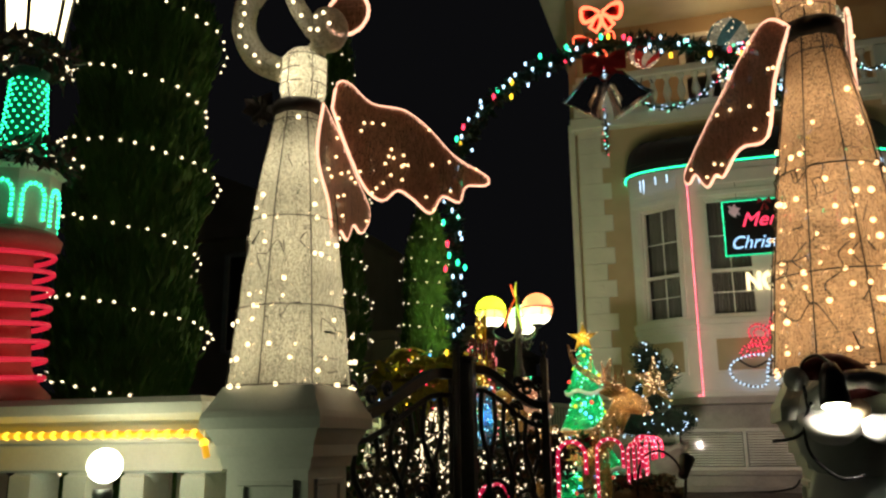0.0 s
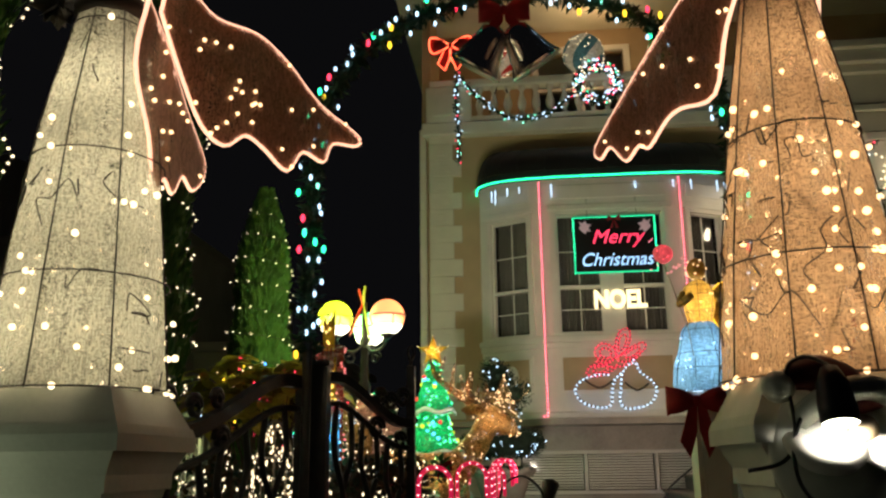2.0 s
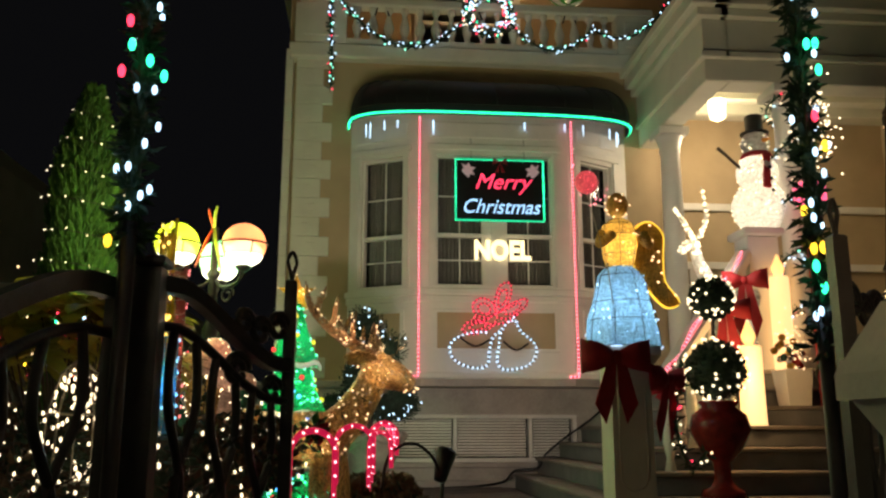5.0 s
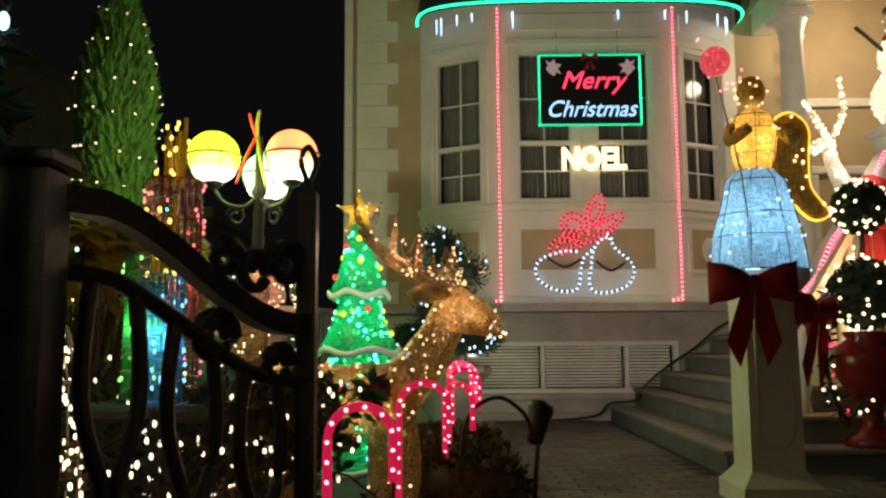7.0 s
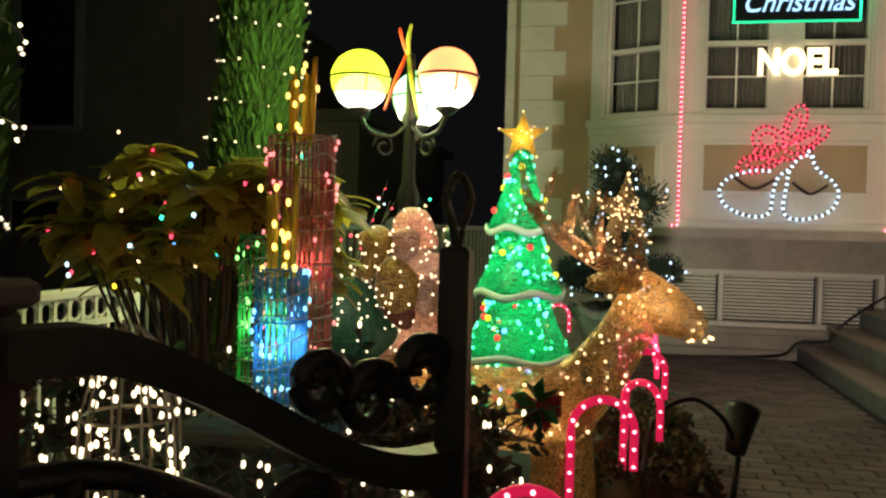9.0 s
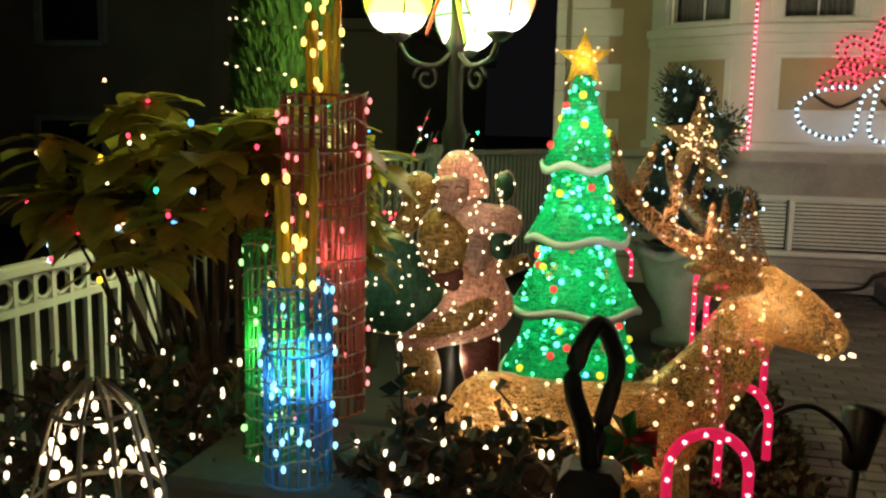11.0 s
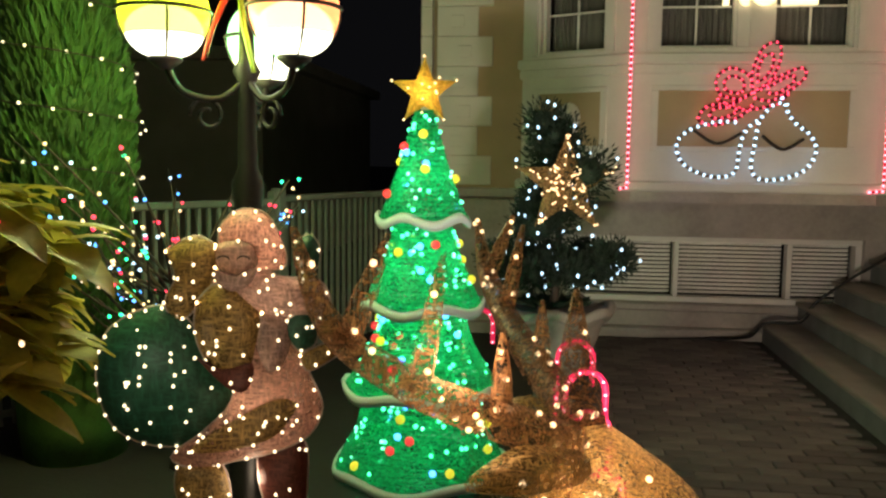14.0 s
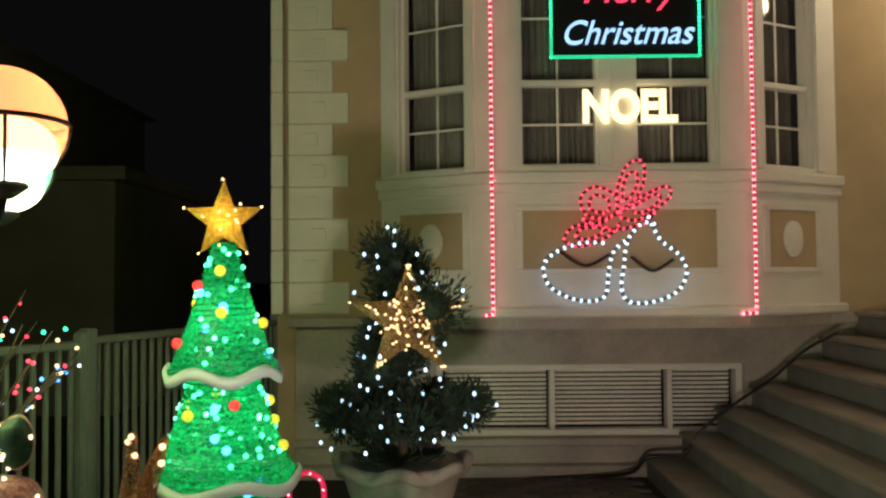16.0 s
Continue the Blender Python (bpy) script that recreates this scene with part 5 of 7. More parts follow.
gate_leaf("iron_gate", (-1.16, -7.45), (-0.85, -7.00), 1.07, 0.89, "black wrought iron gate leaf standing open", thick=0.021)
gate_leaf("iron_gate", (0.95, -7.45), (0.53, -7.76), 1.07, 0.89, "black wrought iron gate leaf folded back", thick=0.021)
gate_leaf("iron_fence_panel", (-1.24, -7.5), (-1.47, -8.45), 1.04, 0.80, "black wrought iron panel beside the pier", False)
ms = Mesh()
ms.box((-1.17, -7.47, 0.36), (0.075, 0.075, 1.5), IRON, bevel=0.008)
ms.box((-1.17, -7.47, 1.12), (0.095, 0.095, 0.025), IRON, bevel=0.006)
solid("gate_post", ms, "black iron gate post with flat cap", "gate post")

# ---- garden: lamp post ----
lp = thing("lamp_post", (-1.70, -3.72, 0), "black iron lamp post with yellow, red and green globes", "lamp post")
ms = Mesh()
ms.lathe((-1.70, -3.72, 0), [(0.14, 0), (0.14, 0.1), (0.09, 0.16), (0.08, 0.5), (0.06, 0.6), (0.05, 0.7), (0.045, 1.2), (0.065, 1.24), (0.05, 1.28), (0.06, 1.36), (0.035, 1.42), (0.03, 1.72), (0.05, 1.76), (0.03, 1.8), (0.02, 2.1)], POSTP, 16)
part("pole", ms, lp)
for (gx, gy, gz), gm, nm in (((-1.93, -3.88, 1.94), GLOBE_Y, "yellow glass globe"), ((-1.47, -3.90, 1.94), GLOBE_R, "red and cream glass globe"), ((-1.70, -3.50, 1.90), GLOBE_G, "green glass globe")):
    ms = Mesh()
    ms.ball((gx, gy, gz), 0.150, gm, 18)
    gl = part("globe", ms, lp, nm)
    gl.visible_shadow = False
    ms = Mesh()
    ms.ball((gx, gy, gz - 0.065), 0.115, GLOBE_CORE, 16, (1.12, 1.12, 0.8))
    part("lamp_bulb", ms, gl).visible_shadow = False
    ms = Mesh()
    ms.tube([(gx + 0.155 * math.cos(t), gy + 0.155 * math.sin(t), gz + 0.005) for t in [k * math.pi / 16 for k in range(32)]], 0.007, IRON, 6, True)
    for k in range(4):
        t = k * math.pi / 2 + 0.5
        ms.tube([(gx + 0.155 * math.cos(t) * math.cos(w), gy + 0.155 * math.sin(t) * math.cos(w), gz + 0.155 * math.sin(w)) for w in [-1.45 + i * 0.16 for i in range(10)]], 0.005, IRON, 5)
    ms.lathe((gx, gy, gz), [(0.02, -0.19), (0.06, -0.16), (0.05, -0.14)], IRON, 12)
    part("globe_cage", ms, lp, "iron band and straps round the globe")
    ms = Mesh()
    d = Vector((gx + 1.70, gy + 3.72, 0))
    b0 = Vector((-1.70, -3.72, 0))
    ms.tube(spline([b0 + Vector((0, 0, 1.74)), b0 + d * 0.35 + Vector((0, 0, 1.66)), b0 + d * 0.8 + Vector((0, 0, 1.68)), b0 + d + Vector((0, 0, 1.77))]), 0.013, POSTP)
    ms.tube([b0 + d * (0.5 + 0.22 * math.cos(t) * (1 - t / 12)) + Vector((0, 0, 1.60 + 0.065 * math.sin(t) * (1 - t / 12))) for t in [k * 0.4 for k in range(22)]], 0.008, POSTP)
    part("arm", ms, lp, "scrolled iron arm")
RIB = [mat("ribbon_red", (0.5, 0.05, 0.02), 0.5), mat("ribbon_green", (0.25, 0.4, 0.05), 0.5)]
for k, (dx, dz) in enumerate(((-0.03, 0.12), (0.03, 0.14), (-0.10, -0.30), (0.08, -0.34))):
    ms = Mesh()
    pts = spline([(-1.70, -3.80, 2.08), (-1.70 + dx * 0.5, -3.86, 2.08 + dz * 0.5), (-1.70 + dx, -3.87, 2.08 + dz)], 5)
    ms.tube(pts, 0.014, RIB[k % 2], 4, r1=0.008)
    part("ribbon", ms, lp, "thin red and green ribbon")

# ---- light-up tree ----
rnd = random.Random(31)
cx, cy = -1.19, -2.85
tree = thing("light_tree", (cx, cy, 0), "green tinsel cone tree with white trims and a gold star", "christmas tree")
tiers = [(1.68, 0.04, 1.19, 0.205), (1.19, 0.125, 0.80, 0.275), (0.80, 0.18, 0.42, 0.355), (0.42, 0.26, 0.04, 0.40)]
# baubles get a glow of their own in place of light on them
ORN_R, ORN_Y = emit("red_bauble_glow", (0.9, 0.05, 0.05), 0.8), emit("yellow_bauble_glow", (0.85, 0.75, 0.05), 0.7)
TREE_G = emit("tree_green_bulb", (0.08, 1, 0.45), 3.2)
for z1, r1, z0, r0 in tiers:
    ms = Mesh()
    ms.lathe((cx, cy, 0), [(r0, z0), (r0 * 0.82 + r1 * 0.18, z0 + (z1 - z0) * 0.15), ((r0 + r1) * 0.46, (z0 + z1) / 2), (r1, z1)], TREEN, 32)
    tr = part("tier", ms, tree)
    ms = Mesh()
    turns = int((z1 - z0) / 0.022)
    pts = []
    for i in range(turns * 20):
        u = i / (turns * 20)
        r = (r0 + (r1 - r0) * u) * (1 - 0.10 * math.sin(math.pi * u)) + 0.004
        t = 2 * math.pi * i / 20
        pts.append((cx + r * math.cos(t), cy + r * math.sin(t), z0 + (z1 - z0) * u))
    ms.tube(pts, 0.004, TREEN, 4)
    part("tinsel_coil", ms, tr)
    ms = Mesh()
    seg = 60
    vs = []
    for i in range(seg):
        t = 2 * math.pi * i / seg
        w = 0.018 * math.sin(5 * t + z0 * 9)
        for dr, dz in ((0.004, 0.022), (0.017, 0.004), (0.012, -0.024), (-0.006, -0.020)):
            vs.append((cx + (r0 + dr) * math.cos(t), cy + (r0 + dr) * math.sin(t), z0 + w + dz))
    ms.add(vs, [(i * 4 + q, ((i + 1) % seg) * 4 + q, ((i + 1) % seg) * 4 + (q + 1) % 4, i * 4 + (q + 1) % 4) for i in range(seg) for q in range(4)], TRIM, True)
    part("trim", ms, tr, "white scalloped trim")
    for col, cnt, rad in ((COOLG, int(50 * r0 + 6), 0.011), (TREE_G, int(100 * r0 + 6), 0.013), (B_BULB, int(18 * r0 + 1), 0.022)):
        b = Mesh()
        for _ in range(cnt):
            u, t = rnd.uniform(0.08, 0.95), rnd.uniform(0, 6.283)
            r = (r0 + (r1 - r0) * u) * (1 - 0.10 * math.sin(math.pi * u)) + 0.006
            b.bulbs([(cx + r * math.cos(t), cy + r * math.sin(t), z0 + (z1 - z0) * u)], rad, col)
        tagged(part("bulb_string", b, tr), kind="stuff")
    for _ in range(int(16 * r0 + 3)):
        b = Mesh()
        col = rnd.choice([R_BULB, Y_BULB])
        u, t = rnd.uniform(0.15, 0.8), rnd.uniform(0, 6.283)
        r = (r0 + (r1 - r0) * u) * (1 - 0.10 * math.sin(math.pi * u)) + 0.015
        b.ball((cx + r * math.cos(t), cy + r * math.sin(t), z0 + (z1 - z0) * u), 0.021, ORN_R if col is R_BULB else ORN_Y, 6)
        part("bauble", b, tr)


def star_mesh(ms, c, R, depth, material, rz=0.0, r_in=0.42):
    m = pose(*c, 0, 0, rz)
    ring = [(R * (1 if i % 2 == 0 else r_in) * math.sin(i * math.pi / 5), R * (1 if i % 2 == 0 else r_in) * math.cos(i * math.pi / 5)) for i in range(10)]
    vs = [m @ Vector((x, 0, z)) for x, z in ring] + [m @ Vector((0, -depth, 0)), m @ Vector((0, depth, 0))]
    ms.add(vs, [((i + 1) % 10, i, 10) for i in range(10)] + [(i, (i + 1) % 10, 11) for i in range(10)], material)
    return [m @ Vector((x, -depth * 0.4, z)) for x, z in ring]


ms = Mesh()
ring = star_mesh(ms, (cx, cy, 1.765), 0.155, 0.045, STARN)
st = part("star", ms, tree, "gold tinsel star")
b = Mesh()
b.bulbs([(cx + rnd.gauss(0, 0.05), cy - 0.045, 1.765 + rnd.gauss(0, 0.05)) for _ in range(9)] + ring[::2], 0.007, W_BULB)
tagged(part("bulb_string", b, st), kind="stuff")
lamp("star_bulb", "POINT", (cx, cy, 1.765), 0.5, (1, 0.75, 0.3), 0.03)
for z, e in ((1.35, 1.8), (0.95, 3.4), (0.6, 4.5), (0.25, 4.5)):
    lamp("tree_bulb", "POINT", (cx, cy, z), e, (0.25, 1, 0.5), 0.06)

# ---- reindeer ----
def limb(ms, pts, radii, material, seg=12, n=5):
    line = spline(pts, n)
    k = len(radii) - 1
    rr = []
    for i in range(len(line)):
        u = i / (len(line) - 1) * k
        a = min(k - 1, int(u))
        rr.append(radii[a] + (radii[a + 1] - radii[a]) * (u - a))
    ms.tube(line, rr, material, seg)
    return line, rr


def shell_bulbs(b, line, rr, cnt, rnd, rad, material):
    for _ in range(cnt):
        i = rnd.randrange(1, len(line) - 1)
        d = Vector((rnd.gauss(0, 1), rnd.gauss(-0.5, 1), rnd.gauss(0.2, 1))).normalized()
        b.bulbs([line[i] + d * rr[i]], rad, material)


rnd = random.Random(41)
deer = thing("reindeer_figure", (-1.05, -5.5, 0), "tan rattan reindeer figure covered in warm lights", "light figure")
b = Mesh()
ms = Mesh()
ln = limb(ms, [(-1.25, -5.57, 0.63), (-1.18, -5.57, 0.66), (-1.02, -5.55, 0.655), (-0.85, -5.52, 0.65), (-0.72, -5.49, 0.69)], [0.05, 0.13, 0.118, 0.132, 0.10], DEERN, 18)
part("body", ms, deer)
shell_bulbs(b, *ln, 70, rnd, 0.0075, W_BULB)
ms = Mesh()
ln = limb(ms, [(-0.82, -5.50, 0.63), (-0.70, -5.47, 0.74), (-0.61, -5.46, 0.87), (-0.56, -5.46, 0.97)], [0.12, 0.095, 0.078, 0.075], DEERN, 16)
part("neck", ms, deer)
shell_bulbs(b, *ln, 36, rnd, 0.0075, W_BULB)
ms = Mesh()
ln = limb(ms, [(-0.62, -5.45, 1.00), (-0.56, -5.46, 0.985), (-0.47, -5.48, 0.95), (-0.395, -5.505, 0.91), (-0.375, -5.51, 0.90)], [0.045, 0.092, 0.072, 0.042, 0.016], DEERN, 16)
part("head", ms, deer)
shell_bulbs(b, *ln, 14, rnd, 0.0075, W_BULB)
for px, py, q in ((-1.19, -5.63, 0.03), (-1.17, -5.49, -0.02), (-0.80, -5.58, -0.02), (-0.76, -5.42, 0.04)):
    ms = Mesh()
    ln = limb(ms, [(px, py, 0.58), (px + q, py, 0.36), (px + q * 0.5, py, 0.20), (px + q, py, 0.0)], [0.07, 0.045, 0.032, 0.03], DEERN, 10)
    part("leg", ms, deer)
    shell_bulbs(b, *ln, 9, rnd, 0.0075, W_BULB)
for s in (-1, 1):
    ms = Mesh()
    limb(ms, [(-0.57, -5.46 + s * 0.06, 1.03), (-0.65, -5.45 + s * 0.12, 1.04), (-0.72, -5.45 + s * 0.16, 1.03)], [0.022, 0.036, 0.006], DEERN, 8)
    part("ear", ms, deer)
ANT = netting("antler_tinsel", (0.52, 0.27, 0.14), 0.385, 130, through_light=0.5, low=0.3)
ANTLERS = (
    [(-0.58, -5.49, 1.05), (-0.68, -5.55, 1.10), (-0.78, -5.63, 1.16), (-0.87, -5.71, 1.25), (-0.90, -5.76, 1.37)],
    [(-0.56, -5.43, 1.06), (-0.63, -5.27, 1.10), (-0.70, -5.08, 1.16), (-0.75, -4.93, 1.23), (-0.775, -4.85, 1.33)],
)
for base in ANTLERS:
    ms = Mesh()
    ln = limb(ms, base, [0.030, 0.030, 0.024, 0.018, 0.004], ANT, 10)
    shell_bulbs(b, *ln, 12, rnd, 0.006, W_BULB)
    line = ln[0]
    for u, rise, back in ((0.25, 0.12, 0.0), (0.5, 0.17, 0.03), (0.72, 0.13, 0.05)):
        p = line[int(u * (len(line) - 1))]
        ln = limb(ms, [p, p + Vector((back * 0.5, 0, rise * 0.5)), p + Vector((back, 0, rise))], [0.017, 0.014, 0.003], ANT, 8)
        shell_bulbs(b, *ln, 2, rnd, 0.006, W_BULB)
    part("antler", ms, deer, "brown tinsel antler")
ms = Mesh()
ln = limb(ms, [(-0.56, -5.42, 1.04), (-0.575, -5.34, 1.13), (-0.575, -5.27, 1.24)], [0.034, 0.030, 0.004], ANT, 10)
shell_bulbs(b, *ln, 5, rnd, 0.006, W_BULB)
part("antler_blade", ms, deer, "broad brown tinsel antler blade")
tagged(part("bulb_string", b, deer), kind="stuff")
for p in ((-1.15, -5.55, 0.64), (-0.85, -5.52, 0.64), (-0.55, -5.46, 0.97)):
    lamp("deer_bulb", "POINT", p, 1.2, (1, 0.7, 0.4), 0.03)
lamp("deer_bulb", "POINT", (-0.72, -5.60, 1.2), 1.2, (1, 0.7, 0.4), 0.03)
ribbon_bow("red_bow", (-0.84, -5.68, 0.69), 0.065, REDV, "red bow with green holly on the reindeer", tails=0.8)
ms = Mesh()
for i in range(9):
    t = i * 0.7
    leaf_tuft(ms, Vector((-0.84, -5.69, 0.70)), Vector((math.cos(t), -0.3, math.sin(t))), 0.085, mat("holly", (0.02, 0.12, 0.02), 0.4) if i == 0 else bpy.data.materials["holly"], rnd, 0.3)
solid("holly_sprig", ms, "green holly leaves behind the red bow", "holly")

# ---- candy canes ----
def cane(x, y, top, rz, r=0.085, ground=0.0):
    th = thing("candy_cane", (x, y, ground), "glowing pink-red candy cane light in the bed", "candy cane", "candy canes")
    m = pose(x, y, 0, 0, 0, rz)
    zc = top - r
    pts = [m @ Vector((-r, 0, ground + (zc - ground) * i / 12)) for i in range(13)] + [m @ Vector((-r * math.cos(t), 0, zc + r * math.sin(t))) for t in [k * math.pi / 12 for k in range(1, 13)]] + [m @ Vector((r, 0, zc - 0.05)), m @ Vector((r, 0, zc - 0.11))]
    a, b = Mesh(), Mesh()
    a.tube(pts, 0.0125, CANEM, 8)
    part("tube", a, th)
    b.bulbs([p + Vector((0, -0.009, 0)) for p in along(pts, 0.05)], 0.008, CANE_B)
    tagged(part("bulb_string", b, th), kind="stuff")


CANEM = emit("cane_pink", (0.85, 0.015, 0.09), 0.5)
CANE_B = emit("cane_bulb", (1, 0.35, 0.40), 4)
for x, y, top, rz, r in ((-0.66, -5.62, 0.71, 10, 0.09), (-0.97, -2.32, 0.69, 10, 0.075), (-0.53, -5.12, 0.68, -40, 0.075), (-0.50, -4.72, 0.73, 15, 0.075), (-0.50, -4.25, 0.73, 20, 0.075),
                        (-0.48, -3.75, 0.73, 20, 0.075), (-0.50, -3.25, 0.73, 15, 0.075), (-0.80, -6.45, 0.69, 10, 0.085), (-1.22, -6.75, 0.45, 30, 0.10)):
    cane(x, y, top, rz, r)

# ---- hedge and spotlight ----
rnd = random.Random(51)
hedge = thing("low_hedge", (-0.55, -4.3, 0), "low dry brown clipped hedge beside the path", "hedge")
ms = Mesh()
nx, ny = 8, 26
vs, fs = [], []
for j in range(ny + 1):
    for i in range(nx + 1):
        u, v = i / nx, j / ny
        h = 0.36 * min(1, 6 * u * (1 - u) + 0.05) * min(1, 9 * v * (1 - v) + 0.02)
        vs.append((-0.86 + 0.66 * u + rnd.uniform(-0.015, 0.015), -5.4 + 2.1 * v + rnd.uniform(-0.015, 0.015), h + rnd.uniform(-0.02, 0.02)))
for j in range(ny):
    for i in range(nx):
        k = j * (nx + 1) + i
        fs.append((k, k + 1, k + nx + 2, k + nx + 1))
ms.add(vs, fs, SOIL, True)
part("hedge_core", ms, hedge, "dense brown clipped twigs")
ms = Mesh()
for _ in range(6500):
    p = Vector(rnd.choice(vs)) + Vector((rnd.uniform(-0.05, 0.05), rnd.uniform(-0.05, 0.05), rnd.uniform(-0.02, 0.02)))
    leaf_tuft(ms, p, Vector((rnd.gauss(0, 1), rnd.gauss(0, 1), rnd.gauss(0.8, 0.8))), rnd.uniform(0.025, 0.05), SOIL if rnd.random() < 0.7 else NEEDLE, rnd, 0.3)
tagged(part("foliage", ms, hedge), kind="stuff")
sp = thing("garden_spotlight", (-0.18, -4.9, 0.3), "black garden spotlight with a looping cable", "spotlight")
ms = Mesh()
ms.lathe((-0.18, -4.92, 0.50), [(0.012, -0.1), (0.035, -0.09), (0.045, -0.02), (0.06, 0.06), (0.062, 0.08)], BLACKP, 16, pose(0, 0, 0, -30, 15, 0))
part("housing", ms, sp)
ms = Mesh()
ms.tube(spline([(-0.2, -4.96, 0.44), (-0.25, -5.0, 0.55), (-0.36, -5.05, 0.62), (-0.48, -5.1, 0.56), (-0.52, -5.15, 0.40), (-0.52, -5.2, 0.30)]), 0.009, BLACKP)
part("cable", ms, sp)
ms = Mesh()
ms.tube([(-0.18, -4.92, 0.44), (-0.2, -4.92, 0.2), (-0.2, -4.92, 0.0)], 0.012, BLACKP)
part("spike", ms, sp)
ms = Mesh()
ms.tube(spline([(0.2, 0.35, 0.02), (0.7, 0.36, 0.04), (0.98, 0.2, 0.10), (1.1, 0.15, 0.22), (1.35, 0.12, 0.25), (1.45, 0.1, 0.40), (1.70, 0.1, 0.60), (2.0, 0.1, 0.80), (2.25, 0.12, 1.0), (2.5, 0.15, 1.12)]), 0.014, BLACKP)
solid("power_cable", ms, "black power cable lying up the steps", "cable")

# ---- potted conifer with a star ----
POTLEAF = mat("clipped_conifer", (0.012, 0.026, 0.013), 0.75, var=0.5, scale=10, grain=80, bump=0.2)
rnd = random.Random(61)
px, py = -0.58, -1.82
pot = thing("potted_conifer", (px, py, 0), "clipped conifer in a pale stone urn with cool lights", "potted plant")
ms = Mesh()
ms.lathe((px, py, 0), [(0.17, 0), (0.17, 0.06), (0.10, 0.10), (0.12, 0.2), (0.22, 0.36), (0.27, 0.5), (0.28, 0.54), (0.31, 0.58), (0.32, 0.62), (0.30, 0.64), (0.25, 0.62)], TERRA, 28)
rim = [(px + (0.315 + 0.02 * math.sin(7 * t)) * math.cos(t), py + (0.315 + 0.02 * math.sin(7 * t)) * math.sin(t), 0.615 + 0.022 * math.sin(7 * t)) for t in [k * math.pi / 42 for k in range(84)]]
ms.tube(rim, 0.032, TERRA, 8, True)
part("urn", ms, pot, "pale stone urn with a scalloped rim")
ms = Mesh()
ms.tube([(px, py, 0.6), (px + 0.02, py, 1.0), (px, py, 1.6)], 0.03, TWIG, 8, r1=0.01)
part("trunk", ms, pot)
a = Mesh()
clumps = [(Vector((px + 0.32 * math.cos(t) * q, py + 0.30 * math.sin(t) * q, 0.88 + rnd.uniform(-0.05, 0.06))), 0.10) for t in [k * 0.55 for k in range(12)] for q in (0.7, 1.1)]
clumps += [(Vector((px + rnd.gauss(0, 0.08), py + rnd.gauss(0, 0.08), 1.10 + 0.052 * i)), 0.20 - 0.005 * i) for i in range(12)]
clumps += [(Vector((px - 0.12 + rnd.gauss(0, 0.03), py, 1.1 + 0.05 * i)), 0.11) for i in range(4)]
for c, r in clumps:
    a.ball(c, r * 0.42, POTLEAF, 8)
    for _ in range(800):
        d = Vector((rnd.gauss(0, 1), rnd.gauss(0, 1), rnd.gauss(0, 1))).normalized()
        leaf_tuft(a, c + d * r * rnd.uniform(0.2, 1), d + Vector((0, 0, 0.4)), rnd.uniform(0.025, 0.045), POTLEAF, rnd, 0.14)
for i in range(160):
    t = rnd.uniform(0, 6.28)
    leaf_tuft(a, Vector((px + 0.2 * math.cos(t) * rnd.random(), py + 0.2 * math.sin(t) * rnd.random(), 0.64)), Vector((math.cos(t), math.sin(t), 0.5)), 0.09, NEEDLE, rnd, 0.12)
tagged(part("foliage", a, pot), kind="stuff")
b = Mesh()
for c, r in clumps:
    for _ in range(rnd.choice([2, 2, 3])):
        d = Vector((rnd.gauss(0, 1), rnd.gauss(-1, 0.5), rnd.gauss(0, 1))).normalized()
        b.bulbs([c + d * (r + 0.04)], 0.010, C_BULB, 1.4)
tagged(part("bulb_string", b, pot), kind="stuff")
sstar = thing("star_ornament", (px + 0.03, py - 0.24, 1.15), "rattan star covered in warm lights on the conifer", "star ornament")
ms = Mesh()
sc_ = (px + 0.05, py - 0.24, 1.34)
ring = star_mesh(ms, sc_, 0.285, 0.04, DEERN, 6)
part("frame", ms, sstar)
b = Mesh()
for _ in range(95):
    i = rnd.randrange(10)
    u = rnd.random() ** 0.6
    b.bulbs([Vector(sc_) + (ring[i] - Vector(sc_)) * u + Vector((rnd.gauss(0, 0.012), -0.035, rnd.gauss(0, 0.012)))], 0.008, W_BULB)
tagged(part("bulb_string", b, sstar), kind="stuff")

# ---- lit figure with a sack ----
rnd = random.Random(71)
ms = Mesh()
F = pose(-1.66, -3.95, 0, 0, 0, 8)


SUITD = netting("brown_tinsel", (0.20, 0.06, 0.04), 0.05, 90, through_light=0.4)
SKIN = netting("pale_rose_mesh", (0.70, 0.46, 0.36), -0.1, 90, through_light=0.4)
BEARD = netting("pale_tinsel", (0.66, 0.44, 0.36), 0.16, 90, through_light=0.4, low=0.45)
FRAMEW = mat("pale_frame_wire", (0.45, 0.36, 0.30), 0.5)


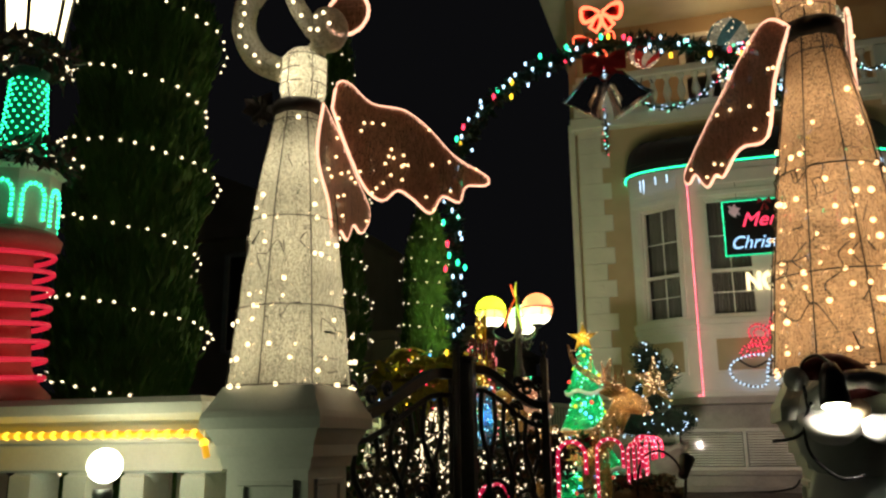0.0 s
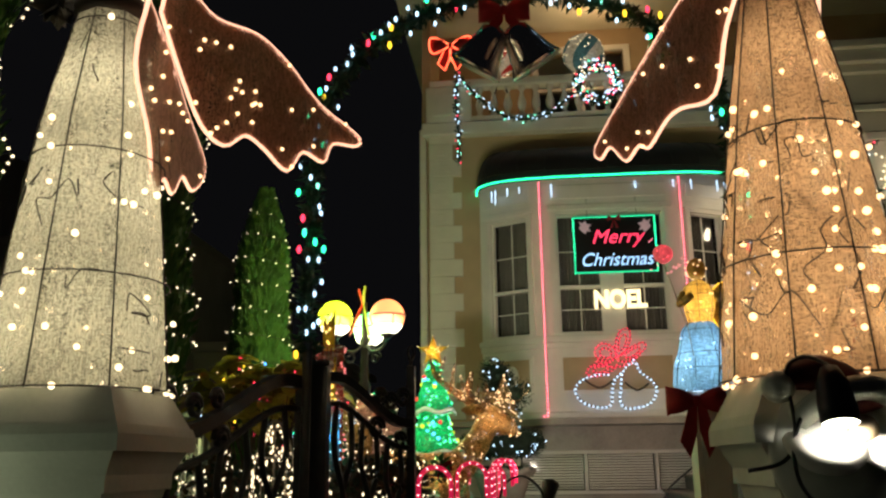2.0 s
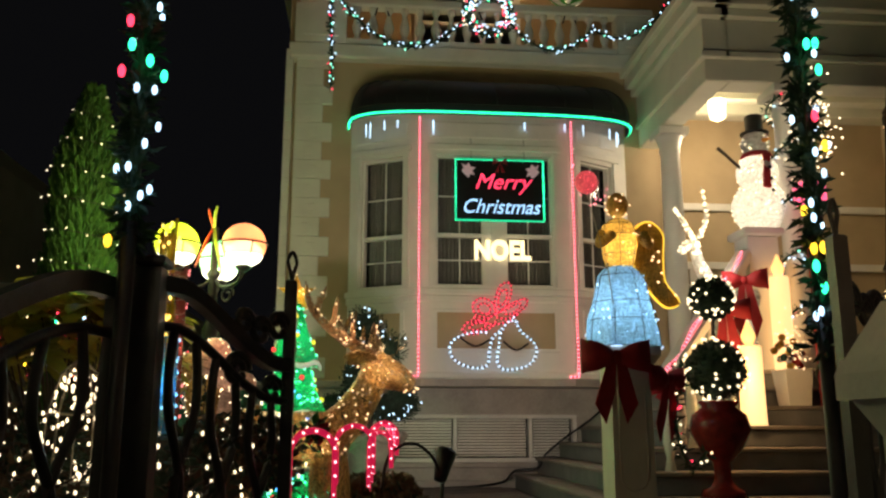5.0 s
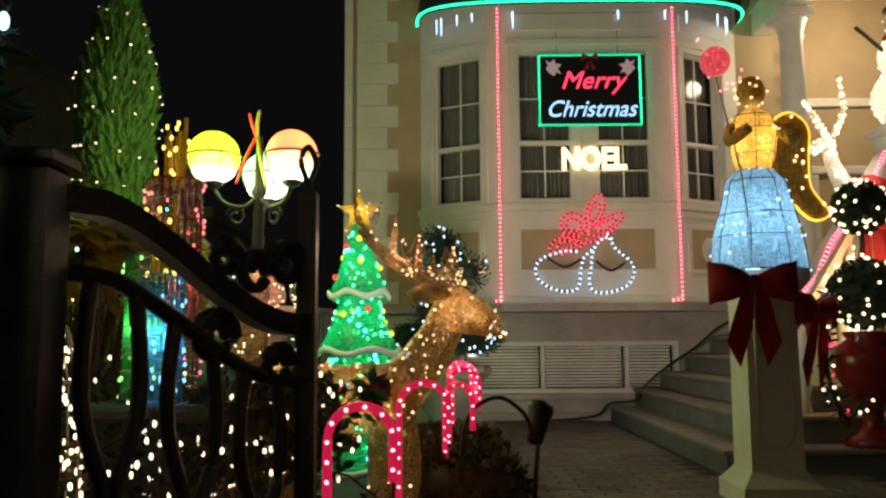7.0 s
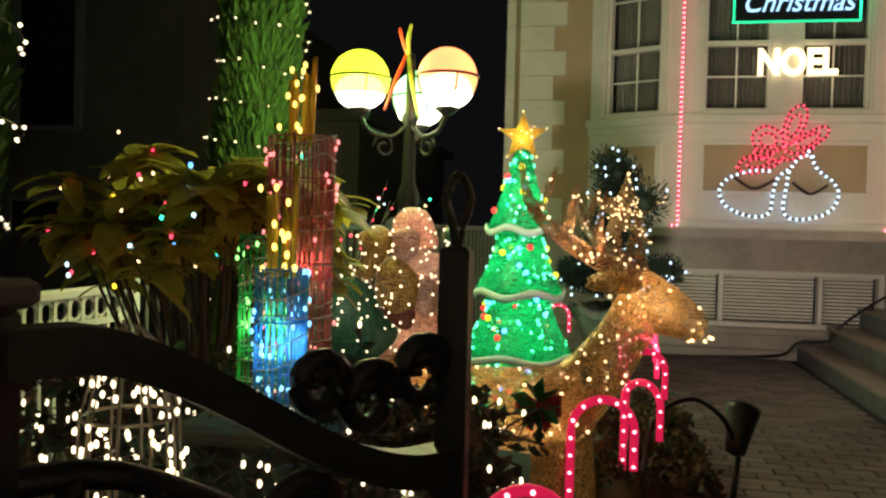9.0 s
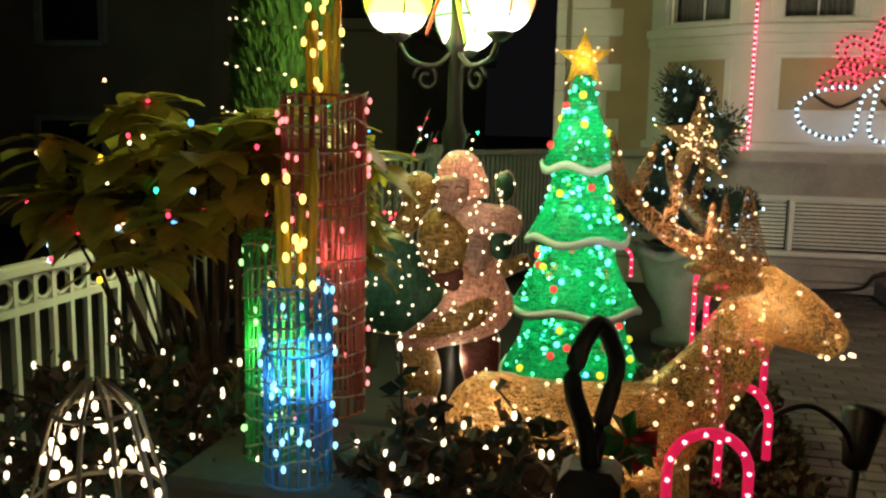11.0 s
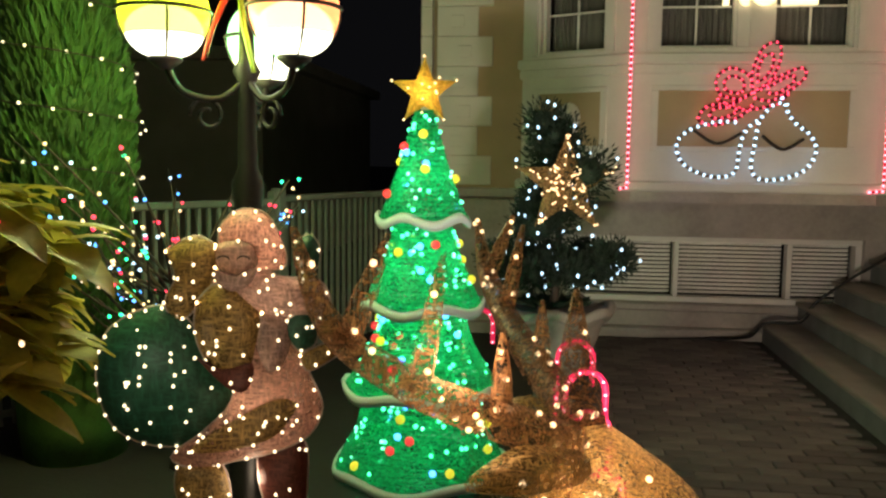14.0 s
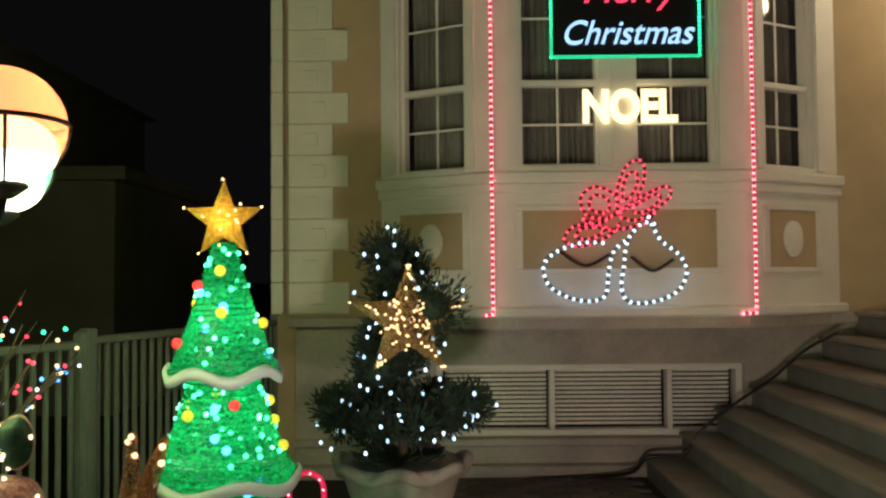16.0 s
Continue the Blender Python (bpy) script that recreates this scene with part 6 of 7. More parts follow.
def padded(outline, y, depth, material, bulbs, edge=True):
    """A tinsel panel stretched on a bent wire outline, padded to the front and the back."""
    ring = [Vector((p.x, y, p.z)) for p in spline([(x, 0, z) for x, z in outline + outline[:1]], 4)[:-1]]
    n = len(ring)
    mid = sum(ring, Vector()) / n
    rows = [(1.0, 0.0), (0.86, 0.55), (0.6, 0.85), (0.3, 0.97)]
    for face in (-1, 1):
        vs = [F @ (mid + (p - mid) * k + Vector((0, face * depth * h, 0))) for k, h in rows for p in ring] + [F @ (mid + Vector((0, face * depth, 0)))]
        fs = [(r * n + q, r * n + (q + 1) % n, (r + 1) * n + (q + 1) % n, (r + 1) * n + q) for r in range(3) for q in range(n)]
        fs += [(3 * n + q, 3 * n + (q + 1) % n, 4 * n) for q in range(n)]
        ms.add(vs, fs, material, True)
    if edge:
        ms.tube([F @ p for p in ring], 0.0045, FRAMEW, 5, True)
    rim = along(ring + ring[:1], sum((ring[q] - ring[q - 1]).length for q in range(n)) / max(1, int(bulbs * 0.5)))
    spots = [mid + (p - mid) * 0.97 + Vector((0, -depth * 0.2 - 0.005, 0)) for p in rim]
    for q in range(bulbs - len(spots)):
        p, k = ring[rnd.randrange(n)], math.sqrt(rnd.uniform(0.02, 0.7))
        spots.append(mid + (p - mid) * k + Vector((0, -depth * (1 - k ** 3) - 0.006, 0)))
    ms.bulbs([F @ p for p in spots], 0.0072, N_BULB, 1.2)


padded([(-0.37, 0.92), (-0.25, 0.95), (-0.16, 0.88), (-0.10, 0.76), (-0.01, 0.64), (-0.07, 0.54), (-0.18, 0.46), (-0.33, 0.46), (-0.44, 0.52), (-0.49, 0.64), (-0.49, 0.76), (-0.45, 0.86)], 0.04, 0.09, SACKN, 52)
padded([(-0.24, 1.14), (-0.14, 1.19), (-0.06, 1.14), (-0.08, 1.05), (-0.13, 0.96), (-0.20, 0.90), (-0.25, 0.96), (-0.21, 1.05)], 0.02, 0.05, SUITY, 16)
padded([(-0.21, 0.40), (-0.07, 0.41), (-0.03, 0.31), (-0.04, 0.19), (-0.12, 0.13), (-0.18, 0.19), (-0.22, 0.32)], 0.0, 0.06, SUITY, 12)
padded([(0.06, 0.44), (0.22, 0.49), (0.23, 0.29), (0.22, 0.20), (0.12, 0.20), (0.07, 0.31)], 0.02, 0.05, SUITD, 9)
padded([(-0.18, 0.20), (-0.06, 0.21), (-0.04, 0.09), (-0.10, 0.01), (-0.20, 0.01), (-0.21, 0.10)], -0.01, 0.06, SUITN, 8)
padded([(0.11, 0.22), (0.23, 0.22), (0.25, 0.08), (0.22, 0.0), (0.11, 0.0), (0.10, 0.10)], 0.02, 0.05, SUITD, 4)
padded([(0.05, 0.97), (0.18, 0.93), (0.20, 0.83), (0.25, 0.72), (0.29, 0.61), (0.24, 0.51), (0.12, 0.45), (-0.01, 0.42), (-0.13, 0.39), (-0.23, 0.43), (-0.12, 0.52), (-0.02, 0.63), (0.0, 0.80)], -0.01, 0.075, SUITN, 34)
padded([(0.22, 0.64), (0.14, 0.66), (0.02, 0.60), (-0.10, 0.52), (-0.14, 0.47), (0.0, 0.48), (0.14, 0.53)], -0.075, 0.02, SUITY, 9, False)
padded([(-0.12, 0.98), (-0.05, 1.04), (0.05, 1.0), (0.09, 0.92), (0.08, 0.77), (0.05, 0.68), (-0.02, 0.70), (-0.10, 0.79), (-0.13, 0.89)], -0.05, 0.05, SUITY, 18)
padded([(-0.12, 0.80), (-0.03, 0.76), (0.07, 0.78), (0.05, 0.69), (-0.02, 0.70)], -0.09, 0.02, SUITD, 4, False)
padded([(0.10, 0.95), (0.19, 0.91), (0.18, 0.80), (0.12, 0.74), (0.08, 0.83)], -0.07, 0.03, BEARD, 4, False)
padded([(-0.06, 1.07), (0.02, 1.05), (0.09, 1.08), (0.16, 1.06), (0.28, 1.05), (0.32, 0.98), (0.29, 0.92), (0.20, 0.93), (0.10, 0.93), (0.01, 1.00)], -0.03, 0.07, BEARD, 18)
padded([(-0.055, 1.14), (-0.05, 1.22), (0.01, 1.28), (0.10, 1.27), (0.15, 1.19), (0.17, 1.10), (0.10, 1.08), (0.0, 1.10)], -0.01, 0.075, SUITN, 18)
padded([(-0.05, 1.17), (0.02, 1.19), (0.08, 1.17), (0.085, 1.10), (0.02, 1.055), (-0.045, 1.09)], -0.07, 0.035, SKIN, 2, False)
padded([(-0.045, 1.10), (0.02, 1.075), (0.085, 1.10), (0.07, 1.05), (0.01, 1.02), (-0.04, 1.05)], -0.10, 0.02, BEARD, 3, False)
padded([(0.20, 1.18), (0.25, 1.20), (0.28, 1.15), (0.27, 1.09), (0.23, 1.07), (0.20, 1.12)], 0.0, 0.05, SACKN, 7)
padded([(0.18, 0.92), (0.24, 0.95), (0.28, 0.91), (0.27, 0.84), (0.22, 0.82), (0.18, 0.87)], -0.06, 0.045, SACKN, 6)
padded([(0.22, 0.80), (0.33, 0.85), (0.35, 0.81), (0.28, 0.76), (0.24, 0.75)], -0.05, 0.03, SUITY, 5)
for sx in (-0.018, 0.048):
    ms.tube([F @ Vector((sx + 0.02 * math.cos(t), -0.108, 1.125 + 0.012 * math.sin(t))) for t in [k * math.pi / 6 for k in range(7)]], 0.0025, WIRE, 4)
ms.tube([F @ Vector(p) for p in ((-0.16, 0.03, 0.45), (-0.14, 0.03, 0.2), (-0.14, 0.03, 0.0))], 0.008, CLEARW, 6)
# added fill lamps inside and before the figure, standing in for its bulbs
for x, z in ((0.06, 1.17), (0.12, 0.95), (0.08, 0.62), (0.06, 0.35)):
    lamp("figure_fill", "POINT", F @ Vector((x, 0, z)), 0.8, (1, 0.78, 0.55), 0.03)
    lamp("figure_fill", "POINT", F @ Vector((x - 0.03, -0.30, z)), 0.4, (1, 0.78, 0.55), 0.05)
lamp("sack_fill", "POINT", F @ Vector((-0.32, -0.32, 0.8)), 0.9, (1, 0.9, 0.7), 0.03)
solid("garden_figure", ms, "rose-gold tinsel figure carrying a green sack, dotted with lights", "light figure")

# ---- acrylic candles ----
# slab stone coloured dark so it stays dim beside the candles
SLAB = mat("dim_slab_stone", (0.075, 0.07, 0.05), 0.85, var=0.4, scale=9, grain=80, bump=0.5)
rnd = random.Random(81)


FLAME_B = emit("flame_bulb", (1, 0.68, 0.14), 2.2)


def rod_candle(place, r, z0, z1, material, bulb, flame, label, nb):
    x, y = place
    th = thing("acrylic_candle", (x, y, z0), label, "candle light", "acrylic candles")
    seg = 22
    for q in range(seg):
        ms = Mesh()
        t = 2 * math.pi * q / seg
        ms.tube([(x + r * math.cos(t), y + r * math.sin(t), z0), (x + r * math.cos(t), y + r * math.sin(t), z1 + rnd.uniform(-0.01, 0.01))], r * 0.045, material, 6)
        part("rod", ms, th)
    k = int((z1 - z0) / 0.12)
    for i in range(k + 1):
        z = z0 + (z1 - z0) * i / k
        ms = Mesh()
        ms.tube([(x + r * 1.04 * math.cos(t), y + r * 1.04 * math.sin(t), z) for t in [a_ * math.pi / 10 for a_ in range(20)]], 0.003, material, 5, True)
        part("hoop", ms, th)
    ms = Mesh()
    n = int((z1 - z0) / 0.05) * 9
    ms.tube([(x + r * 1.08 * math.cos(i * 0.7), y + r * 1.08 * math.sin(i * 0.7), z0 + (z1 - z0) * i / n + rnd.uniform(-0.014, 0.014)) for i in range(n + 1)], 0.0022, CLEARW, 4)
    part("light_cable", ms, th, "clear light cable wound round the rods")
    b = Mesh()
    for _ in range(nb):
        t = rnd.uniform(0, 6.283)
        b.bulbs([(x + r * 1.12 * math.cos(t), y + r * 1.12 * math.sin(t), rnd.uniform(z0, z1))], 0.0064, bulb, 1.6)
    tagged(part("bulb_string", b, th), kind="stuff")
    if flame:
        for k in range(7):
            ms = Mesh()
            t = k * 0.9
            h = flame * (1.0 if k == 0 else rnd.uniform(0.5, 0.85))
            ms.tube([(x + 0.03 * math.cos(t), y + 0.03 * math.sin(t), z1 - 0.02), (x + 0.035 * math.cos(t), y + 0.035 * math.sin(t), z1 + h)], 0.008, ACR_Y, 6)
            part("flame_rod", ms, th, "yellow acrylic flame rod")
        b = Mesh()
        b.bulbs([(x + rnd.gauss(0, 0.03), y - 0.045, z1 + rnd.uniform(0, flame * 0.9)) for _ in range(12)], 0.0085, FLAME_B, 1.6)
        tagged(part("flame_string", b, th), kind="stuff")
    lamp("candle_bulb", "POINT", (x, y, (z0 + z1) / 2), 0.7, bulb.node_tree.nodes["Principled BSDF"].inputs["Emission Color"].default_value[:3], 0.03)


rod_candle((-1.47, -6.03), 0.065, 0.68, 1.07, ACR_B, emit("ice_blue_bulb", (0.25, 0.65, 1), 1.8), 0.26, "blue acrylic candle light with a yellow flame", 44)
rod_candle((-1.56, -5.67), 0.095, 0.70, 1.44, ACR_R, emit("rose_bulb", (1, 0.22, 0.22), 1.8), 0.24, "red acrylic candle light with a yellow flame", 60)
rod_candle((-1.565, -5.93), 0.06, 0.68, 1.15, ACR_G, emit("leaf_bulb", (0.35, 1, 0.25), 1.8), 0.0, "green acrylic candle light", 26)
ms = Mesh()
ms.box((-1.53, -5.87, 0.64), (0.44, 0.42, 0.05), SLAB, bevel=0.015)
ms.box((-1.55, -5.82, 0.305), (0.28, 0.26, 0.61), SLAB, bevel=0.015)
solid("stone_pedestal", ms, "grey stone pedestal slab under the candles", "pedestal")

# ---- cypresses with spiral lights ----
def cypress(x, y, r, top, tufts, size, label, turns, gap, rnd, rb=0.014):
    th = thing("cypress", (x, y, 0), label, "tree", "cypress trees")

    def rad(z):
        u = z / top
        return r * min(1, (1 - u) * 3.2) ** 0.6 * (0.9 + 0.1 * math.sin(z * 5))
    ms = Mesh()
    ms.lathe((x, y, 0), [(rad(z) * 0.86, z) for z in [(top - 0.05) * i / 20 for i in range(21)]], CYPRESS, 20)
    part("core", ms, th)
    a = Mesh()
    for _ in range(tufts):
        z, t = rnd.uniform(0.3, top - 0.05), rnd.uniform(0, 6.283)
        q = rad(z) * rnd.uniform(0.82, 1.0)
        leaf_tuft(a, Vector((x + q * math.cos(t), y + q * math.sin(t), z)), Vector((math.cos(t) * 0.35, math.sin(t) * 0.35, 1)) + Vector((rnd.gauss(0, 0.25), rnd.gauss(0, 0.25), 0)), size * rnd.uniform(0.6, 1.4), CYPRESS, rnd, 0.14)
    tagged(part("foliage", a, th), kind="stuff")
    pts, n = [], turns * 40
    for i in range(n):
        z = top * 0.97 - (top * 0.97 - 0.35) * i / n
        t = 2 * math.pi * i / 40
        q = rad(z) * 1.06 + 0.03
        pts.append(Vector((x + q * math.cos(t), y + q * math.sin(t), z)))
    w, b = Mesh(), Mesh()
    w.tube(pts, 0.003, WIRE, 4)
    b.bulbs([p + Vector((rnd.gauss(0, 0.01), rnd.gauss(0, 0.01), rnd.gauss(0, 0.008))) for p in along(pts, gap)], rb, N_BULB)
    part("light_wire", w, th)
    tagged(part("bulb_string", b, th), kind="stuff")


rnd = random.Random(91)
cypress(-4.40, -6.1, 0.60, 6.2, 14000, 0.11, "tall dark cypress wound with warm white lights", 9, 0.125, rnd, 0.016)
cypress(-2.68, -5.95, 0.28, 4.1, 9000, 0.075, "slim dark cypress behind the fence wound with warm white lights", 13, 0.085, rnd, 0.009)
cypress(-2.92, -2.85, 0.31, 3.5, 14000, 0.07, "green-lit cypress wound with warm white lights", 12, 0.15, rnd, 0.0095)

# ---- neighbouring house and far backdrop ----
nb = thing("neighbour_house", (-7.5, 4, 0), "dark neighbouring house with a white-framed window", "house")
ms = Mesh()
ms.box(*span(-12, -6.2, 2.2, 10, 0, 4.6), NEIGH)
ms.box(*span(-6.2, -4.2, 3.6, 10, 0, 2.7), NEIGH)
part("wall", ms, nb)
ms = Mesh()
ms.add([(-12.3, 1.9, 4.6), (-5.9, 1.9, 4.6), (-5.9, 10, 4.6), (-12.3, 10, 4.6), (-9.1, 1.9, 6.0), (-9.1, 10, 6.0)], [(0, 1, 4), (1, 2, 5, 4), (2, 3, 5), (3, 0, 4, 5), (3, 2, 1, 0)], NEIGH)
ms.box(*span(-6.4, -4.0, 3.4, 10, 2.7, 2.85), NEIGH)
part("roof", ms, nb)
# panes coloured near-black for the unlit rooms behind them
nw = part("window", Mesh_box(Matrix(), -8.6, -7.75, 2.17, 2.195, 2.45, 4.25, DARKWIN), nb, "dark window")
ms = Mesh()
# white frames, with the night dimness put into a grey colour
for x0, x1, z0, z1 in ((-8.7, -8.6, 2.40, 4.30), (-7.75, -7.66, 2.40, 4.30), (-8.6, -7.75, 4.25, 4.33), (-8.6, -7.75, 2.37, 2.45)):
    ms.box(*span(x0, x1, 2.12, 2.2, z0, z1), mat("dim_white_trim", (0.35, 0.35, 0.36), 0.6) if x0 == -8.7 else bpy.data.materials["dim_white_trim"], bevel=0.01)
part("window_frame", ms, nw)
nw = part("window", Mesh_box(Matrix(), -8.7, -7.75, 2.17, 2.195, 1.0, 1.42, DARKWIN), nb, "small dark basement window")
ms = Mesh()
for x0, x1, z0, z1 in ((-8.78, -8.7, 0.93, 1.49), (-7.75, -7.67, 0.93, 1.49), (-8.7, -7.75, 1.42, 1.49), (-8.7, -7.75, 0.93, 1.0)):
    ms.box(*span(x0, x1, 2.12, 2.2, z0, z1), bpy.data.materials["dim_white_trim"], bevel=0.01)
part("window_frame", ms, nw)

# ---- fences ----
def picket_fence(name, p0, p1, z0, z1, gap, label, rings=False, paint=None):
    paint = paint or WHITE
    p0, p1 = Vector((*p0, 0)), Vector((*p1, 0))
    d = p1 - p0
    ang = math.degrees(math.atan2(d.y, d.x))
    th = thing(name, p0, label, "fence")
    m = pose(0, 0, 0, 0, 0, ang)
    ms = Mesh()
    ms.box((p0 + p1) / 2 + Vector((0, 0, z1 - 0.02)), (d.length, 0.06, 0.045), paint, m=m, bevel=0.008)
    part("top_rail", ms, th)
    for z in ([z0 + 0.06] + ([z1 - 0.16] if rings else [])):
        ms = Mesh()
        ms.box((p0 + p1) / 2 + Vector((0, 0, z)), (d.length, 0.03, 0.03), paint, m=m)
        part("rail", ms, th)
    pk = Mesh()
    h = z1 - z0 - 0.04
    pk.box((0, 0, h / 2), (0.022, 0.022, h), paint, m=m, bevel=0.003)
    pm = pk.mesh("picket")
    rg = Mesh()
    rg.tube([m @ Vector((0.045 * math.cos(t), 0, 0.045 * math.sin(t))) for t in [k * math.pi / 8 for k in range(16)]], 0.008, paint, 5, True)
    rm = rg.mesh("ring")
    n = int(d.length / gap)
    for i in range(n + 1):
        ob = new("picket", pm)
        ob.location = p0 + d * (i / n) + Vector((0, 0, z0))
        ob.parent, ob.matrix_parent_inverse = th, th.matrix_world.inverted()
        if rings and i < n:
            ob = new("ring", rm)
            ob.location = p0 + d * ((i + 0.5) / n) + Vector((0, 0, z1 - 0.092))
            ob.parent, ob.matrix_parent_inverse = th, th.matrix_world.inverted()
    for p in (p0, p1):
        ms = Mesh()
        ms.box(p + Vector((0, 0, (z0 + z1) / 2 + 0.02)), (0.07, 0.07, z1 - z0 + 0.06), paint, m=m, bevel=0.006)
        part("post", ms, th)


# railing paint darkened to hold the dimness back by the house
DIMRAIL = mat("dim_rail_paint", (0.22, 0.23, 0.21), 0.7)
picket_fence("white_fence", (-2.86, -7.7), (-2.95, -4.3), 0.02, 0.88, 0.10, "white metal fence with rings under the rail", True)
picket_fence("side_railing", (-2.40, -1.25), (-1.72, 0.65), 0.1, 1.22, 0.075, "pale railing beside the house", paint=DIMRAIL)
picket_fence("side_railing", (-2.42, -1.27), (-3.6, -3.3), 0.1, 1.20, 0.075, "pale railing running back along the garden", paint=DIMRAIL)

# ---- broad-leaved bush ----
rnd = random.Random(101)
bush = thing("broadleaf_bush", (-2.25, -5.15, 0), "broad-leaved evergreen bush hung with coloured lights", "bush")
tips = []
for k in range(74):
    a = rnd.uniform(0, 6.283)
    q = 0.46 * math.sqrt(rnd.random())
    tip = Vector((-2.14 + q * math.cos(a), -5.10 + q * 1.1 * math.sin(a), 1.17 + 0.36 * rnd.random() - q * 0.35))
    ms = Mesh()
    base = Vector((-2.12 + rnd.gauss(0, 0.04), -5.15 + rnd.gauss(0, 0.04), 0))
    ms.tube(spline([base, base.lerp(tip, 0.5) + Vector((0, 0, 0.05)), tip], 4), 0.008, TWIG, 5, r1=0.004)
    part("stem", ms, bush)
    tips.append(tip)
lf = Mesh()


def big_leaf(ms, p, d, size, material):
    d = d.normalized()
    u = d.cross(Vector((0, 0, 1))).normalized()
    w = u.cross(d)
    pts, fs = [], []
    for i, (s, wd, dr) in enumerate(((0.0, 0.03, 0), (0.25, 0.21, 0.02), (0.55, 0.27, -0.02), (0.8, 0.18, -0.10), (1.0, 0.01, -0.22))):
        c = p + d * s * size + Vector((0, 0, dr * size))
        pts += [c - u * wd * size + w * 0.03 * size, c, c + u * wd * size + w * 0.03 * size]
        if i:
            k = (i - 1) * 3
            fs += [(k, k + 1, k + 4, k + 3), (k + 1, k + 2, k + 5, k + 4)]
    ms.add(pts, fs, material, True)


for tip in tips:
    for i in range(15):
        t = i * 0.9 + rnd.random()
        big_leaf(lf, tip + Vector((0, 0, rnd.uniform(-0.06, 0.02))), Vector((math.cos(t), math.sin(t), rnd.uniform(-0.75, 0.4))), rnd.uniform(0.12, 0.21), LEAF)
tagged(part("leaf_mass", lf, bush, "yellow-green drooping leaves"), kind="stuff")
for m, cnt, r in ((R_BULB, 50, 0.008), (W_BULB, 40, 0.007), (B_BULB, 10, 0.011), (G_BULB, 10, 0.009), (Y_BULB, 8, 0.009), (C_BULB, 6, 0.009)):
    b = Mesh()
    for _ in range(cnt):
        t = rnd.choice(tips)
        b.bulbs([t + Vector((rnd.gauss(0.0, 0.09), rnd.gauss(-0.08, 0.07), rnd.gauss(-0.07, 0.05)))], r, m, 1.3)
    tagged(part("bulb_string", b, bush), kind="stuff")

# ---- white light dome and lights over low shrubs ----
rnd = random.Random(111)
dome = thing("light_dome", (-1.69, -6.35, 0.2), "wire dome wrapped with bright clear lights", "light figure")
ms = Mesh()
prof = [(0.105, 0.2), (0.115, 0.5), (0.105, 0.75), (0.065, 0.9), (0.015, 0.95)]
for q in range(10):
    t = q * math.pi / 5
    ms.tube([(-1.69 + r * math.cos(t), -6.35 + r * math.sin(t), z) for r, z in prof], 0.004, CLEARW, 4)
for r, z in prof[:-1]:
    ms.tube([(-1.69 + r * math.cos(t), -6.35 + r * math.sin(t), z) for t in [k * math.pi / 8 for k in range(16)]], 0.004, CLEARW, 4, True)
part("wire_frame", ms, dome)
b = Mesh()
for _ in range(170):
    r, z = 0.135, rnd.uniform(0.25, 0.92)
    r = 0.115 if z < 0.75 else 0.115 - (z - 0.75) * 0.45
    t = rnd.uniform(0, 6.283)
    b.bulbs([(-1.69 + r * math.cos(t), -6.35 + r * math.sin(t), z)], 0.0072, N_BULB, 1.7)
tagged(part("bulb_string", b, dome), kind="stuff")
shrub = thing("lit_shrub", (-1.5, -6.3, 0), "low bare shrubs tangled with clear lights", "shrub")
tw, b = Mesh(), Mesh()
for _ in range(330):
    p = Vector((rnd.uniform(-2.3, -0.95), rnd.uniform(-6.75, -5.95), rnd.uniform(0.1, 0.45)))
    if p.x > -1.3 and p.y < -6.2:
        continue
    q = p + Vector((rnd.gauss(0, 0.14), rnd.gauss(0, 0.1), rnd.uniform(0.05, 0.2)))
    tw.tube([p, (p + q) / 2 + Vector((0, 0, 0.03)), q], 0.004, TWIG, 4)
    if rnd.random() < 0.55:
        b.bulbs([q], 0.0078, N_BULB, 1.8)
    for _ in range(7):
        leaf_tuft(tw, p.lerp(q, rnd.random()), Vector((rnd.gauss(0, 1), rnd.gauss(0, 1), rnd.gauss(0.3, 1))), 0.05, NEEDLE if rnd.random() < 0.5 else SOIL, rnd, 0.3)
for _ in range(110):
    p = Vector((rnd.uniform(-1.85, -1.25), rnd.uniform(-6.22, -6.08), rnd.uniform(0.25, 0.6)))
    q = p + Vector((rnd.gauss(0, 0.1), rnd.gauss(0, 0.04), rnd.gauss(0, 0.06)))
    tw.tube([p, (p + q) / 2 + Vector((0, 0, 0.03)), q], 0.004, TWIG, 4)
    b.bulbs([q], 0.0078, N_BULB, 1.8)
    for _ in range(6):
        leaf_tuft(tw, p.lerp(q, rnd.random()), Vector((rnd.gauss(0, 1), rnd.gauss(0, 1), rnd.gauss(0.3, 1))), 0.06, NEEDLE, rnd, 0.3)
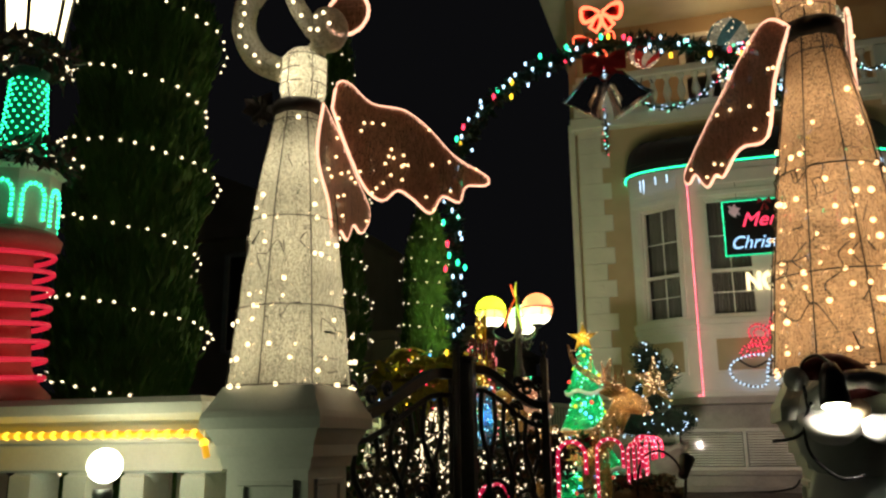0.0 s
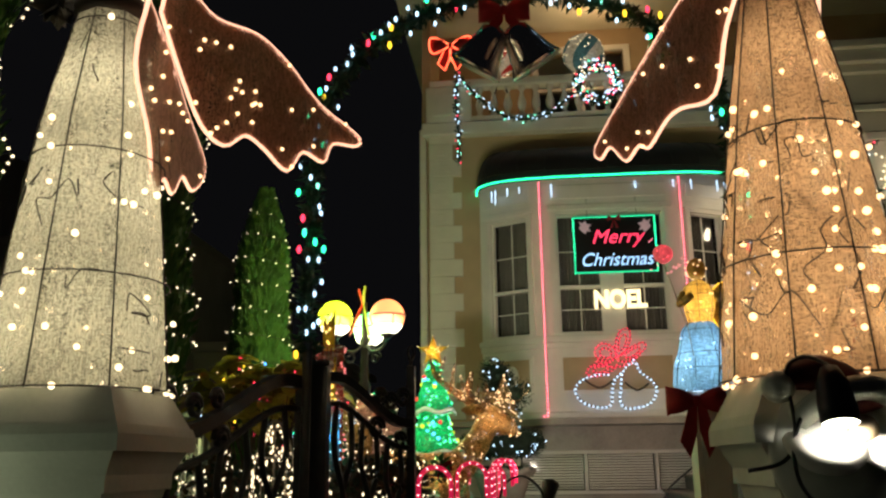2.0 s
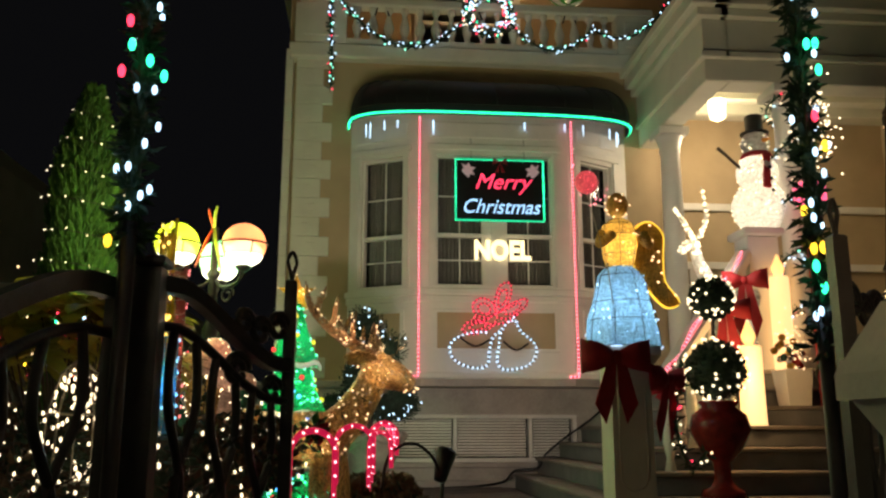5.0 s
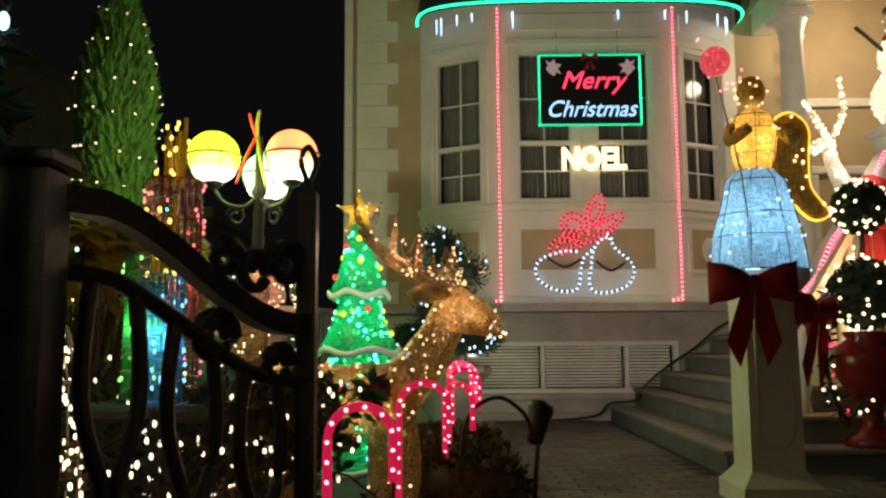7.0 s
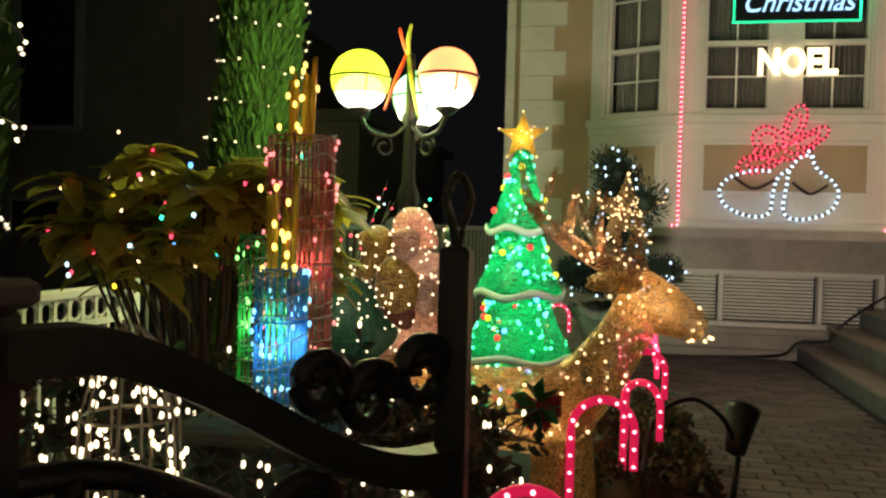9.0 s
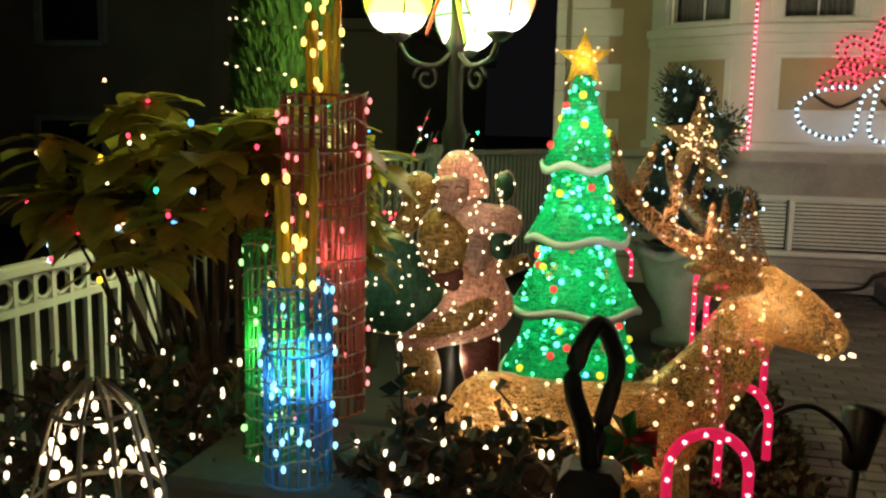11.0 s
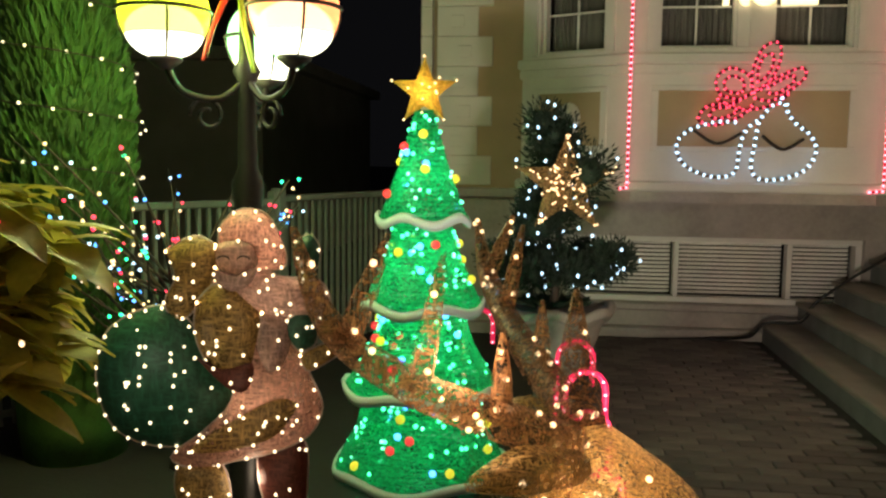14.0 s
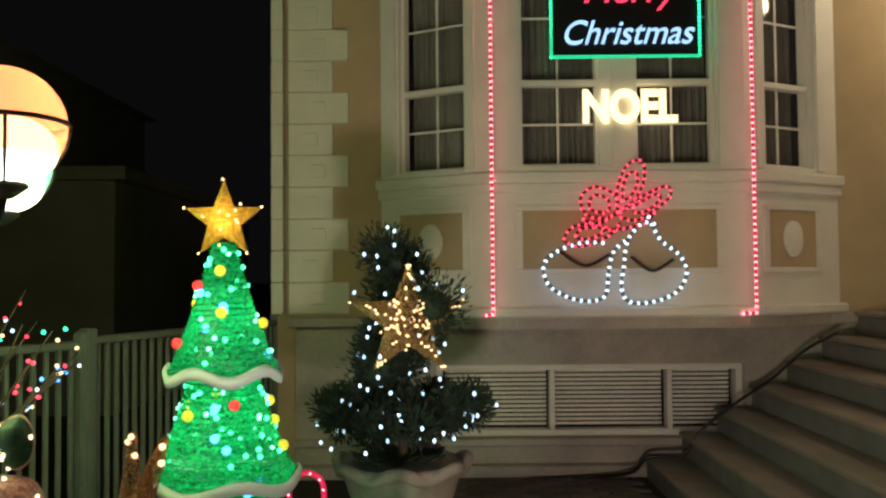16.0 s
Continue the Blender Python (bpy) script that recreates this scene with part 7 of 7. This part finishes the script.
for k in range(420):
    if k % 2:
        p = Vector((rnd.uniform(-2.3, -1.68), rnd.uniform(-6.1, -5.35), rnd.uniform(0.45, 0.72)))
    else:
        p = Vector((rnd.uniform(-1.40, -0.95), rnd.uniform(-6.05, -5.70), rnd.uniform(0.45, 0.70)))
    q = p + Vector((rnd.gauss(0, 0.1), rnd.gauss(0, 0.05), rnd.gauss(0.02, 0.06)))
    tw.tube([p, (p + q) / 2 + Vector((0, 0, 0.03)), q], 0.0035, TWIG, 4)
    if rnd.random() < 0.6:
        b.bulbs([q], 0.0075, N_BULB, 1.8)
    for _ in range(9):
        leaf_tuft(tw, p.lerp(q, rnd.random()), Vector((rnd.gauss(0, 1), rnd.gauss(0, 1), rnd.gauss(0.3, 1))), 0.055, SOIL if rnd.random() < 0.6 else NEEDLE, rnd, 0.3)
tagged(part("twig_mass", tw, shrub), kind="stuff")
tagged(part("bulb_string", b, shrub), kind="stuff")

# ---- bare tree with coloured lights ----
rnd = random.Random(121)
bare = thing("bare_tree", (-2.33, -3.0, 0), "small leafless tree with tiny coloured lights", "tree")
ms = Mesh()
ms.tube(spline([(-2.33, -3.0, 0), (-2.31, -3.0, 0.4), (-2.33, -3.0, 0.8)]), 0.03, TWIG, 7, r1=0.018)
part("trunk", ms, bare)
twigs = []
for k in range(38):
    a = rnd.uniform(0, 6.283)
    p0 = Vector((-2.33, -3.0, rnd.uniform(0.5, 0.9)))
    d = Vector((math.cos(a) * 0.55, math.sin(a) * 0.55, rnd.uniform(0.3, 0.75)))
    pts = spline([p0, p0 + d * 0.5 + Vector((0, 0, -0.03)), p0 + d + Vector((rnd.gauss(0, 0.05), rnd.gauss(0, 0.05), 0))], 5)
    b1 = Mesh()
    b1.tube(pts, 0.009, TWIG, 5, r1=0.003)
    part("branch", b1, bare)
    twigs += pts[3:]
for m, cnt in ((R_BULB, 60), (W_BULB, 50), (B_BULB, 26), (G_BULB, 22), (C_BULB, 26)):
    b = Mesh()
    b.bulbs([rnd.choice(twigs) + Vector((rnd.gauss(0, 0.02), rnd.gauss(0, 0.02), rnd.gauss(0, 0.02))) for _ in range(int(cnt * 1.3))], 0.0105, m)
    tagged(part("bulb_string", b, bare), kind="stuff")

# ---- pedestal with the blue angel ----
ped = thing("pedestal", (1.09, -4.2, 0), "cream panelled pedestal by the steps", "pedestal")
ms = Mesh()
c = math.sqrt(2)
ms.lathe((1.09, -4.2, 0), [(0.20 * c, 0), (0.20 * c, 0.12), (0.165 * c, 0.16), (0.135 * c, 0.2), (0.13 * c, 1.08), (0.15 * c, 1.1), (0.19 * c, 1.16), (0.19 * c, 1.22)], CREAM, 4, pose(0, 0, 0, 0, 0, 45), smooth=False)
part("shaft", ms, ped)
ms = Mesh()
ms.tube([(1.0, -4.335, 0.96), (1.18, -4.335, 0.96), (1.18, -4.335, 0.38), (1.15, -4.335, 0.33), (1.09, -4.335, 0.31), (1.03, -4.335, 0.33), (1.0, -4.335, 0.38)], 0.008, CREAM, 5, True)
part("panel_moulding", ms, ped)
ribbon_bow("red_bow", (0.95, -4.48, 1.12), 0.22, REDV, "large red velvet bow on the pedestal", tails=1.25)
ribbon_bow("red_bow", (1.36, -4.25, 1.0), 0.18, REDV, "large red velvet bow on a lit garland", tails=1.5, rz=35)
rnd = random.Random(131)
ms = Mesh()
skirt(ms, 1.09, -4.2, [(0.245, 1.22), (0.225, 1.4), (0.15, 1.70), (0.10, 1.76)], BLUEN, rnd, 130, C_BULB, wires=8, rb=0.010, tangle=6)
skirt(ms, 1.09, -4.2, [(0.09, 1.76), (0.11, 1.85), (0.13, 1.98), (0.10, 2.06), (0.05, 2.10)], GOLDN, rnd, 60, W_BULB, wires=6, rb=0.009, tangle=4)
ms.ball((1.09, -4.2, 2.20), 0.075, GOLDN, 10, (1, 1, 1.2))
for s in (-1, 1):
    ms.tube(spline([(1.09 + s * 0.12, -4.22, 2.0), (1.09 + s * 0.17, -4.32, 1.9), (1.09 + s * 0.10, -4.42, 1.95)], 4), 0.03, GOLDN, 8)
for _ in range(22):
    d = Vector((rnd.gauss(0, 1), rnd.gauss(0, 1), rnd.gauss(0, 1))).normalized()
    ms.bulbs([Vector((1.09, -4.2, 2.2)) + d * 0.085], 0.009, W_BULB)
YROPE = emit("yellow_rope", (1, 0.62, 0.05), 1.6)
AW = [(0.02, 0.0), (0.08, 0.14), (0.20, 0.20), (0.31, 0.12), (0.30, -0.05), (0.31, -0.22), (0.42, -0.36), (0.30, -0.40), (0.16, -0.28), (0.06, -0.12)]
wing(ms, AW, (1.16, -4.12, 1.92), 15, GOLDN, YROPE, rnd, 16, W_BULB)
solid("angel_figure", ms, "small blue and gold netted angel figure on a pedestal", "light figure")
lamp("angel_fill", "POINT", (1.09, -4.2, 1.45), 3.5, (0.6, 0.85, 1), 0.03)
lamp("angel_fill", "POINT", (1.09, -4.2, 1.9), 2.4, (1, 0.75, 0.35), 0.03)
pb = thing("light_ball", (0.77, -4.6, 2.14), "small pink sparkling light ball on a thin wire", "ornament")
ms = Mesh()
ms.ball((0.77, -4.6, 2.24), 0.075, netting("pink_mesh", (0.7, 0.22, 0.25), 0.15, 70), 10)
part("shell", ms, pb)
b = Mesh()
for _ in range(30):
    d = Vector((rnd.gauss(0, 1), rnd.gauss(0, 1), rnd.gauss(0, 1))).normalized()
    b.bulbs([Vector((0.77, -4.6, 2.24)) + d * rnd.choice([0.07, 0.07, 0.15])], 0.007, PT_BULB)
tagged(part("bulb_string", b, pb), kind="stuff")
ms = Mesh()
ms.tube([(0.77, -4.6, 2.17), (0.95, -4.4, 1.7), (1.02, -4.35, 1.2)], 0.004, CLEARW, 4)
part("wire", ms, pb)
lamp("ball_bulb", "POINT", (0.77, -4.6, 2.24), 0.3, (1, 0.4, 0.4), 0.02)

# ---- topiary in a red urn, garland, candle, gifts on the steps ----
topi = thing("topiary", (2.14, -3.2, 0.18), "two-ball topiary with white lights in a red urn", "potted plant")
ms = Mesh()
ms.lathe((2.14, -3.2, 0.18), [(0.18, 0), (0.16, 0.05), (0.10, 0.08), (0.06, 0.14), (0.07, 0.26), (0.15, 0.34), (0.235, 0.5), (0.21, 0.62), (0.13, 0.68), (0.16, 0.72), (0.14, 0.73)], REDC, 24)
part("urn", ms, topi, "red glazed urn with dark relief")
ms = Mesh()
ms.tube([(2.14, -3.2, 0.8), (2.14, -3.2, 1.72)], 0.015, TWIG, 6)
part("trunk", ms, topi)
for z, r in ((1.15, 0.25), (1.72, 0.18)):
    a, b = Mesh(), Mesh()
    a.ball((2.14, -3.2, z), r * 0.85, NEEDLE, 10)
    for _ in range(900):
        d = Vector((rnd.gauss(0, 1), rnd.gauss(0, 1), rnd.gauss(0, 1))).normalized()
        leaf_tuft(a, Vector((2.14, -3.2, z)) + d * r * 0.82, d + Vector((rnd.gauss(0, 0.5), rnd.gauss(0, 0.5), rnd.gauss(0, 0.5))), 0.045, NEEDLE, rnd, 0.25)
    for _ in range(70):
        d = Vector((rnd.gauss(0, 1), rnd.gauss(0, 1), rnd.gauss(0, 1))).normalized()
        b.bulbs([Vector((2.14, -3.2, z)) + d * r * 1.02], 0.015, N_BULB)
    o = part("leaf_ball", a, topi)
    tagged(part("bulb_string", b, topi), kind="stuff")
garland("garland", spline([(1.50, -4.15, 1.15), (1.42, -4.2, 0.75), (1.50, -4.2, 0.45), (1.62, -4.2, 0.55)], 6), "lit garland hanging below the red bow", rnd, 0.06, 0.03, ((N_BULB, 3), (W_BULB, 2), (R_BULB, 1)), 0.012, 0.045)
WAX, FLAME = emit("candle_wax_glow", (1, 0.62, 0.26), 1.3), emit("candle_flame", (1, 0.52, 0.16), 1.7)


def plastic_candle(x, y, z, h, r, label):
    cd = thing("candle_light", (x, y, z), label, "candle", "glowing candles on the steps")
    ms = Mesh()
    ms.lathe((x, y, z), [(r * 1.05, 0), (r, 0.02), (r * 0.96, h - 0.02), (r * 0.9, h), (r * 0.55, h - 0.012)], WAX, 20)
    part("wax", ms, cd)
    ms = Mesh()
    ms.lathe((x, y, z + h - 0.01), [(0.02, 0), (0.055, 0.06), (0.065, 0.10), (0.035, 0.17), (0.006, 0.24)], FLAME, 14)
    part("flame", ms, cd)


plastic_candle(2.80, -2.40, 0.72, 0.70, 0.11, "tall glowing cream plastic candle on the steps")
plastic_candle(3.48, -1.72, 1.08, 1.10, 0.10, "glowing cream plastic candle higher up the steps")
lamp("candle_lamp", "POINT", (2.62, -2.75, 1.2), 16, (1, 0.6, 0.25), 0.08)
gift = thing("gift_basket", (3.40, -1.99, 0.90), "pale basket of red and gold ornaments on a step", "basket")
ms = Mesh()
ms.lathe((3.40, -1.99, 0.90), [(0.15, 0), (0.19, 0.32), (0.195, 0.34)], WHITE, 4, pose(0, 0, 0, 0, 0, 45), smooth=False)
part("basket", ms, gift)
for k in range(26):
    ms = Mesh()
    ms.ball((3.40 + rnd.gauss(0, 0.06), -1.99 + rnd.gauss(0, 0.05), 1.27 + abs(rnd.gauss(0, 0.16))), 0.035, rnd.choice([REDC, SILVER, STARN, GARLAND]), 8)
    part("bauble", ms, gift)
b = Mesh()
b.bulbs([(3.40 + rnd.gauss(0, 0.09), -2.04 + rnd.gauss(0, 0.05), 1.42 + rnd.gauss(0, 0.17)) for _ in range(60)], 0.011, W_BULB)
tagged(part("bulb_string", b, gift), kind="stuff")

# handrail with red swags
hr = thing("stair_rail", (2.0, -3.2, 0.2), "white stair parapet rising beside the steps with red swags", "parapet")
ms = Mesh()
for (x0, y0, z0), (x1, y1, z1) in (((1.75, -3.0, 1.02), (3.25, -1.5, 2.45)),):
    a, bq = Vector((x0, y0, z0)), Vector((x1, y1, z1))
    d = bq - a
    m = d.to_track_quat("X", "Z").to_matrix().to_4x4()
    ms.box((a + bq) / 2, (d.length, 0.16, 0.12), WHITE, m=m, bevel=0.02)
part("handrail", ms, hr)
for i in range(9):
    u = (i + 0.5) / 9
    p = Vector((1.75, -3.0, 1.02)).lerp(Vector((3.25, -1.5, 2.45)), u)
    ms = Mesh()
    zf = 0.18 * (1 + int((p.y + 3.35) / 0.3))
    ms.lathe((p.x, p.y, zf), [(0.05, 0), (0.03, 0.1), (0.055, 0.3 * (p.z - zf)), (0.025, 0.75 * (p.z - zf)), (0.05, p.z - zf - 0.04)], WHITE, 10)
    part("baluster", ms, hr)
ms = Mesh()
ms.box((3.42, -1.42, 1.95), (0.32, 0.32, 1.38), WHITE, bevel=0.015)
ms.box((3.42, -1.42, 2.68), (0.42, 0.42, 0.08), WHITE, bevel=0.015)
part("newel", ms, hr)
rope_light("rope_light", [Vector((1.72, -3.08, 1.0)).lerp(Vector((3.2, -1.6, 2.42)), i / 20) + Vector((-0.05, -0.05, 0.03 * math.sin(i))) for i in range(21)], P_BULB, PT_BULB, 0.05, 0.014, "red rope light along the stair parapet")
for u in (0.55, 0.8):
    p = Vector((1.75, -3.1, 0.95)).lerp(Vector((3.25, -1.6, 2.35)), u)
    ribbon_bow("red_bow", p + Vector((0.04, -0.12, 0.0)), 0.21, REDV, "red velvet bow tied to the stair parapet", tails=1.8, rz=-30)
ribbon_bow("red_bow", (1.72, -3.2, 1.0), 0.13, REDV, "red velvet bow at the foot of the parapet", tails=0.5, rz=-20)

# snowman on the newel
sn = thing("snowman", (3.50, -1.42, 2.72), "lit white mesh snowman with black hat and red scarf", "light figure")
for z, r in ((2.98, 0.29), (3.36, 0.22), (3.68, 0.15)):
    ms, b = Mesh(), Mesh()
    ms.ball((3.50, -1.42, z), r, WHITEN, 14, (1, 1, 0.98))
    o = part("ball", ms, sn)
    for _ in range(int(200 * r)):
        d = Vector((rnd.gauss(0, 1), rnd.gauss(0, 1), rnd.gauss(0, 1))).normalized()
        b.bulbs([Vector((3.50, -1.42, z)) + d * r], 0.012, N_BULB)
    tagged(part("bulb_string", b, o), kind="stuff")
ms = Mesh()
ms.lathe((3.50, -1.42, 3.79), [(0.15, 0), (0.15, 0.015), (0.09, 0.02), (0.095, 0.20), (0.085, 0.21)], BLACKP, 20)
part("hat", ms, sn)
ms = Mesh()
ms.tube([(3.50 + 0.13 * math.cos(t), -1.42 + 0.13 * math.sin(t), 3.54) for t in [k * math.pi / 8 for k in range(16)]], 0.035, REDV, 6, True)
ms.box((3.50, -1.63, 3.33), (0.075, 0.03, 0.42), REDV, m=pose(0, 0, 0, -12, 8, 0), bevel=0.01)
part("scarf", ms, sn)
for k in range(3):
    ms = Mesh()
    ms.ball((3.53, -1.64 - 0.02 * k, 3.36 - 0.13 * k), 0.02, BLACKP, 6)
    part("button", ms, sn)
for s in (-1, 1):
    ms = Mesh()
    ms.tube([(3.50 + s * 0.2, -1.45, 3.4), (3.50 + s * 0.38, -1.5, 3.53), (3.50 + s * 0.46, -1.5, 3.6)], 0.018, TWIG, 6)
    part("arm", ms, sn)
ms = Mesh()
# nose colour carries a faint glow so it shows at night
ms.tube([(3.52, -1.56, 3.68), (3.54, -1.68, 3.66)], 0.025, emit("carrot_glow", (0.8, 0.3, 0.05), 0.15), 6, r1=0.005)
part("nose", ms, sn)
lamp("snowman_bulb", "POINT", (3.50, -1.42, 3.0), 6, (1, 0.85, 0.6), 0.05)
lamp("snowman_bulb", "POINT", (3.50, -1.42, 3.4), 4, (1, 0.85, 0.6), 0.05)

# white light deer behind the parapet
rnd = random.Random(141)
wd = thing("white_deer_figure", (3.1, -1.7, 1.26), "small white wire deer figure covered in cool lights", "light figure")
b = Mesh()
segs = [("body", [(3.05, -1.75, 1.75), (2.75, -1.8, 1.78), (2.6, -1.82, 1.85)], [0.12, 0.12, 0.09]), ("neck", [(2.6, -1.82, 1.85), (2.48, -1.84, 2.05), (2.44, -1.85, 2.2)], [0.09, 0.06, 0.06]),
        ("head", [(2.46, -1.85, 2.22), (2.36, -1.88, 2.2), (2.28, -1.9, 2.14)], [0.06, 0.05, 0.025]), ("antler", [(2.44, -1.83, 2.26), (2.36, -1.8, 2.42), (2.28, -1.78, 2.55)], [0.025, 0.02, 0.01]), ("antler", [(2.48, -1.86, 2.26), (2.56, -1.9, 2.45), (2.52, -1.92, 2.7)], [0.025, 0.02, 0.01])]
segs += [("leg", [(x, y, 1.72), (x, y, 1.4), (x, y, 0.99)], [0.05, 0.03, 0.025]) for x, y in ((3.0, -1.8), (3.0, -1.7), (2.65, -1.86), (2.65, -1.76))]
for nm, pts, rr in segs:
    ms = Mesh()
    ln = limb(ms, [(x + 0.14, y, 1.26 + (z - 1.16) * 1.15) for x, y, z in pts], rr, WHITEN, 8)
    part(nm, ms, wd)
    shell_bulbs(b, *ln, 46, rnd, 0.016, N_BULB)
tagged(part("bulb_string", b, wd), kind="stuff")
# fill lamp added in front of the deer to lift its brightness
lamp("white_deer_fill", "POINT", (2.72, -2.1, 2.25), 6, (1, 0.9, 0.75), 0.1)

# red striped pole lantern and porch garlands
pl = thing("pole_lantern", (3.68, -2.1, 1.0), "red and green striped pole with a pink lantern", "lantern")
ms = Mesh()
ms.lathe((3.68, -2.1, 0.9), [(0.08, 0), (0.07, 1.9)], REDV, 12)
part("pole", ms, pl)
ms = Mesh()
ms.tube([(3.68 + 0.08 * math.cos(t), -2.1 + 0.08 * math.sin(t), 0.95 + 0.095 * t) for t in [k * 0.4 for k in range(48)]], 0.02, GARLAND, 5)
part("stripe", ms, pl)
ms = Mesh()
ms.lathe((3.68, -2.1, 2.8), [(0.10, 0), (0.15, 0.06), (0.15, 0.22), (0.09, 0.26)], emit("pink_lantern", (1, 0.12, 0.25), 1.6), 14)
part("glass", ms, pl)
ms = Mesh()
ms.lathe((3.68, -2.1, 3.06), [(0.17, 0), (0.05, 0.15), (0.01, 0.2)], CREAM, 10)
part("cap", ms, pl)
rnd = random.Random(151)
garland("garland", [(3.78 + 0.19 * math.cos(i * 0.5), -1.58 + 0.19 * math.sin(i * 0.5), 1.5 + 0.045 * i) for i in range(60)], "lit garland wound round the porch column", rnd, 0.06, 0.035, ((C_BULB, 3), (COOLG, 2), (N_BULB, 2), (R_BULB, 1)), 0.015, 0.06)
sf = thing("light_cluster", (3.78, -2.1, 3.4), "dense cluster of bright white lights by the porch", "light figure")
b = Mesh()
for _ in range(170):
    b.bulbs([(3.78 + rnd.gauss(0, 0.13), -2.05 + rnd.gauss(0, 0.1), 3.70 + rnd.gauss(0, 0.22))], 0.016, N_BULB)
tagged(part("bulb_string", b, sf), kind="stuff")
ms = Mesh()
ms.tube([(3.78, -2.05, 3.3), (3.78, -2.05, 4.3)], 0.012, CLEARW, 5)
part("frame_wire", ms, sf)
ms = Mesh()
for k in range(2):
    ms.lathe((3.7, -0.1, 4.45), [(0.02, 0), (0.10, 0.05), (0.12, 0.25), (0.05, 0.36)], LAMPGLASS, 8) if k == 0 else ms.tube([(3.7, -0.1, 4.8), (3.7, -0.1, 4.86)], 0.01, IRON, 5)
solid("porch_pendant", ms, "glass pendant lantern under the porch ceiling", "lantern")

# ---- brick pavers of the path ----
path = thing("pavement", (0.5, -3, 0), "dark brick paver path to the steps", "pavement", kind="structure")
ms = Mesh()
ms.box(*span(-0.45, 5.6, -7.0, 0.6, -0.01, 0.012), PAVER2)
part("paver_bed", ms, path)
pv = Mesh()
pv.box((0, 0, 0.018), (0.192, 0.092, 0.022), PAVER, bevel=0.006)
pvm = pv.mesh("paver")
rest = Mesh()
rnd = random.Random(161)
count = 0
for j in range(62):
    y = 0.32 - 0.1 * j
    for i in range(12):
        x = -0.32 + 0.2 * i + (0.1 if j % 2 else 0)
        if x > 1.05 and y > -3.3 or x > 1.9:
            continue
        tilt = (rnd.uniform(-0.8, 0.8), rnd.uniform(-0.8, 0.8), rnd.uniform(-1, 1))
        z = rnd.uniform(-0.002, 0.002)
        if -4.6 < y < 0.4 and x < 1.0 and count < 300:
            ob = new("paver", pvm)
            ob.matrix_world = pose(x, y, z, *tilt)
            ob.parent, ob.matrix_parent_inverse = path, path.matrix_world.inverted()
            count += 1
        else:
            rest.box((x, y, 0.018 + z), (0.192, 0.092, 0.022), PAVER, bevel=0.006)
tagged(part("paver_rest", rest, path), kind="stuff")
